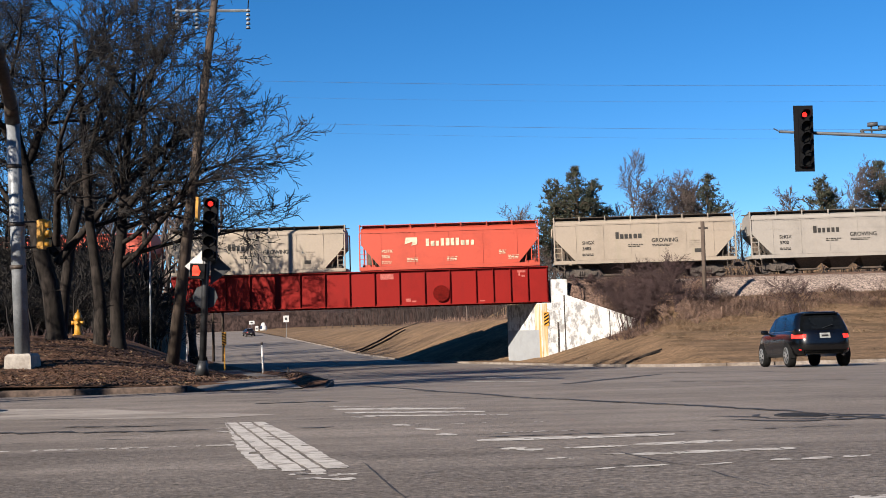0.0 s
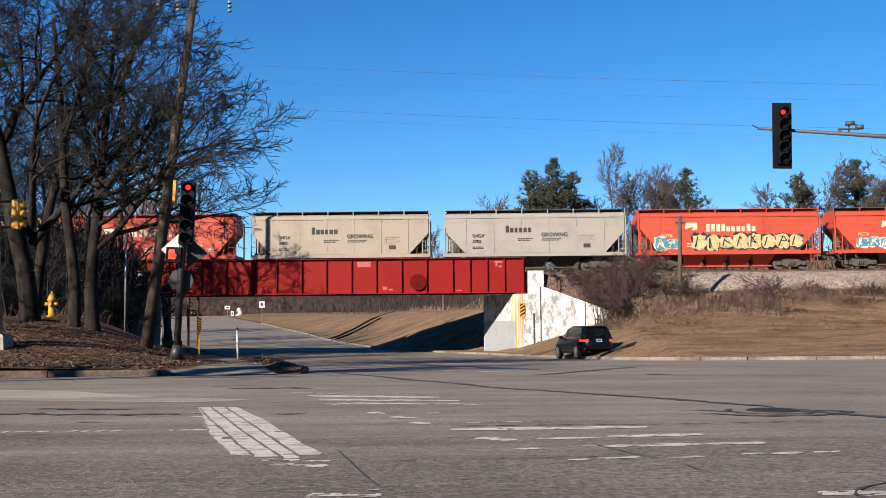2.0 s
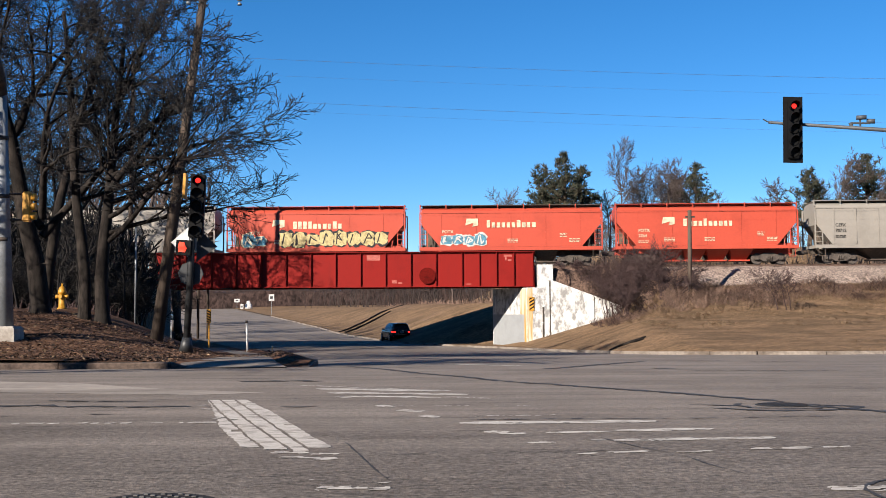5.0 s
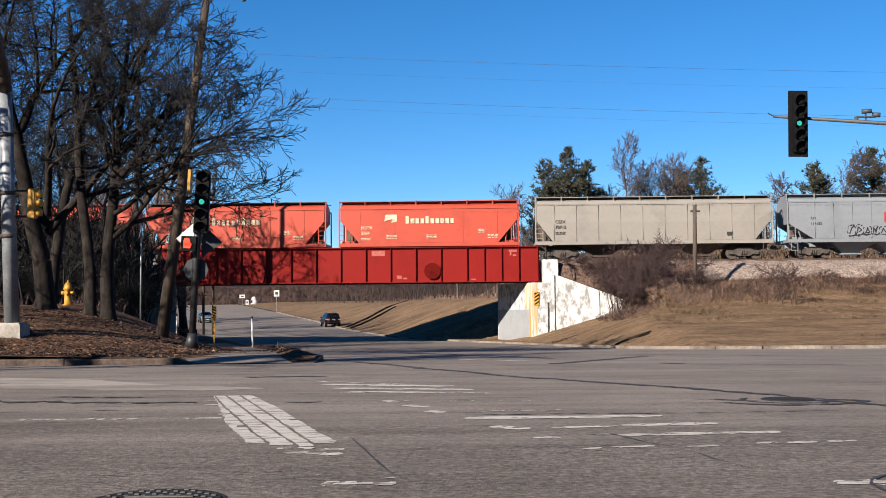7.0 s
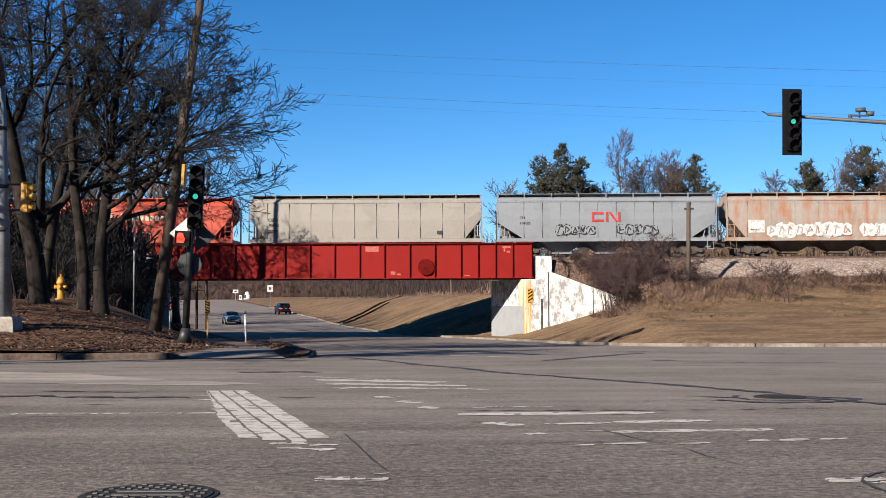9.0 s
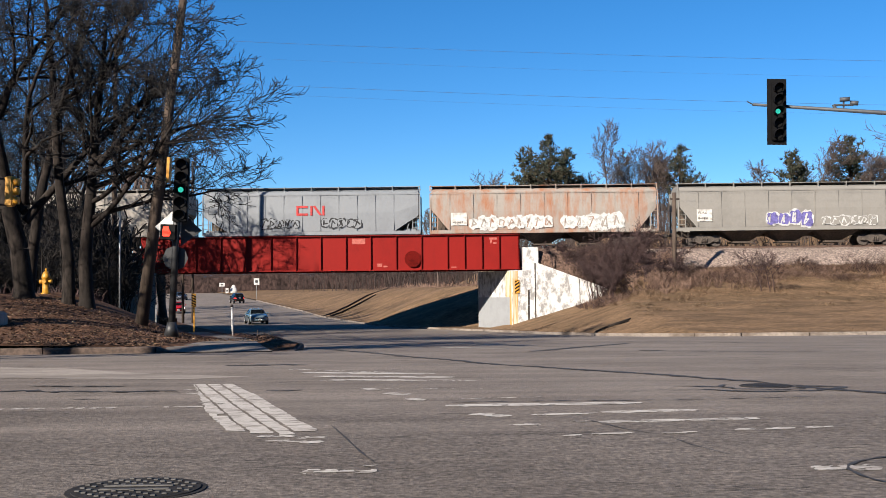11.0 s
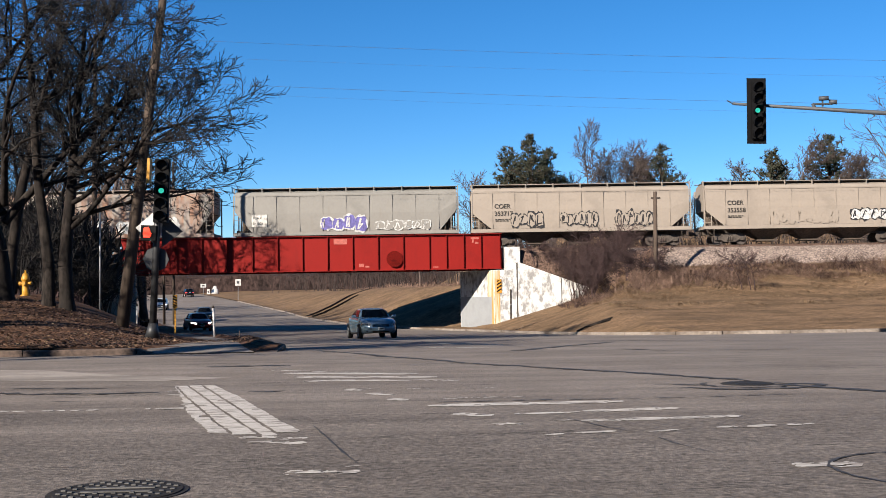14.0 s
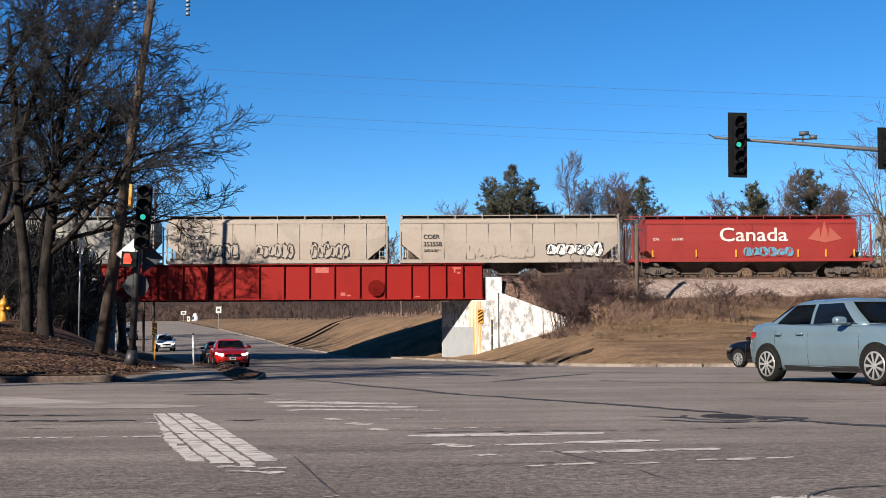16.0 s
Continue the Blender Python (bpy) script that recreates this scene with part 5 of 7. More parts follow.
def pine(label, x, y, h, seed, wide):
    rnd = random.Random(seed)
    base = height(x, y)
    top = thing("pine_tree", label, "tree", pose(x, y, base - 0.2), "evergreens behind the train")
    segs = [(Vector((0, 0, 0)), Vector((rnd.uniform(-0.3, 0.3), 0, h)), 0.28, 0.03, 0)]
    verts, faces = [], []
    z = h * 0.22
    while z < h * 0.99:
        u = (z / h - 0.22) / 0.78
        reach = wide * 1.15 * (1 - u) ** 0.7 * rnd.uniform(0.45, 1.25) + 0.25
        for _ in range(rnd.choice((3, 4, 4, 5))):
            a = rnd.uniform(0, 6.283)
            tip = Vector((math.cos(a) * reach, math.sin(a) * reach, z + reach * rnd.uniform(0.35, 0.95)))
            root = Vector((0, 0, z))
            segs.append((root, tip, 0.05, 0.02, 1))
            for c in range(max(3, int(reach * 5.0))):
                m = root.lerp(tip, rnd.uniform(0.35, 1.08)) + Vector((rnd.gauss(0, 0.16), rnd.gauss(0, 0.16), rnd.gauss(0, 0.14)))
                for _ in range(9):
                    v = Vector((rnd.gauss(0, 1), rnd.gauss(0, 1), rnd.gauss(0.9, 0.7))).normalized() * rnd.uniform(0.3, 0.65)
                    s = Vector((rnd.gauss(0, 1), rnd.gauss(0, 1), rnd.gauss(0, 1))).normalized() * 0.06
                    k = len(verts)
                    verts += [m - s, m + s, m + v]
                    faces.append((k, k + 1, k + 2))
        z += rnd.uniform(0.25, 0.42)
    part("trunk", branch_mesh("trunk", segs, BARKTAN, 0.03), BARKTAN, top)
    part("crown", mesh_lists("crown", verts, faces, NEEDLE), NEEDLE, top, "dark green needles in ragged tufts")


for s, d, top, w, seed in ((0.1016, 132, 18.7, 2.5, 1), (0.1226, 130, 20.0, 2.8, 2), (0.139, 134, 18.7, 2.3, 3), (0.113, 136, 17.0, 2.4, 7), (0.2446, 128, 18.1, 2.4, 4), (0.3486, 120, 16.5, 2.2, 5), (0.4011, 122, 18.3, 2.8, 6)):
    x = s * d
    pine("tall dark green pine behind the railway", x, d, top - height(x, d), seed, w)
FAR = [(7, 0.07, 0.03, 15, 0.42, 40, 0.25), (5, 0.13, 0.06, 9, 0.5, 38, 0.3), (4, 0.18, 0.05, 6, 0.5, 36, 0.35), (2, 0.2, 0.03, 0, 0, 0, 0.4)]
for s, d, top, seed, wide in ((0.0719, 125, 15.9, 71, 0), (0.172, 126, 20.0, 72, 0), (0.164, 136, 16.0, 73, 0), (0.2084, 128, 19.8, 74, 1), (0.2264, 133, 18.9, 75, 1), (0.186, 130, 16.5, 82, 0), (0.3249, 126, 16.0, 76, 0), (0.3688, 120, 18.4, 77, 0), (0.359, 126, 16.0, 78, 0), (0.425, 118, 17.0, 79, 1), (0.02, 140, 12.5, 80, 0)):
    x = s * d
    h = top - height(x, d)
    stems = ((0.03, 0, h * 0.82, 0.13, 0, 0),) if not wide else ((0.14, 0, h * 0.7, 0.14, 0.2, 0), (-0.15, 0.05, h * 0.7, 0.14, -0.2, 0), (0, 0.1, h * 0.75, 0.12, 0, 0))
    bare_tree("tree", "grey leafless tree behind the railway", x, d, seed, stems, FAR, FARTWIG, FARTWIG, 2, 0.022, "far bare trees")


# ---- poles and wires ----
def wood_pole(label, base, tip, r0, r1, arm=None):
    top = thing("utility_pole", label, "utility pole", pose(base[0], base[1], height(base[0], base[1]) - 0.15))
    d = Vector((tip[0] - base[0], tip[1] - base[1], tip[2] - height(base[0], base[1])))
    part("shaft", tube(bmesh_new(), (0, 0, 0), d, r0, r1, 14), POLEWOOD, top)
    if arm:
        frac, half, along = arm
        c = d * frac
        bm = bmesh_new()
        a = Vector(along).normalized()
        tube(bm, c - a * half, c + a * half, 0.045, n=6)
        cross = part("crossarm", bm, STEEL, top, "thin steel crossarm")
        for k in (-0.98, -0.45, 0.95):
            p = c + a * (half * k)
            bm = bmesh_new()
            for j in range(5):
                tube(bm, p + Vector((0, 0, 0.05 - 0.14 * j)), p + Vector((0, 0, -0.03 - 0.14 * j)), 0.045, 0.08, 8)
            part("insulator", bm, STEEL, cross, "pale stacked insulator")
            bm = bmesh_new()
            tube(bm, p + Vector((0, 0, 0.06)), p + Vector((0.06, 0, 0.75)), 0.018, n=5)
            part("jumper", bm, BLACK, cross)
    return top


wood_pole("tall leaning weathered wooden utility pole with crossarm and insulators", (-8.6, 34.5), (-7.05, 34.7, 12.8), 0.205, 0.105, (0.906, 1.16, (1, 0.15, 0.02)))
wood_pole("distant weathered wooden utility pole", (-19.9, 72.7), (-19.8, 72.7, 18.7), 0.19, 0.13)
wood_pole("weathered wooden utility pole beyond the lawn", (60, 72.7), (60, 72.7, 16.6), 0.19, 0.13)
p = wood_pole("short weathered wooden pole with a small bracket in the brush", (17.55, 74.0), (17.62, 74.0, 7.95), 0.15, 0.13)
bm = bmesh_new()
box(bm, -0.22, 0.42, -0.06, 0.06, 5.42, 5.54)
part("bracket", bm, IRON, p)
# Two added poles, placed so their shadows run up the far bank.
for x, y, top in ((-22.4, 110.6, 14.9), (-23.5, 111.2, 14.2)):
    wood_pole("slim weathered pole added beside the far road for its shadow", (x, y), (x, y, top), 0.14, 0.11)
thin = thing("guy_post", "thin pale metal post by the leaning pole", "post", pose(-11.0, 41, height(-11.0, 41)))
part("shaft", tube(bmesh_new(), (0, 0, 0), (0, 0, 3.6), 0.035, n=8), STEEL, thin)

WIRE = material("wire", (0.10, 0.13, 0.18), 0.6, 0, 0.1, 1, 4)
for k, (z0, z1) in enumerate(((15.6, 13.0), (18.4, 16.1), (15.0, 12.3), (17.3, 15.0))):
    a, b = Vector((-19.8, 72.55, z0)), Vector((60, 72.55, z1))
    pts = [a.lerp(b, i / 24) - Vector((0, 0, 0.5 * 4 * (i / 24) * (1 - i / 24))) for i in range(25)]
    r = 0.008 if k < 2 else 0.004
    bm = bmesh_new()
    loft(bm, [[(p.x, p.y + r * math.cos(w), p.z + r * math.sin(w)) for w in (0.0, 1.57, 3.14, 4.71)] for p in pts])
    tagged(part("overhead_wire", bm, WIRE), "thin dark overhead wire between the poles", "wire")


# ---- traffic signals ----
def signal_head(parent, at, count=5, plate=True, sect=0.356, body=BLACK, red=True, width=0.34):
    """A vertical head facing -y, its middle at the pose; lit lenses are set by their material."""
    h = sect * count
    bm = bmesh_new()
    box(bm, -width / 2, width / 2, -0.06, 0.20, -h / 2, h / 2)
    bmesh.ops.bevel(bm, geom=bm.edges[:], offset=0.02, segments=2, affect="EDGES")
    head = part("signal_head", bm, body, parent, "black signal head with %s lenses" % ("five" if count == 5 else "three"), at)
    if plate:
        bm = bmesh_new()
        box(bm, -0.30, 0.30, 0.05, 0.062, -h / 2 - 0.13, h / 2 + 0.13)
        part("backplate", bm, body, head, "flat black backplate")
    for i in range(count):
        z = h / 2 - sect * (i + 0.5)
        mat = DEADLAMP
        if red and i == 0:
            mat = REDLAMP
        if red and i == 2:
            mat = GREENLAMP
        bm = bmesh_new()
        lit = mat is not DEADLAMP
        tube(bm, (0, -0.062, z), (0, -0.085, z), 0.135 if not lit else 0.075, n=20)
        part("lens", bm, mat, head, "red lens" if mat is REDLAMP else "green lens" if mat is GREENLAMP else "")
        bm = bmesh_new()
        n = 14
        ring0, ring1 = [], []
        for k in range(n + 1):
            w = radians(-35 + 250 * k / n)
            ring0.append((0.155 * math.cos(w), -0.06, z + 0.155 * math.sin(w)))
            ring1.append((0.155 * math.cos(w), -0.30 + 0.06 * (1 - math.sin(w)), z + 0.155 * math.sin(w) - 0.02))
        loft(bm, [ring0, ring1], closed=False)
        part("visor", bm, body, head)
    # Both lenses glow; an added disc covers the one that is off.
    if red:
        zr, zg = h / 2 - sect * 0.5, h / 2 - sect * 2.5
        bm = bmesh_new()
        tube(bm, (0, 0.006, 0), (0, -0.006, 0), 0.128, n=20)
        sh = part("shutter", bm, DEADLAMP, head, "added dark disc hiding the lens that is off", pose(0, -0.094, zg))
        SHUTTERS.append((sh, zr, zg))
    return head


SHUTTERS = []
mast = thing("traffic_signal_mast", "galvanised mast arm with black signal heads above the road", "traffic signal", pose(24.5, 33.6, height(24.5, 33.6)))
gz = -mast.location.z
part("pole", tube(bmesh_new(), (0, 0, 0), (0, 0, gz + 6.9), 0.19, 0.15, 16), STEEL, mast)
bm = bmesh_new()
ARM0, ARM1 = Vector((0, 0, gz + 5.85)), Vector((10.45 - 24.5, -0.2, gz + 6.78))
tube(bm, ARM0, ARM1, 0.125, 0.045, 12)
tube(bm, ARM1, ARM1 + Vector((-0.18, 0, 0.10)), 0.02, n=5)
part("mast_arm", bm, ARMSTEEL, mast, "tapered galvanised arm, shade in its dark colour")
def along_arm(x, dz=0.0, dy=-0.25):
    u = (x - 24.5 - ARM0.x) / (ARM1.x - ARM0.x)
    q = ARM0.lerp(ARM1, u)
    return pose(q.x, q.y + dy, q.z + dz, 0, 1.0, 0)
signal_head(mast, along_arm(11.13, -0.22))
signal_head(mast, along_arm(15.93, 0.02), count=3)
cam_arm = along_arm(13.3, 0.08, 0)
bm = bmesh_new()
q = cam_arm.translation
tube(bm, q, q + Vector((0, 0, 0.22)), 0.03, n=6)
box(bm, q.x - 0.32, q.x + 0.32, q.y - 0.05, q.y + 0.05, q.z + 0.06, q.z + 0.10)
tube(bm, q + Vector((-0.12, 0, 0.25)), q + Vector((0.16, -0.1, 0.25)), 0.07, n=8)
tube(bm, q + Vector((0.2, 0, 0.15)), q + Vector((0.42, -0.1, 0.12)), 0.075, n=8)
tube(bm, q + Vector((-0.32, 0, 0.10)), q + Vector((-0.26, 0, -0.02)), 0.05, n=6)
part("detector", bm, ARMSTEEL, mast, "small grey detector cameras on the arm")

post = thing("traffic_signal_post", "dark post with a signal head and walk signal", "traffic signal", pose(-6.88, 31, height(-6.88, 31), 0, 2.6, 0))
pz = -post.location.z
bm = bmesh_new()
tube(bm, (0, 0, 0), (0, 0, 0.42), 0.22, 0.12, 10)
part("base", bm, SIGNBACK, post, "flared metal base")
part("shaft", tube(bmesh_new(), (0, 0, 0.42), (0.0, 0, pz + 4.9), 0.10, 0.09, 12), SIGNBACK, post)
signal_head(post, pose(0.14, -0.24, pz + 4.02, 0, 0, 4), plate=False, width=0.40)
bm = bmesh_new()
box(bm, -0.34, -0.26, -0.05, 0.25, pz + 4.25, pz + 4.95)
part("side_head", bm, YELLOW, post, "yellow edge of a side-facing head")
bm = bmesh_new()
box(bm, -0.36, 0.05, -0.36, -0.12, pz + 2.62, pz + 3.04)
walkbox = part("walk_signal", bm, BLACK, post, "walk signal box")
bm = bmesh_new()
prism(bm, ((-0.29, pz + 2.70), (-0.10, pz + 2.70), (-0.06, pz + 2.82), (-0.10, pz + 2.86), (-0.14, pz + 2.98), (-0.27, pz + 2.98), (-0.30, pz + 2.86)), "y", -0.375, -0.362)
part("lamp", bm, HANDLAMP, walkbox, "glowing orange stop symbol")
bm = bmesh_new()
prism(bm, ((-0.62, 2.98), (-0.10, 3.48), (0.12, 3.30), (0.12, 2.9), (-0.05, 2.52)), "y", 0.10, 0.11)
part("sign", bm, WHITE, post, "white sign plate", pose(0, 0, pz))
bm = bmesh_new()
prism(bm, ((0.12, 2.45), (0.70, 2.92), (0.12, 3.42)), "y", 0.12, 0.13)
part("sign_back", bm, SIGNBACK, post, "dark back of a diamond sign", pose(0, 0, pz))
bm = bmesh_new()
tube(bm, (-0.02, 0.14, pz + 2.12), (-0.02, 0.15, pz + 2.12), 0.36, n=8)
part("sign_back", bm, SIGNBACK, post, "dark back of an eight-sided sign")

pole = thing("signal_pole", "tall galvanised signal pole with a curved arm", "traffic signal", pose(-10.78, 28, height(-10.78, 28)))
oz = -pole.location.z
bm = bmesh_new()
loft(bm, [[(s * math.cos(radians(45 + 90 * k)), s * math.sin(radians(45 + 90 * k)), z) for k in range(4)] for s, z in ((0.50, -0.2), (0.46, 0.28), (0.38, 0.34))], smooth=False)
part("footing", bm, CONCRETE, pole, "square concrete footing")
part("shaft", tube(bmesh_new(), (0, 0, 0.3), (-0.28, 0, oz + 7.3), 0.19, 0.165, 18), STEEL, pole)
for z in (2.9, 4.0, 5.5):
    bm = bmesh_new()
    tube(bm, (-0.04 * z, 0, oz + z - 0.05), (-0.04 * z, 0, oz + z + 0.05), 0.20, n=18)
    part("band", bm, IRON, pole)
bm = bmesh_new()
pts = [Vector((-0.26, 0, oz + 6.7)), Vector((0.05, -0.9, oz + 6.95)), Vector((1.75, -6.0, oz + 7.05)), Vector((3.9, -12.5, oz + 7.15))]
for (p, q), (r0, r1) in zip(zip(pts, pts[1:]), ((0.19, 0.16), (0.16, 0.13), (0.13, 0.09))):
    tube(bm, p, q, r0, r1, 14)
# Dark iron instead of galvanised steel stands in for shade on the arm.
part("mast_arm", bm, IRON, pole, "curved arm, its shade given by dark iron colour")
bm = bmesh_new()
box(bm, 0.40, 0.60, -0.13, 0.13, oz + 3.35, oz + 4.12)
bmesh.ops.bevel(bm, geom=bm.edges[:], offset=0.03, segments=2, affect="EDGES")
yh = part("signal_head", bm, YELLOW, pole, "yellow signal head seen from its side")
for z in (3.40, 4.06):
    bm = bmesh_new()
    tube(bm, (-0.1, 0, oz + z), (0.42, 0, oz + z), 0.03, n=6)
    part("bracket", bm, IRON, pole)
for z in (3.5, 3.74, 3.98):
    bm = bmesh_new()
    tube(bm, (0.60, 0, oz + z), (0.72, 0, oz + z), 0.10, n=10)
    part("visor", bm, YELLOW, yh)

# fire hydrant
hx, hy = -13.05, 39.0
hyd = thing("fire_hydrant", "yellow cast-iron fire hydrant on the mound", "fire hydrant", pose(hx, hy, height(hx, hy) - 0.03))
bm = bmesh_new()
prof = ((0.0, 0.17), (0.06, 0.17), (0.07, 0.12), (0.55, 0.115), (0.57, 0.15), (0.63, 0.15), (0.68, 0.13), (0.78, 0.10), (0.84, 0.03))
loft(bm, [[(r * math.cos(a), r * math.sin(a), z) for a in (2 * math.pi * k / 14 for k in range(14))] for z, r in prof])
part("barrel", bm, HYDRANT, hyd)
for a in (0, 90, 180):
    bm = bmesh_new()
    d = Vector((math.cos(radians(a)), -math.sin(radians(a)), 0))
    tube(bm, d * 0.10 + Vector((0, 0, 0.46)), d * 0.22 + Vector((0, 0, 0.46)), 0.07, n=10)
    part("outlet", bm, HYDRANT, hyd)
bm = bmesh_new()
tube(bm, (0, 0, 0.84), (0, 0, 0.92), 0.03, n=5)
part("nut", bm, HYDRANT, hyd)


# ---- road-side signs ----
def hazard_post(x, y, tall, lean=0.0):
    t = thing("hazard_marker_post", "yellow and black striped marker on a post beside the underpass", "hazard sign", pose(x, y, height(x, y), 0, lean, 0))
    part("post", box(bmesh_new(), -0.05, 0.05, 0.02, 0.08, -0.1, tall + 0.9), YELLOW, t)
    part("panel", box(bmesh_new(), -0.16, 0.16, -0.01, 0.012, tall, tall + 0.95), YELLOW, t)
    for i in range(5):
        bm = bmesh_new()
        z = tall + 0.02 + i * 0.19
        prism(bm, ((-0.155, z + 0.13), (-0.155, z + 0.04), (0.155, max(tall, z - 0.11)), (0.155, max(tall, z - 0.02))), "y", -0.02, -0.012)
        part("stripe", bm, BLACK, t)
    return t


hazard_post(-15.72, 78, 0.32 - height(-15.72, 78))


def white_post(x, y, h, r, lean=0.0):
    t = thing("delineator_post", "thin white delineator post at the kerb", "post", pose(x, y, height(x, y), 0, lean, 0))
    part("shaft", tube(bmesh_new(), (0, 0, -0.1), (0, 0, h), r, r * 0.9, 10), WHITE, t)
    part("cap", tube(bmesh_new(), (0, 0, h + 0.002), (0, 0, h + 0.12), r * 1.25, r * 1.0, 10), IRON, t)


white_post(-9.32, 56, 0.5 - height(-9.32, 56), 0.055, -2)
white_post(-17.9, 76, 2.0, 0.05)
part("stake", tube(bmesh_new(), (-8.2, 57, height(-8.2, 57) - 0.05), (-8.2, 57, height(-8.2, 57) + 0.45), 0.03, n=6), IRON)
tagged(bpy.data.objects["stake"], "short dark stake at the kerb", "post")

# low dark frame beside the hazard marker
fr = thing("barrier_frame", "low dark metal frame beside the path", "barrier", pose(-17.2, 76.5, height(-17.2, 76.5), 0, 0, 0))
for u in (-0.55, 0.0, 0.55):
    part("upright", box(bmesh_new(), u - 0.05, u + 0.05, -0.05, 0.05, -0.1, 1.0), BLACK, fr)
for z in (0.35, 0.98):
    part("bar", box(bmesh_new(), -0.6, 0.6, -0.04, 0.04, z, z + 0.09), BLACK, fr)
part("board", box(bmesh_new(), -0.5, 0.5, 0.06, 0.10, 0.1, 0.9), BLACK, fr)


def far_sign(x, y, z, w, h, label):
    t = thing("road_sign", label, "road sign", pose(x, y, height(x, y) - 0.05))
    g0 = height(x, y) - 0.05
    part("post", box(bmesh_new(), -0.03, 0.03, 0.02, 0.06, 0, z - g0), STEEL, t)
    pl = part("plate", box(bmesh_new(), -w / 2, w / 2, 0.0, 0.018, z - g0 - h / 2, z - g0 + h / 2), SIGNWHITE, t)
    part("marking", box(bmesh_new(), -w * 0.25, w * 0.25, -0.004, -0.001, z - g0 - h * 0.2, z - g0 + h * 0.2), SIGNBACK, pl)


far_sign(-29.4, 203, 3.81, 1.0, 1.2, "white rectangular speed sign beside the far road")
far_sign(-42.8, 243, 3.74, 1.2, 0.78, "small white sign beside the far road")
far_sign(-41.7, 243, 2.4, 0.65, 1.1, "small white upright sign beside the far road")
t = thing("boulder_marker", "white painted rounded marker beside the far road", "marker", pose(-40.6, 245, height(-40.6, 245)))
bm = bmesh_new()
loft(bm, [[(r * math.cos(a) * 1.3, r * 0.6 * math.sin(a), z * 1.2) for a in (2 * math.pi * k / 12 for k in range(12))] for z, r in ((-0.3, 0.55), (0.2, 0.65), (0.75, 0.55), (1.0, 0.35), (1.3, 0.3), (1.45, 0.1))])
part("stone", bm, SIGNWHITE, t)


# ---- markings, cracks, iron covers on the road ----
def on_road(name, outline, mat, label, lift=0.004, cat="road marking", parent=None):
    bm = bmesh_new()
    bm.faces.new([bm.verts.new((x, y, road_z(y) + lift)) for x, y in outline])
    bmesh.ops.triangulate(bm, faces=bm.faces)
    ob = part(name, bm, mat, parent)
    return tagged(ob, label, cat) if parent is None else ob


# the wide stop bar: four strips with ragged cracks between them
stop = thing("stop_bar", "wide cracked white stop bar on the asphalt", "road marking", kind="structure")
BAR_EDGES = (((-2.50, 12.31), (-2.03, 10.34), (-1.78, 9.25), (-1.55, 8.46), (-1.35, 7.77)),
             ((-2.48, 12.31), (-2.05, 10.71), (-1.67, 9.39), (-1.38, 8.36), (-1.17, 7.71)),
             ((-2.34, 12.29), (-1.96, 10.97), (-1.58, 9.62), (-1.20, 8.36), (-0.95, 7.55)),
             ((-2.18, 12.27), (-1.66, 10.47), (-1.27, 9.11), (-0.95, 7.97), (-0.82, 7.55)),
             ((-2.03, 12.27), (-1.55, 10.73), (-1.17, 9.39), (-0.89, 8.40), (-0.70, 7.79)))


def edge_x(edge, y):
    return float(np.interp(-y, [-q for _, q in edge], [p for p, _ in edge]))


for k in range(4):
    rnd = random.Random(300 + k)
    end = (7.74, 7.62, 7.52, 7.70)[k]
    count = 64
    line = [12.29 + (end - 12.29) * i / count for i in range(count + 1)]
    verts, faces = [], []
    for y in line:
        x0, x1 = edge_x(BAR_EDGES[k], y), edge_x(BAR_EDGES[k + 1], y)
        wear = 0.006 + 0.006 * noise.noise(Vector((y * 3, k, 1)))
        a, c = x0 + (wear + rnd.uniform(0, 0.016) if k else rnd.uniform(0, 0.03)), x1 - (wear + rnd.uniform(0, 0.014) if k < 3 else rnd.uniform(0, 0.02))
        c = max(c, a + 0.012)
        verts += [(a, y, road_z(y) + 0.004), (a + (c - a) * rnd.uniform(0.4, 0.6), y, road_z(y) + 0.004), (c, y, road_z(y) + 0.004)]
    for i in range(count):
        for c in (0, 1):
            if noise.noise(Vector((verts[i * 3 + c][0] * 9, line[i] * 4.5, 7.0))) < 0.60:
                faces.append((i * 3 + c, i * 3 + c + 1, i * 3 + c + 4, i * 3 + c + 3))
    part("paint", mesh_lists("paint", verts, faces, ROADWHITE), ROADWHITE, stop)


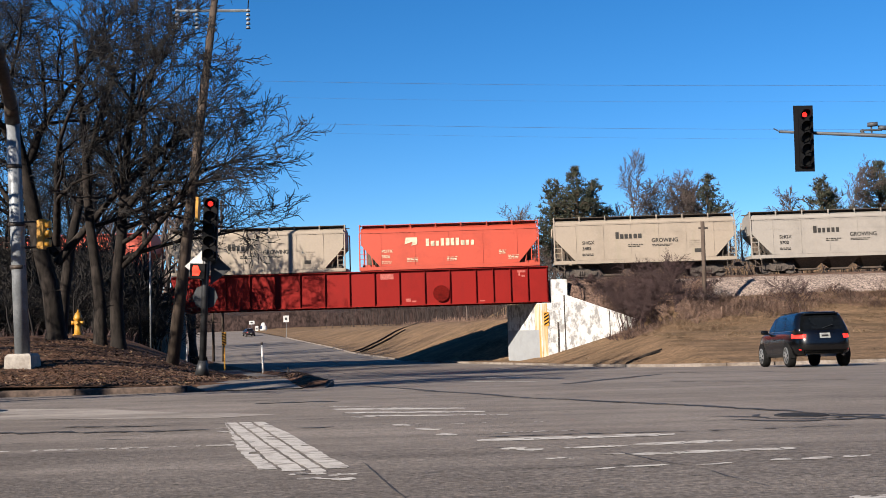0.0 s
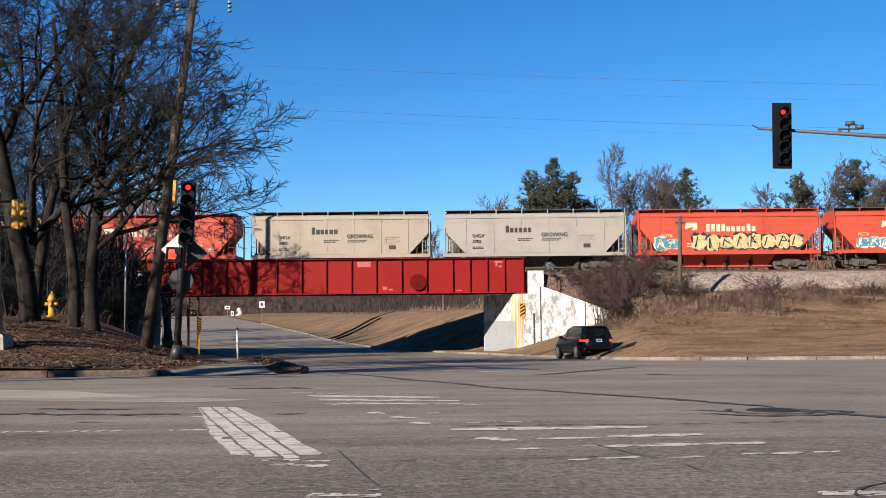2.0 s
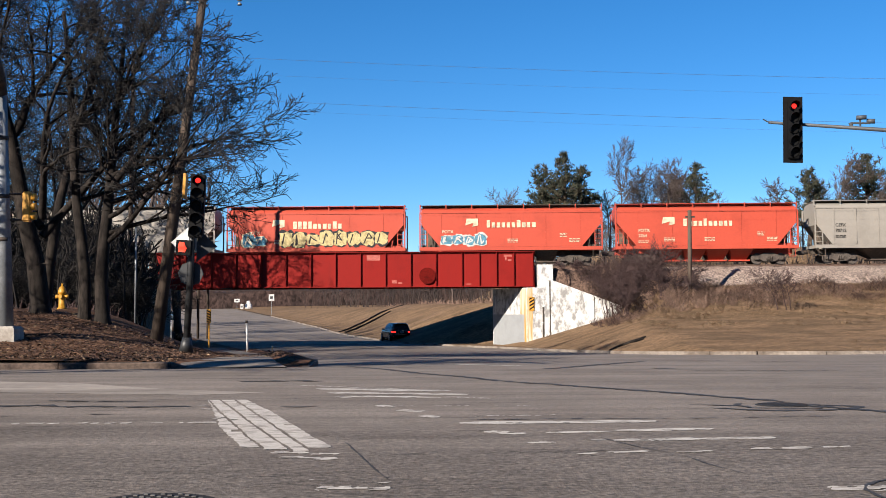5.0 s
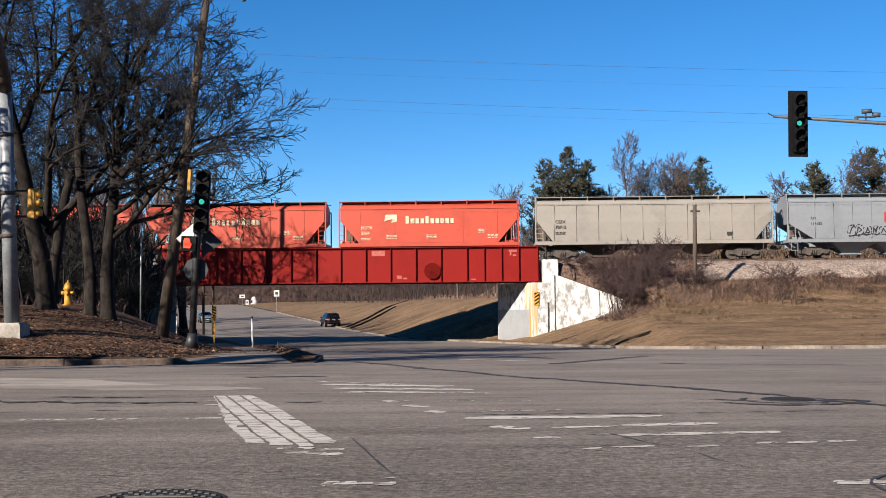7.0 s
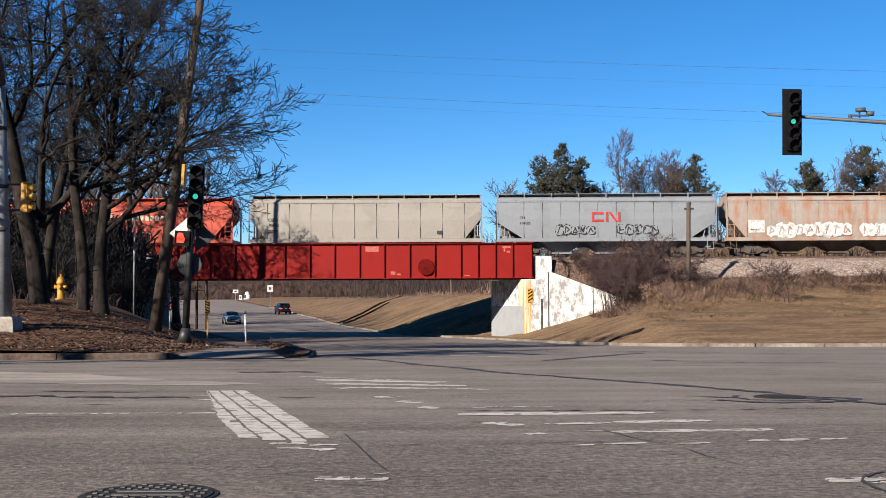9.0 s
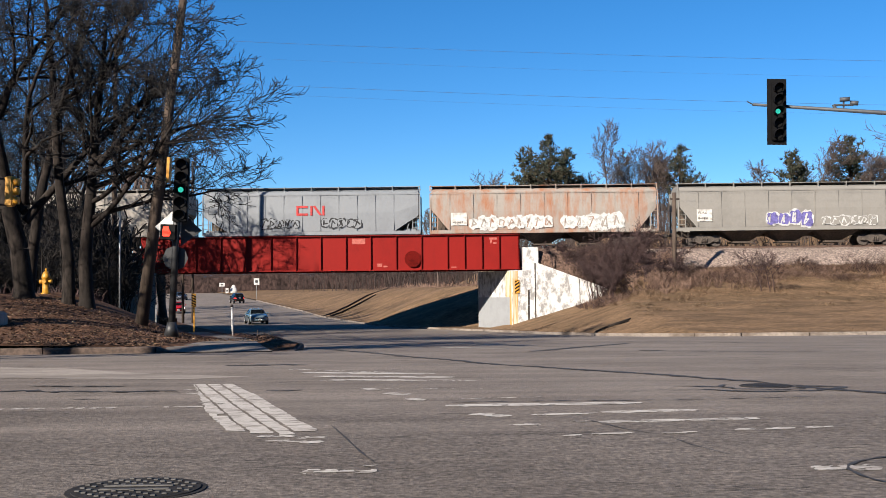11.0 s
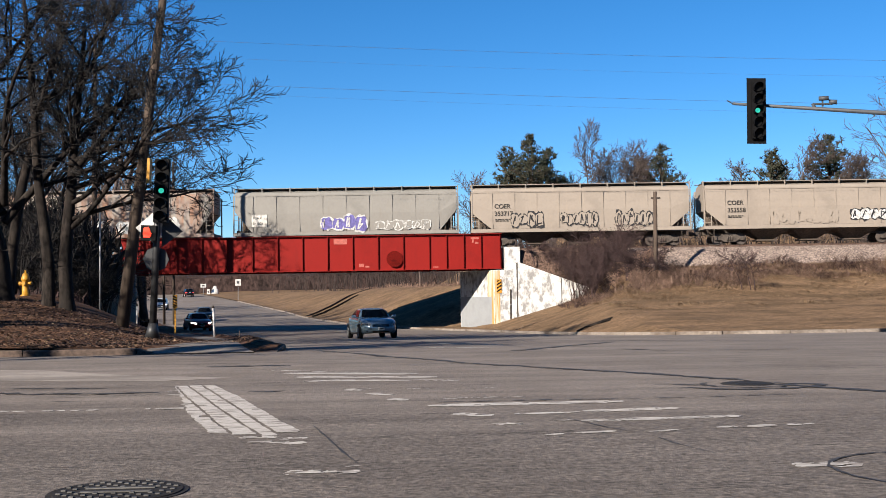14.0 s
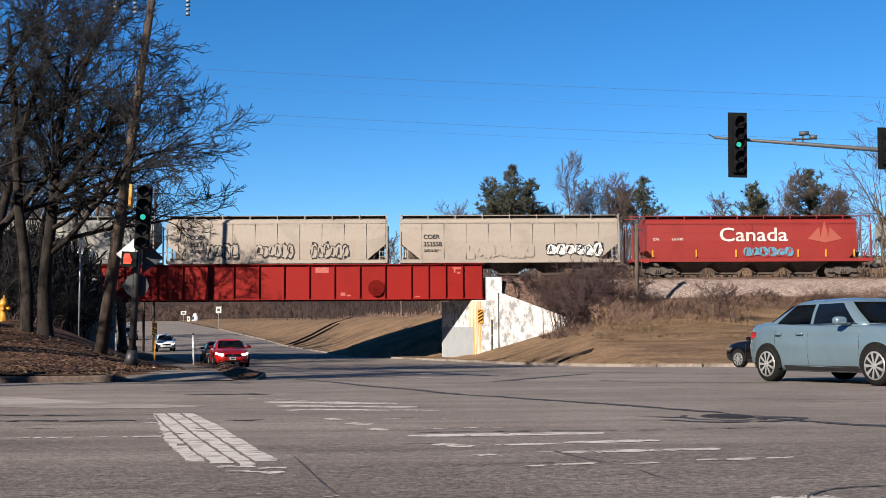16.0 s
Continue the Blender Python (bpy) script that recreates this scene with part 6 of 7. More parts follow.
def scraps(x0, y0, x1, y1, w, seed, keep=0.62, parent=None, label="worn white crossing bar on the asphalt", name="marking"):
    """A bar of paint worn to ragged scraps: small flakes left along its line."""
    rnd = random.Random(seed)
    top = parent or thing(name, label, "road marking", kind="structure")
    a, b = Vector((x0, y0)), Vector((x1, y1))
    d = (b - a).normalized()
    side = Vector((-d.y, d.x))
    step = 0.028
    count = max(4, int((b - a).length / step))
    rows = max(2, min(7, int(w / 0.024)))
    verts, faces = [], []
    for i in range(count + 1):
        taper = min(1.0, 0.45 + 6.0 * min(i, count - i) / count)
        for r in range(rows + 1):
            p = a + (b - a) * (i / count) + side * (w * taper * (r / rows - 0.5)) + side * rnd.uniform(-0.006, 0.006) + d * rnd.uniform(-0.008, 0.008)
            verts.append((p.x, p.y, road_z(p.y) + 0.004))
    for i in range(count):
        for r in range(rows):
            rim = abs((r + 0.5) / rows - 0.5) * 2
            v = noise.noise(Vector((x0 * 3 + i * 0.17, r * 0.75, seed * 1.7))) + 0.5 * noise.noise(Vector((i * 0.6, r * 1.3, seed)))
            if v < keep - 0.06 - 0.5 * rim ** 3:
                k = i * (rows + 1) + r
                faces.append((k, k + rows + 1, k + rows + 2, k + 1))
    part("paint", mesh_lists("paint", verts, faces, ROADWHITE), ROADWHITE, top)
    return top


for k, (x0, y0, x1, y1) in enumerate(((-2.43, 11.52, -2.30, 11.58), (-2.32, 11.07, -2.18, 10.99), (-1.98, 10.0, -1.86, 9.98), (-1.08, 7.45, -0.82, 7.43), (-0.99, 7.19, -0.72, 7.18), (-0.80, 7.33, -0.62, 7.37), (-0.75, 7.08, -0.58, 7.14))):
    scraps(x0, y0, x1, y1, 0.11, 320 + k, 0.3, stop)
CROSS_BARS = ((-1.49, 14.21, 0.22, 13.61, 0.299, 0.7), (-1.78, 15.0, -0.19, 13.91, 0.13, 0.1), (-1.26, 13.4, 0.44, 12.96, 0.27, 0.7), (-1.02, 12.77, -0.86, 12.57, 0.29, 0.5), (-0.83, 12.75, 0.11, 12.45, 0.205, 0.6), (0.15, 12.53, 0.67, 12.29, 0.16, 0.3),
              (-0.56, 11.38, -0.40, 11.15, 0.196, 0.4), (-0.35, 11.42, -0.19, 11.26, 0.10, 0.0), (-0.30, 10.79, -0.09, 10.57, 0.176, 0.45), (-0.08, 10.14, 0.08, 9.96, 0.156, 0.45), (0.04, 11.24, 0.39, 11.28, 0.078, 0.0), (0.62, 11.24, 1.02, 11.2, 0.065, -0.1))
LONG_BARS = ((0.24, 9.41, 1.94, 9.47, 0.23, 0.7), (0.40, 10.04, 1.23, 10.14, 0.105, 0.05), (0.42, 8.70, 0.72, 8.52, 0.19, 0.4), (0.89, 8.58, 1.45, 8.66, 0.115, 0.25), (1.46, 8.70, 2.25, 8.81, 0.178, 0.5), (0.66, 7.95, 0.89, 7.93, 0.13, 0.2), (1.07, 8.06, 1.29, 8.08, 0.10, 0.2),
             (1.33, 8.04, 1.98, 8.10, 0.168, 0.5), (1.98, 8.10, 2.54, 8.16, 0.17, 0.5), (0.96, 7.27, 1.11, 7.33, 0.082, 0.1), (1.15, 7.33, 1.46, 7.39, 0.084, 0.15), (1.57, 7.33, 1.88, 7.37, 0.084, 0.15), (2.17, 7.47, 2.60, 7.53, 0.116, 0.3), (2.67, 7.53, 2.90, 7.61, 0.089, 0.1))
NEAR_BARS = ((2.08, 5.75, 2.45, 5.78, 0.188, 0.25), (-0.82, 6.58, -0.65, 6.44, 0.109, -0.1), (-0.69, 6.21, -0.54, 6.09, 0.117, -0.1), (-0.62, 5.89, -0.40, 5.89, 0.161, 0.2), (-0.40, 5.87, -0.22, 5.91, 0.143, 0.2), (-0.46, 6.03, -0.23, 6.11, 0.076, -0.05))
for n, (x0, y0, x1, y1, w, keep) in enumerate(CROSS_BARS + LONG_BARS + NEAR_BARS):
    scraps(x0, y0, x1, y1, w, 60 + n, keep)
lane = thing("lane_line", "faded dashed white lane line on the asphalt", "road marking", kind="structure")
for n, (x0, x1) in enumerate(((-6.6, -6.3), (-6.1, -5.75), (-5.5, -5.3), (-5.1, -4.7), (-4.5, -4.3), (-3.99, -3.81), (-3.63, -3.57), (-3.51, -3.36), (-3.32, -3.21), (-3.08, -2.98), (-2.95, -2.88), (-2.83, -2.75), (-2.70, -2.60), (-2.19, -2.15), (-2.11, -1.86))):
    scraps(x0, 9.6, x1, 9.61, 0.13, 130 + n, 0.35, lane)
scraps(-6.6, 9.62, -1.9, 9.62, 0.05, 150, -0.25, lane)
pale = on_road("repaired_strip", ((-11, 17.6), (-7.26, 17.05), (-5.09, 15.98), (-3.47, 14.37), (-2.02, 13.5), (-2.78, 13.18), (-4.32, 13.57), (-5.96, 14.01), (-11, 15.0)), material("pale_asphalt", (0.43, 0.38, 0.335), 0.9, 0, 0.2, 0.8, 20, 0.3, (0.27, 0.235, 0.205), 0.5, 0.25, (0.25, 1.2, 1)), "paler strip of asphalt at the corner", 0.003, "road")
pale["kind"] = "structure"


def crack(points, w, label="dark sealed crack across the asphalt", seed=0, ragged=0.4):
    """A wandering dark seam of uneven width, one ribbon all along."""
    rnd = random.Random(seed)
    pts = [Vector(p) for p in points]
    fine = []
    for a, b in zip(pts, pts[1:]):
        m = max(3, int((b - a).length / 0.07))
        fine += [a.lerp(b, i / m) for i in range(m)]
    fine.append(pts[-1])
    verts, faces = [], []
    for i, p in enumerate(fine):
        q = fine[min(i + 1, len(fine) - 1)] - fine[max(i - 1, 0)]
        side = Vector((-q.y, q.x)).normalized()
        c = p + side * (w * 0.9 * noise.noise(Vector((i * 0.21, seed, 4.0))))
        ends = min(1.0, 0.25 + 0.25 * min(i, len(fine) - 1 - i))
        h = max(0.12, 0.5 + 0.5 * noise.noise(Vector((i * 0.33, seed, 9.0))) + rnd.uniform(-ragged, ragged) * 0.5) * w * ends
        for u in (-h, h):
            v = c + side * u
            verts.append((v.x, v.y, road_z(v.y) + 0.006))
        if i:
            k = 2 * i
            faces.append((k - 2, k - 1, k + 1, k))
    return tagged(part("sealed_crack", mesh_lists("sealed_crack", verts, faces, CRACKFILL), CRACKFILL), label, "crack", kind="structure")


crack(((-1.9, 25.0), (-0.92, 21.87), (-0.21, 19.03), (0.60, 17.13), (1.03, 15.75), (1.72, 14.74), (2.32, 13.79), (3.10, 12.63), (3.49, 11.86), (3.71, 11.50)), 0.13, seed=1)
crack(((3.84, 11.18), (4.22, 10.85), (4.02, 10.53)), 0.10, seed=2)
crack(((3.75, 11.0), (4.05, 10.60), (4.19, 10.26), (4.38, 10.06), (5.6, 9.2)), 0.15, seed=3)
crack(((2.75, 10.75), (2.88, 10.65), (3.25, 10.41), (3.80, 10.49), (4.0, 10.6)), 0.09, seed=4)
crack(((2.62, 11.2), (3.0, 11.05), (3.2, 11.0)), 0.05, seed=5)
crack(((-2.83, 16.24), (-2.2, 16.22), (-1.58, 16.2)), 0.22, seed=6, ragged=0.1)
crack(((-5.6, 11.8), (-4.61, 11.68), (-3.84, 11.52), (-3.09, 11.36), (-2.46, 11.36)), 0.13, seed=7, ragged=0.9)
crack(((-4.3, 12.3), (-3.7, 12.2), (-3.2, 12.1)), 0.07, seed=17, ragged=0.9)
crack(((-3.27, 10.51), (-3.02, 10.49)), 0.08, seed=8)
crack(((-4.09, 10.36), (-3.89, 10.34)), 0.09, seed=18)
crack(((-1.54, 11.26), (-1.17, 11.3)), 0.13, seed=19)
crack(((0.29, 9.72), (1.14, 9.74), (2.13, 9.70), (3.15, 9.78), (3.63, 9.84)), 0.028, seed=20, ragged=1.2)
crack(((-0.63, 8.04), (-0.51, 7.47), (-0.40, 6.90), (-0.31, 6.46), (-0.24, 6.19)), 0.012, seed=21)
crack(((1.24, 8.28), (1.32, 8.0), (1.43, 7.61), (1.57, 7.33)), 0.012, seed=22)
crack(((1.65, 7.04), (1.68, 6.76), (1.74, 6.56), (1.81, 6.25)), 0.010, seed=23)
crack(((4.6, 19.9), (5.6, 19.6), (7.2, 19.2)), 0.10, seed=9)
crack(((2.27, 21.4), (3.73, 24.9), (5.51, 28.6)), 0.22, seed=10)
crack(((4.28, 21.4), (4.69, 20.6)), 0.20, seed=12)
crack(((5.4, 31.5), (7.4, 29.2), (9.3, 26.8)), 0.12, seed=13)
for n, (x0, y0, x1, y1, w) in enumerate(((1.1, 30.8, 2.65, 27.9, 0.34), (0.5, 26.6, 2.0, 24.4, 0.30))):
    scraps(x0, y0, x1, y1, w, 170 + n, 0.4, None, "faded white lane line near the far kerb")

bm = bmesh_new()
nose = [(-6.62 - 0.55 * (1 - math.cos(a)), 15.9 + 0.6 * math.sin(a)) for a in (math.pi * (k / 12 - 0.5) for k in range(13))]
outline = nose + [(-16, 16.5), (-16, 15.3)]
loft(bm, [[(x + (0.03 if z > 0.1 and x > -8 else 0) * -1, y, road_z(16) + z) for x, y in outline] for z in (-0.05, 0.11, 0.145)], smooth=False)
tagged(part("median", bm, KERB), "weathered concrete nose of a traffic island", "traffic island", kind="structure")


COVERIRON = material("cover_iron", (0.036, 0.033, 0.032), 0.8, 0, 0.35, 3, 14, 0.2, spec=0.15)


def iron_cover(x, y, r, label, bits=True):
    t = thing("manhole_cover", label, "manhole cover", pose(x, y, road_z(y)))
    bm = bmesh_new()
    tube(bm, (0, 0, -0.03), (0, 0, 0.005), r, n=36)
    part("frame", bm, COVERIRON, t)
    part("lid", tube(bmesh_new(), (0, 0, -0.02), (0, 0, 0.010), r * 0.92, n=36), COVERIRON, t)
    if bits:
        bm = bmesh_new()
        for a in range(-6, 7):
            for b in range(-6, 7):
                u, v = a * r * 0.13, b * r * 0.13
                if math.hypot(u, v) < r * 0.85 and (a + b) % 2 == 0 and not (abs(b) < 2 and abs(a) < 5):
                    box(bm, u - 0.011, u + 0.011, v - 0.010, v + 0.010, 0.011, 0.017)
        tagged(part("studs", bm, STUD, t, "worn bright studs"), kind="stuff")
        for k in (-1, 1):
            part("lettering_bar", box(bmesh_new(), -r * 0.5, r * 0.5, k * 0.05 - 0.012, k * 0.05 + 0.012, 0.011, 0.017), STUD, t)
    return t


iron_cover(-1.37, 5.42, 0.335, "dark cast-iron manhole cover with worn studs in the road")
iron_cover(3.55, 11.1, 0.27, "dark sunken manhole cover ringed by tar", False)
crack([(2.85 + 0.62 * math.cos(a), 5.55 + 0.62 * math.sin(a)) for a in (2 * math.pi * k / 24 for k in range(25))], 0.022, "round tar-sealed patch edge in the road", 31)
crack([(3.52 + 0.44 * math.cos(a), 11.05 + 0.42 * math.sin(a)) for a in (math.pi * (0.75 + k / 16) for k in range(17))], 0.05, "tar-sealed ring round a sunken cover", 32)


# near: dark fallen limbs on the lawn; far: dark bars modelled for pole shadows
for pts in (((8.75, 53.6, 0.05), (9.2, 54.0, 0.10), (9.9, 54.3, 0.12), (10.7, 54.6, 0.10)), ((9.2, 54.0, 0.06), (9.8, 53.9, 0.12), (10.5, 54.0, 0.06)), ((-10.7, 125.6, 0.1), (-9.6, 129.5, 0.2), (-8.3, 133.5, 0.2), (-6.3, 139.5, 0.2), (-3.7, 144.2, 0.1)), ((-9.6, 123.4, 0.1), (-8.6, 126.5, 0.2), (-7.2, 130.0, 0.2), (-5.0, 136.0, 0.1))):
    thick = 0.05 if pts[0][1] < 100 else 0.11
    bm = bmesh_new()
    for (x0, y0, a), (x1, y1, b) in zip(pts, pts[1:]):
        tube(bm, (x0, y0, height(x0, y0) + a * 0.6), (x1, y1, height(x1, y1) + b * 0.6), thick, thick * 0.85, n=6)
    tagged(part("branch_and_shadow_bar", bm, BARK), "dark bar on the brown lawn: near a fallen branch, far a pole shadow", "branch")


# ---- vehicles ----
def rounded(x0, x1, hw, z, r=0.18, n=4, squeeze=1.0):
    """A rounded oblong ring at height z."""
    pts = []
    for cx, cy, a0 in ((x1 - r, hw - r, 0), (x0 + r, hw - r, 90), (x0 + r, -hw + r, 180), (x1 - r, -hw + r, 270)):
        for k in range(n + 1):
            a = radians(a0 + 90 * k / n)
            pts.append((cx + r * math.cos(a), cy + r * math.sin(a), z))
    return pts


def build_wheel(radius, rim_mat):
    bm = bmesh_new()
    prof = ((-0.11, 0.72), (-0.11, 0.93), (-0.07, 1.0), (0.07, 1.0), (0.11, 0.93), (0.112, 0.78))
    loft(bm, [[(radius * r * math.cos(a), y, radius * r * math.sin(a)) for a in (2 * math.pi * k / 28 for k in range(28))] for y, r in prof], caps=True)
    tyre = mesh_from(bm, "tyre", TYRE)
    bm = bmesh_new()
    rr = radius * 0.72
    loft(bm, [[(rr * s * math.cos(a), y, rr * s * math.sin(a)) for a in (2 * math.pi * k / 24 for k in range(24))] for y, s in ((0.112, 1.0), (0.122, 0.97), (0.118, 0.88))], caps=False)
    tube(bm, (0, 0.112, 0), (0, 0.132, 0), rr * 0.22, n=12)
    for k in range(9):
        a = 2 * math.pi * k / 9
        c, s = math.cos(a), math.sin(a)
        vs = []
        for u, w in ((0.14, 0.055), (0.95, 0.125)):
            for sg in (1, -1):
                vs.append((rr * (u * c - sg * w * s), 0.124, rr * (u * s + sg * w * c)))
        bm.faces.new([bm.verts.new(v) for v in (vs[0], vs[1], vs[3], vs[2])])
    rim = mesh_from(bm, "rim", rim_mat)
    return tyre, rim


def vehicle(name, label, paint, kind, rear_lit=False, lamps=LENSCLEAR, chrome=True):
    """A car with its nose towards +x, standing on z 0."""
    car = thing(name, label, "car")
    if kind == "sedan":
        L, W, wb, wr, nf, nr = 4.80, 1.82, 2.78, 0.325, 4.6, 4.6
        top = ((-2.40, 0.98), (-2.2, 1.04), (-1.7, 1.06), (-0.6, 1.01), (0.6, 0.97), (1.1, 0.97), (1.6, 0.93), (2.0, 0.865), (2.25, 0.79), (2.40, 0.71))
        low = 0.20
        gh = (-1.86, 1.14, -0.98, 0.40, 0.80, 0.60, 1.02, 1.44)
    else:
        L, W, wb, wr, nf, nr = 4.89, 1.83, 2.89, 0.36, 4.6, 5.5
        top = ((-2.44, 1.08), (-2.2, 1.12), (-1.2, 1.11), (0.2, 1.09), (1.05, 1.09), (1.6, 1.05), (2.05, 0.99), (2.3, 0.91), (2.44, 0.82))
        low = 0.30
        gh = (-2.33, 1.18, -2.02, 0.32, 0.83, 0.66, 1.08, 1.65)
    A, B = L / 2, W / 2
    wide = ((0.0, 0.90), (0.12, 0.965), (0.45, 1.0), (0.72, 0.985), (0.90, 0.955), (1.0, 0.90))
    nose_in = ((0.0, 0.12), (0.14, 0.03), (0.40, 0.0), (0.68, 0.02), (0.88, 0.08), (1.0, 0.17))
    tail_in = ((0.0, 0.10), (0.14, 0.02), (0.40, 0.0), (0.72, 0.03), (0.90, 0.06), (1.0, 0.12))

    def table(tab, v):
        for (a, p), (b, q) in zip(tab, tab[1:]):
            if v <= b:
                return p + (q - p) * max(0.0, (v - a) / (b - a))
        return tab[-1][1]

    def bottom(x):
        return low + 0.10 * max(0.0, (abs(x) - 1.7) / 0.7)

    def high(x, v):
        return bottom(x) + v * (table(top, x) - bottom(x))

    def reach(v, front):
        return A - table(nose_in if front else tail_in, v), B * table(wide, v), nf if front else nr

    def ring(v):
        """One level of the body's skin, all round."""
        pts = []
        for front in (True, False):
            a, b, n = reach(v, front)
            sg = 1 if front else -1
            q = []
            for yf in (0.0, 0.2, 0.4, 0.55, 0.68, 0.78):
                q.append((a * (1 - yf ** n) ** (1 / n), yf * b))
            for xf in (0.90, 0.85, 0.78, 0.7, 0.6, 0.5, 0.4, 0.3, 0.2, 0.1):
                q.append((a * xf, b * (1 - xf ** n) ** (1 / n)))
            half = [(sg * x, y) for x, y in q]
            if front:
                side = half + [(0.0, b)]
            else:
                side += list(reversed(half))
        side = [(x, y, high(x, v)) for x, y in side]
        return side + [(x, -y, z) for x, y, z in reversed(side[1:-1])]
    rings = [ring(v) for v in (0.0, 0.12, 0.28, 0.45, 0.6, 0.72, 0.82, 0.90, 0.96, 1.0)]
    edge = rings[-1]
    for s, up in ((0.95, 0.012), (0.85, 0.028), (0.6, 0.045), (0.25, 0.055)):
        rings.append([(x * (1 - (1 - s) * 0.25), y * s, table(top, x * (1 - (1 - s) * 0.25)) + up) for x, y, z in edge])
    body = part("body", loft(bmesh_new(), rings), paint, car)

    def skin_at(along, z, s, front, off):
        """A place on the skin: along 0 is the middle of the end, 90 the middle of the side."""
        x = A * (1 if front else -1)
        for _ in range(3):
            v = min(1.0, max(0.0, (z - bottom(x)) / (table(top, x) - bottom(x))))
            a, b, n = reach(v, front)
            c, d = abs(math.cos(radians(along))) ** (2 / n), abs(math.sin(radians(along))) ** (2 / n)
            x = a * c * (1 if front else -1)
        out = Vector((c ** (n - 1) * (1 if front else -1), s * d ** (n - 1), 0)).normalized() * off
        return (x + out.x, s * b * d + out.y, z)

    def angle_of(y, front):
        n = nf if front else nr
        return math.degrees(math.asin(min(1.0, (abs(y) / (B * 0.985)) ** (n / 2))))

    def plate_on(name, a0, a1, z0, z1, s, front, mat, label="", off=0.010, slope=0.0, parent=None, n=8, pinch=0.0):
        """A thin piece that follows the skin round a corner; slope lifts its far end."""
        bm = bmesh_new()
        grid = []
        for i in range(n + 1):
            f = i / n
            k = pinch * f
            grid.append([bm.verts.new(skin_at(a0 + (a1 - a0) * f, z0 + slope * f + (z1 - z0) * (k * 0.5 + (1 - k) * j / 3), s, front, off)) for j in range(4)])
        for i in range(n):
            for j in range(3):
                fc = bm.faces.new((grid[i][j], grid[i + 1][j], grid[i + 1][j + 1], grid[i][j + 1]))
                fc.smooth = True
        bmesh.ops.solidify(bm, geom=bm.faces[:], thickness=0.005)
        return part(name, bm, mat, parent or car, label)

    def across(name, y1, z0, z1, front, mat, label="", off=0.010, parent=None, n=10):
        """A piece across the middle of the nose or tail, from -y1 to y1."""
        bm = bmesh_new()
        grid = []
        for i in range(n + 1):
            y = -y1 + 2 * y1 * i / n
            al = angle_of(y, front)
            grid.append([bm.verts.new(skin_at(al, z, 1 if y > 0 else -1, front, off)) for z in (z0, (z0 + z1) / 2, z1)])
        for i in range(n):
            for j in range(2):
                bm.faces.new((grid[i][j], grid[i + 1][j], grid[i + 1][j + 1], grid[i][j + 1])).smooth = True
        bmesh.ops.solidify(bm, geom=bm.faces[:], thickness=0.005)
        return part(name, bm, mat, parent or car, label)

    def flank(name, x0, x1, z0, z1, s, mat, off, parent, label=""):
        bm = bmesh_new()
        for k in range(6):
            q = []
            for x, z in ((x0, z0 + (z1 - z0) * k / 6), (x1, z0 + (z1 - z0) * k / 6), (x1, z0 + (z1 - z0) * (k + 1) / 6), (x0, z0 + (z1 - z0) * (k + 1) / 6)):
                v = min(1.0, (z - bottom(x)) / (table(top, x) - bottom(x)))
                a, b, n = reach(v, x > 0)
                q.append((x, s * (b * (1 - min(0.99, abs(x) / a) ** n) ** (1 / n) + off), z))
            bm.faces.new([bm.verts.new(p) for p in q])
        bmesh.ops.remove_doubles(bm, verts=bm.verts[:], dist=0.0005)
        bmesh.ops.solidify(bm, geom=bm.faces[:], thickness=0.004)
        return part(name, bm, mat, parent, label)

    # glasshouse
    b0, b1, r0, r1, hb, hr, zb, zr = gh
    base = zb - 0.10
    levels = ((0.0, 0.0), (0.3, 0.012), (0.6, 0.016), (0.86, 0.0), (0.95, -0.025), (1.0, -0.07))
    gr = []
    for f, bulge in levels:
        gr.append(rounded(b0 + (r0 - b0) * f, b1 + (r1 - b1) * f, hb + (hr - hb) * f + bulge, base + (zr - base) * f, 0.20 + 0.10 * f, 5))
    gr.append(rounded(r0 + 0.16, r1 - 0.18, hr - 0.22, zr + 0.03, 0.2, 5))
    part("roof", loft(bmesh_new(), gr), paint, car)

    def side_pt(x, f, s, off=0.010):
        y = hb + (hr - hb) * f + table(levels, f) + off
        return (x, s * y, base + (zr - base) * f)

    def front_x(f):
        return b1 + (r1 - b1) * f

    def rear_x(f):
        return b0 + (r0 - b0) * f
    lo, hi = 0.22, 0.88
    split = -0.30 if kind == "sedan" else 0.12
    for s in (-1, 1):
        def window(x_lo0, x_lo1, x_hi0, x_hi1, lo_f=lo, hi_f=hi):
            bm = bmesh_new()
            rows = []
            for k in range(5):
                f = lo_f + (hi_f - lo_f) * k / 4
                u = k / 4
                rows.append([bm.verts.new(side_pt(a + (b - a) * u, f, s)) for a, b in ((x_lo0, x_hi0), (x_lo1, x_hi1))])
            for p, q in zip(rows, rows[1:]):
                bm.faces.new((p[0], p[1], q[1], q[0])).smooth = True
            bmesh.ops.solidify(bm, geom=bm.faces[:], thickness=0.006)
            part("side_window", bm, GLASS, car)
        window(split + 0.03, front_x(lo) - 0.20, split + 0.03, front_x(hi) - 0.13)
        if kind == "sedan":
            window(rear_x(lo) + 0.36, split - 0.05, rear_x(hi) + 0.22, split - 0.05)
        else:
            window(-1.0, split - 0.05, -0.92, split - 0.05)
            window(rear_x(lo) + 0.26, -1.08, rear_x(hi) + 0.24, -1.0)
        bm = bmesh_new()
        tube(bm, side_pt(rear_x(lo) + 0.3, lo - 0.03, s, 0.012), side_pt(front_x(lo) - 0.15, lo - 0.03, s, 0.012), 0.009, n=6)
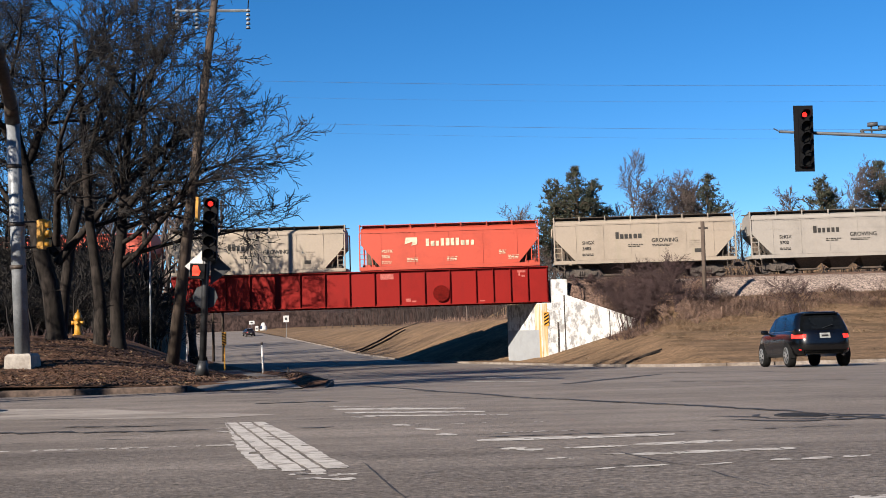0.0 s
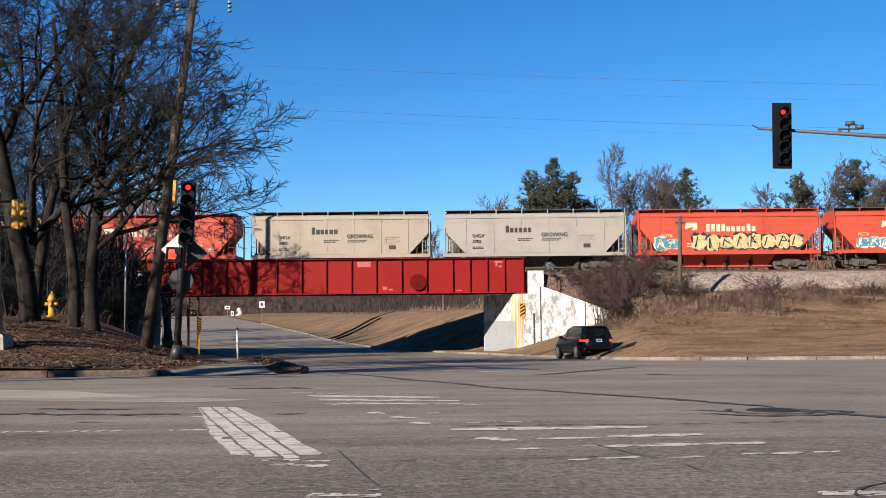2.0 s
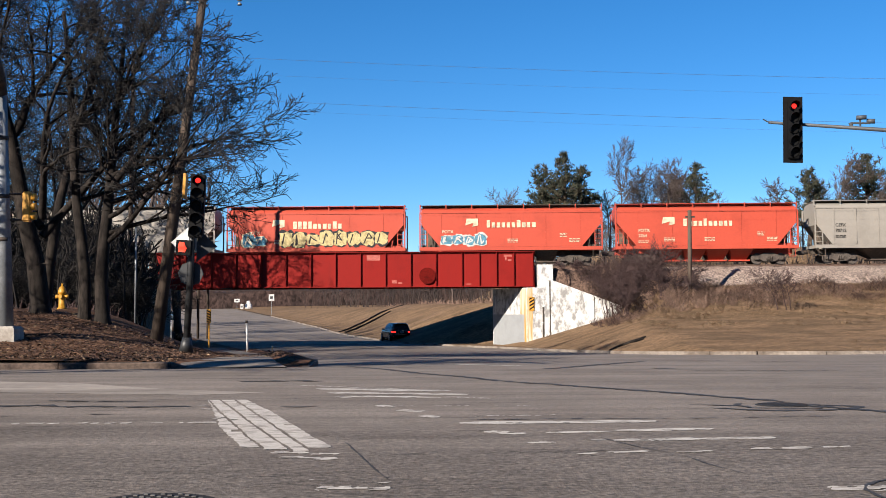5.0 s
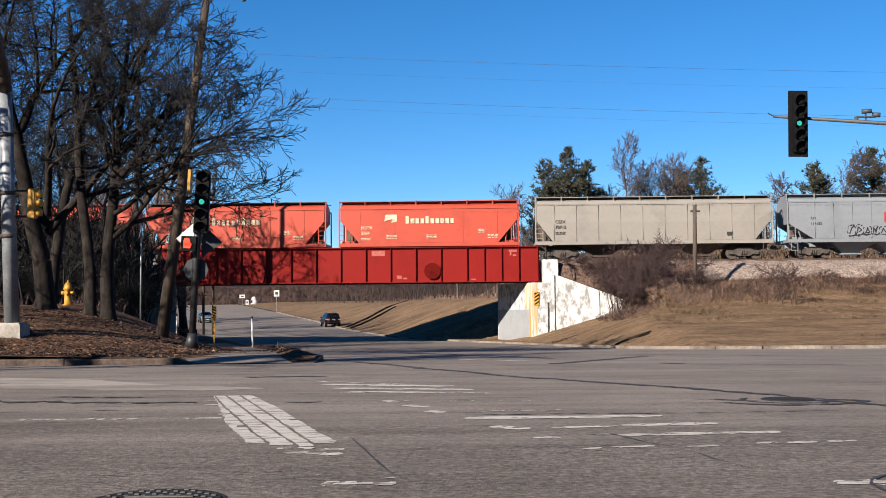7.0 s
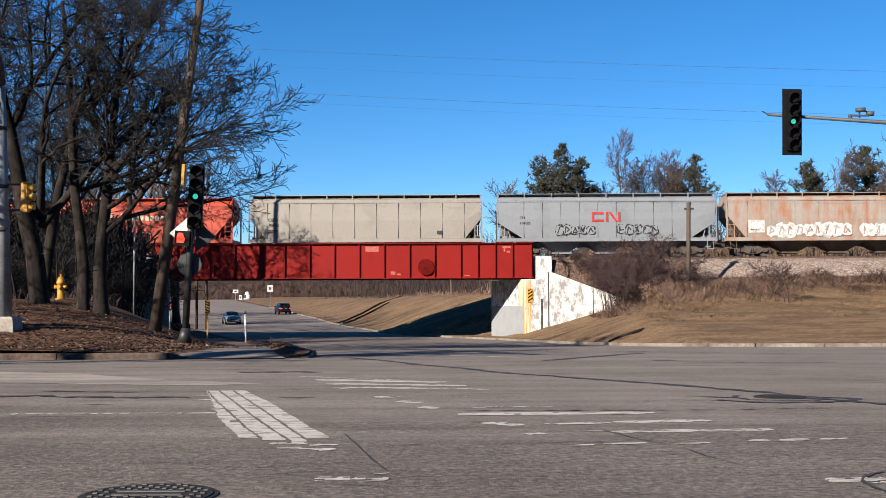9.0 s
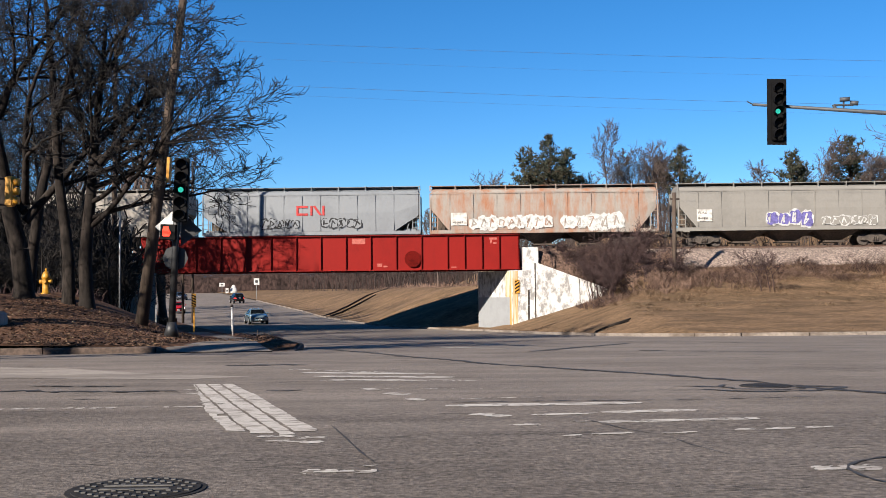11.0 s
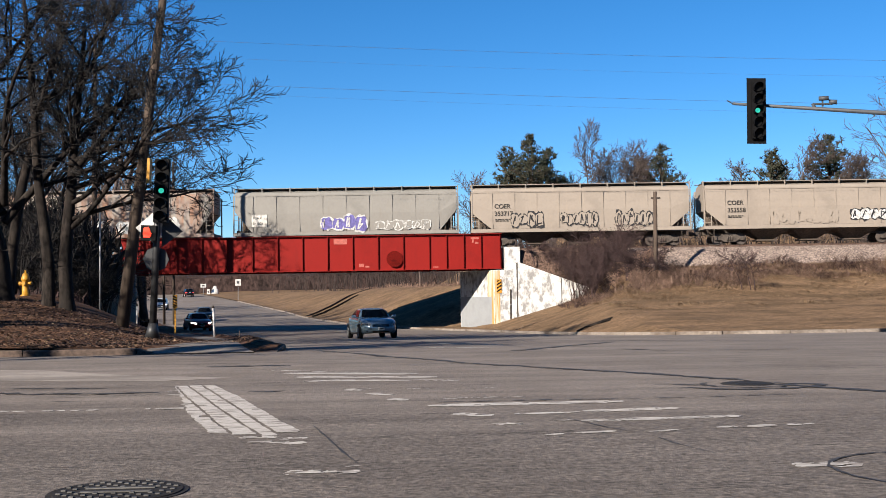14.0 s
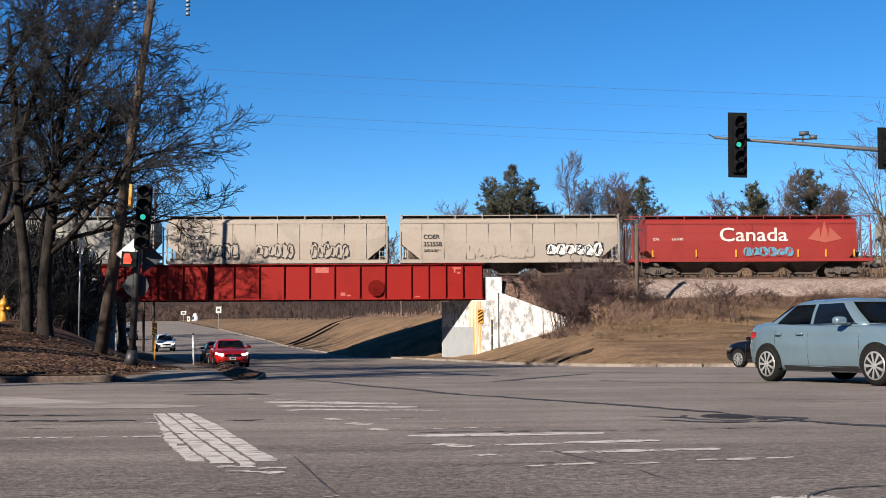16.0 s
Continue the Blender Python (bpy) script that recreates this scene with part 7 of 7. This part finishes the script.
        part("belt_trim", bm, CHROME if chrome else DARKPLASTIC, body)
        for x in (split, -1.22, 0.98):
            flank("door_seam", x - 0.004, x + 0.004, 0.30 if abs(x) < 1 else 0.62, 0.93, s, DARKPLASTIC, 0.002, body)
        flank("sill_trim", -0.98, 0.94, low + 0.02, low + 0.11, s, DARKPLASTIC, 0.004, body)
        for x in (split - 0.20, -1.10 if kind == "sedan" else -0.92):
            bm = bmesh_new()
            loft(bm, [rounded(x - 0.09, x + 0.09, 0.018, z, 0.016, 3) for z in (0.845, 0.88)])
            for v in bm.verts:
                v.co.y += s * (B * 0.985 + 0.012)
            part("door_handle", bm, paint, body)
        bm = bmesh_new()
        loft(bm, [rounded(0.58 + d, 0.74 - d, 0.115 - d, z, 0.05, 3) for z, d in ((0.0, 0.03), (0.03, 0.0), (0.10, 0.0), (0.135, 0.03))])
        for v in bm.verts:
            v.co += Vector((0, s * 0.99, zb - 0.02))
        tube(bm, (0.68, s * 0.78, zb - 0.01), (0.66, s * 0.95, zb + 0.02), 0.03, n=8)
        part("mirror", bm, paint, car)
        # wheels, with black solids standing in for the shaded arch hollows
        for x in (-wb / 2 - 0.03, wb / 2 - 0.03):
            rim_r = wr + 0.042
            zc = wr + 0.015
            arc = [(x + rim_r * math.cos(radians(a)), zc + rim_r * math.sin(radians(a))) for a in range(-14, 195, 13)]
            part("wheel_arch_shade", prism(bmesh_new(), arc, "y", s * 0.76, s * (B + 0.004)), TYRE, body)
            t = part("wheel", TYRES[kind][0], TYRE, car, "", pose(x, s * (B - 0.095), wr, 0, 0, 0 if s > 0 else 180))
            part("rim", TYRES[kind][1], ALLOY, t, "bright alloy rim")
    # windscreen and rear window follow the glasshouse
    for fx, sg in ((front_x, 1), (rear_x, -1)):
        bm = bmesh_new()
        lo2, hi2 = (0.20, 0.91) if sg > 0 else (0.30, 0.88) if kind == "sedan" else (0.16, 0.86)
        rows = []
        for k in range(6):
            f = lo2 + (hi2 - lo2) * k / 5
            hw = (hb + (hr - hb) * f + table(levels, f)) * 0.87
            rows.append([bm.verts.new((fx(f) + sg * 0.012, u * hw, base + (zr - base) * f)) for u in (-1, -0.5, 0, 0.5, 1)])
        for p, q in zip(rows, rows[1:]):
            for j in range(4):
                bm.faces.new((p[j], p[j + 1], q[j + 1], q[j])).smooth = True
        bmesh.ops.solidify(bm, geom=bm.faces[:], thickness=0.006)
        part("windscreen" if sg > 0 else "rear_window", bm, GLASS, car)
    # front
    up = 0.0 if kind == "sedan" else 0.10
    for s in (-1, 1):
        hl = plate_on("headlight", angle_of(0.47, True), 60, 0.575 + up, 0.715 + up, s, True, lamps, "clear headlight", 0.010, 0.085, pinch=0.35)
        plate_on("indicator", 52, 57, 0.60 + up, 0.68 + up, s, True, AMBER, "amber lens", 0.014, 0.075, hl)
        for a in (angle_of(0.60, True), angle_of(0.72, True)):
            plate_on("reflector", a, a + 5, 0.63 + up, 0.69 + up, s, True, GLASS, "dark lamp bowl", 0.013, 0.01, hl, 3)
        plate_on("fog_light", angle_of(0.62, True), 34, 0.335 + up, 0.375 + up, s, True, TYRE, "dark lower vent", 0.006)
        plate_on("vent_trim", angle_of(0.56, True), 33, 0.31 + up, 0.325 + up, s, True, CHROME if chrome else paint, "", 0.008)
        if kind == "sedan":
            plate_on("tail_light", angle_of(0.56, False), 54, 0.78, 0.89, s, False, BRAKE if rear_lit else TAILRED, "red tail light", 0.008, 0.03)
        else:
            plate_on("tail_light", angle_of(0.56, False), 60, 0.86, 0.99, s, False, BRAKE if rear_lit else TAILRED, "red tail light", 0.008, 0.02)
            plate_on("reflector", angle_of(0.70, False), 38, 0.50, 0.545, s, False, TAILRED, "small red reflector", 0.008)
    grille = across("grille", 0.40, 0.545 + up, 0.675 + up, True, TYRE, "dark grille with bright bars", 0.006)
    for k in range(4):
        across("grille_bar", 0.39 - 0.015 * (3 - k), 0.552 + up + k * 0.032, 0.569 + up + k * 0.032, True, CHROME if chrome else DARKPLASTIC, "", 0.014, grille)
    across("badge", 0.06, 0.60 + up, 0.67 + up, True, CHROME, "plain bright badge", 0.022, grille)
    across("lower_intake", 0.42, 0.285 + up, 0.36 + up, True, TYRE, "dark lower intake", 0.006)
    z0 = 0.41 + up
    for front, zz in ((True, 0.395 + up), (False, 0.60 if kind == "sedan" else 0.87)):
        pl = across("plate", 0.16, zz, zz + 0.15, front, WHITE, "white plate with a plain bar", 0.020, n=4)
        across("plate_bar", 0.10, zz + 0.04, zz + 0.10, front, DARKPLASTIC, "", 0.024, pl, 4)
    across("bumper_seam", 0.80, 0.555 if kind == "sedan" else 0.66, 0.562 if kind == "sedan" else 0.668, False, TYRE, "", 0.004)
    across("diffuser", 0.66, low + 0.11, low + 0.20, False, TYRE, "dark lower bumper", 0.006)
    if kind == "suv":
        for k in range(5):
            y = -0.24 + 0.12 * k
            part("letter_bar", box(bmesh_new(), -A + 0.0, -A + 0.035, y - 0.02, y + 0.02, 1.045, 1.065), CHROME, body)
        for s in (-1, 1):
            part("roof_rail", tube(bmesh_new(), (-1.75, s * 0.56, zr + 0.03), (0.1, s * 0.56, zr + 0.03), 0.016, n=6), TYRE, car)
            part("tailpipe", tube(bmesh_new(), (-A - 0.01, s * 0.55, 0.36), (-A + 0.2, s * 0.55, 0.36), 0.04, n=10), CHROME, car)
        part("wiper", tube(bmesh_new(), (-2.30, 0.02, 1.17), (-2.25, -0.30, 1.27), 0.010, n=5), DARKPLASTIC, car)
        bm = bmesh_new()
        loft(bm, [rounded(r0 - 0.13, r0 + 0.2, 0.55, z, 0.1, 4) for z in (zr - 0.05, zr - 0.01)])
        part("spoiler", bm, paint, car)
    return car


def car_paint(name, color, metal=0.35, rough=0.28):
    m = material(name, color, rough, metal, 0.03, 1.2, 40, 0, [c * 0.93 for c in color], 0.5, 0.5)
    m.node_tree.nodes["Principled BSDF"].inputs["Coat Weight"].default_value = 0.6 if max(color) > 0.1 else 0.15
    return m


TYRES = {"sedan": build_wheel(0.325, ALLOY), "suv": build_wheel(0.36, ALLOY)}
suv = vehicle("suv", "black sport utility vehicle with red brake lights and alloy wheels", car_paint("black_paint", (0.003, 0.003, 0.0035), 0.0, 0.22), "suv", rear_lit=True)
camry = vehicle("sedan", "light blue-grey four-door sedan with alloy wheels", car_paint("blue_grey_paint", (0.19, 0.28, 0.34), 0.4, 0.26), "sedan")
redcar = vehicle("sedan", "bright red sedan with lit headlights on the far lane", car_paint("red_paint", (0.55, 0.012, 0.012), 0.2, 0.28), "sedan", lamps=HEADLIT, chrome=False)
darkcar = vehicle("sedan", "dark blue sedan following the red one", car_paint("dark_blue_paint", (0.03, 0.035, 0.05), 0.4, 0.3), "sedan")
whitesuv = vehicle("suv", "white sport utility vehicle with lit headlights", car_paint("white_paint", (0.72, 0.73, 0.74), 0.0, 0.3), "suv", lamps=HEADLIT)
darksuv = vehicle("suv", "dark sport utility vehicle far down the road", car_paint("charcoal_paint", (0.03, 0.03, 0.035), 0.3, 0.3), "suv")
faraway = vehicle("sedan", "dark sedan far down the road", car_paint("brown_black_paint", (0.03, 0.02, 0.018), 0.3, 0.3), "sedan")
blackcar = vehicle("sedan", "black sedan turning along the far kerb", car_paint("black_gloss_paint", (0.004, 0.004, 0.005), 0.0, 0.16), "sedan")


def glide(knots, t):
    """A smooth place on a line of (t, x, y) knots."""
    ks = knots
    if t <= ks[0][0]:
        (a, b) = ks[0], ks[1]
        u = (t - a[0]) / (b[0] - a[0])
        return tuple(a[i] + (b[i] - a[i]) * u for i in (1, 2))
    if t >= ks[-1][0]:
        (a, b) = ks[-2], ks[-1]
        u = (t - a[0]) / (b[0] - a[0])
        return tuple(a[i] + (b[i] - a[i]) * u for i in (1, 2))
    k = max(i for i in range(len(ks) - 1) if ks[i][0] <= t)
    a, b = ks[k], ks[k + 1]
    p = ks[k - 1] if k > 0 else a
    q = ks[k + 2] if k + 2 < len(ks) else b
    dt = b[0] - a[0]
    u = (t - a[0]) / dt
    out = []
    for i in (1, 2):
        ma = (b[i] - p[i]) / (b[0] - p[0]) * dt
        mb = (q[i] - a[i]) / (q[0] - a[0]) * dt
        out.append((2 * u ** 3 - 3 * u ** 2 + 1) * a[i] + (u ** 3 - 2 * u ** 2 + u) * ma + (3 * u ** 2 - 2 * u ** 3) * b[i] + (u ** 3 - u ** 2) * mb)
    return tuple(out)


def drive(knots, turn=0.0):
    rows = []
    for k in range(65):
        t = k * 0.25
        x, y = glide(knots, t)
        xa, ya = glide(knots, t - 0.15)
        xb, yb = glide(knots, t + 0.15)
        away = math.degrees(math.atan2(yb - ya, xb - xa))
        run = max(0.3, math.hypot(xb - xa, yb - ya))
        tilt = math.degrees(math.atan2(road_z(yb) - road_z(ya), run))
        rows.append((t, pose(x, y, road_z(y), 0, 0, away + turn) @ pose(0, 0, 0, 0, -tilt, 0)))
    return rows


DRIVES = [
    (suv, drive([(-1, 10.6, 25), (-0.5, 11.1, 30.3), (0, 11.5, 35.6), (0.5, 11.3, 40.5), (1, 10.75, 45.6), (1.5, 9.7, 50.9), (2, 8.45, 57.4), (2.5, 7.0, 64.3), (3, 5.3, 70.8), (3.5, 3.4, 77.3), (4, 1.5, 83.3), (7, -12.8, 133), (8, -17.3, 148), (9, -21.9, 164), (11.5, -32.4, 192), (12.5, -37.3, 210), (13.5, -41.6, 224), (16, -52, 255)])),
    (camry, drive([(0, -75, 262), (4, -50, 200), (8, -26.2, 137), (9, -23.0, 128), (11.5, -13.4, 100), (12.5, -8.4, 82), (13.5, -3.6, 63), (14.5, 0.9, 45.5), (15, 3.2, 36.8), (15.5, 5.66, 27.1), (16, 8.42, 18.8), (16.5, 11.3, 10.5), (17, 14.2, 3)], -2)),
    (redcar, drive([(0, -130, 390), (6, -78, 265), (9, -45, 190), (11.5, -28.3, 134), (12.5, -22.9, 114), (13.5, -18.4, 97.5), (14.5, -15.2, 88), (15, -12.5, 79), (15.5, -10.0, 68), (16, -8.0, 59), (17, -4, 42)])),
    (darkcar, drive([(0, -140, 405), (6, -95, 310), (11.5, -39.5, 197), (12.5, -32.2, 167), (13.5, -25.0, 138), (14.5, -17.6, 104), (15.5, -11.9, 77), (16, -10.1, 69.5), (17, -7, 56)])),
    (whitesuv, drive([(0, -150, 405), (6, -105, 320), (13.5, -38, 177), (14.5, -32, 147), (16, -21.6, 112), (17, -15.5, 90)])),
    (darksuv, drive([(0, -150, 412), (6, -125, 370), (13.5, -55, 225), (16, -33.5, 150), (17, -27, 128)])),
    (faraway, drive([(0, -38.5, 215), (2, -52, 250), (6, -90, 330), (16, -140, 412)])),
    (blackcar, drive([(0, 40, -30), (8, 34, -10), (13, 27, 9), (14, 23.4, 17), (15, 19.0, 28), (15.5, 17.05, 33.75), (15.7, 16.23, 36.2), (16, 14.8, 39.6), (17, 9.5, 50)])),
]



def motions():
    """The train rolls by at an even pace; cars drive through."""
    for car, start in CARS:
        rows = []
        for k in range(17):
            x = start - SPEED * k + float(np.interp(k, (0, 7, 12.5, 16), (0.0, 0.27, 0.46, 0.0)))
            rows.append((k, pose(x, track_y(x), RAIL_Z, 0, 0, -2.29)))
        walk(car, rows)
    for sh, red, green in SHUTTERS:
        walk(sh, [(0, pose(0, -0.094, green)), (5.2, pose(0, -0.094, green)), (5.3, pose(0, -0.094, red)), (16, pose(0, -0.094, red))])
    for mover, rows in DRIVES:
        walk(mover, rows)


motions()
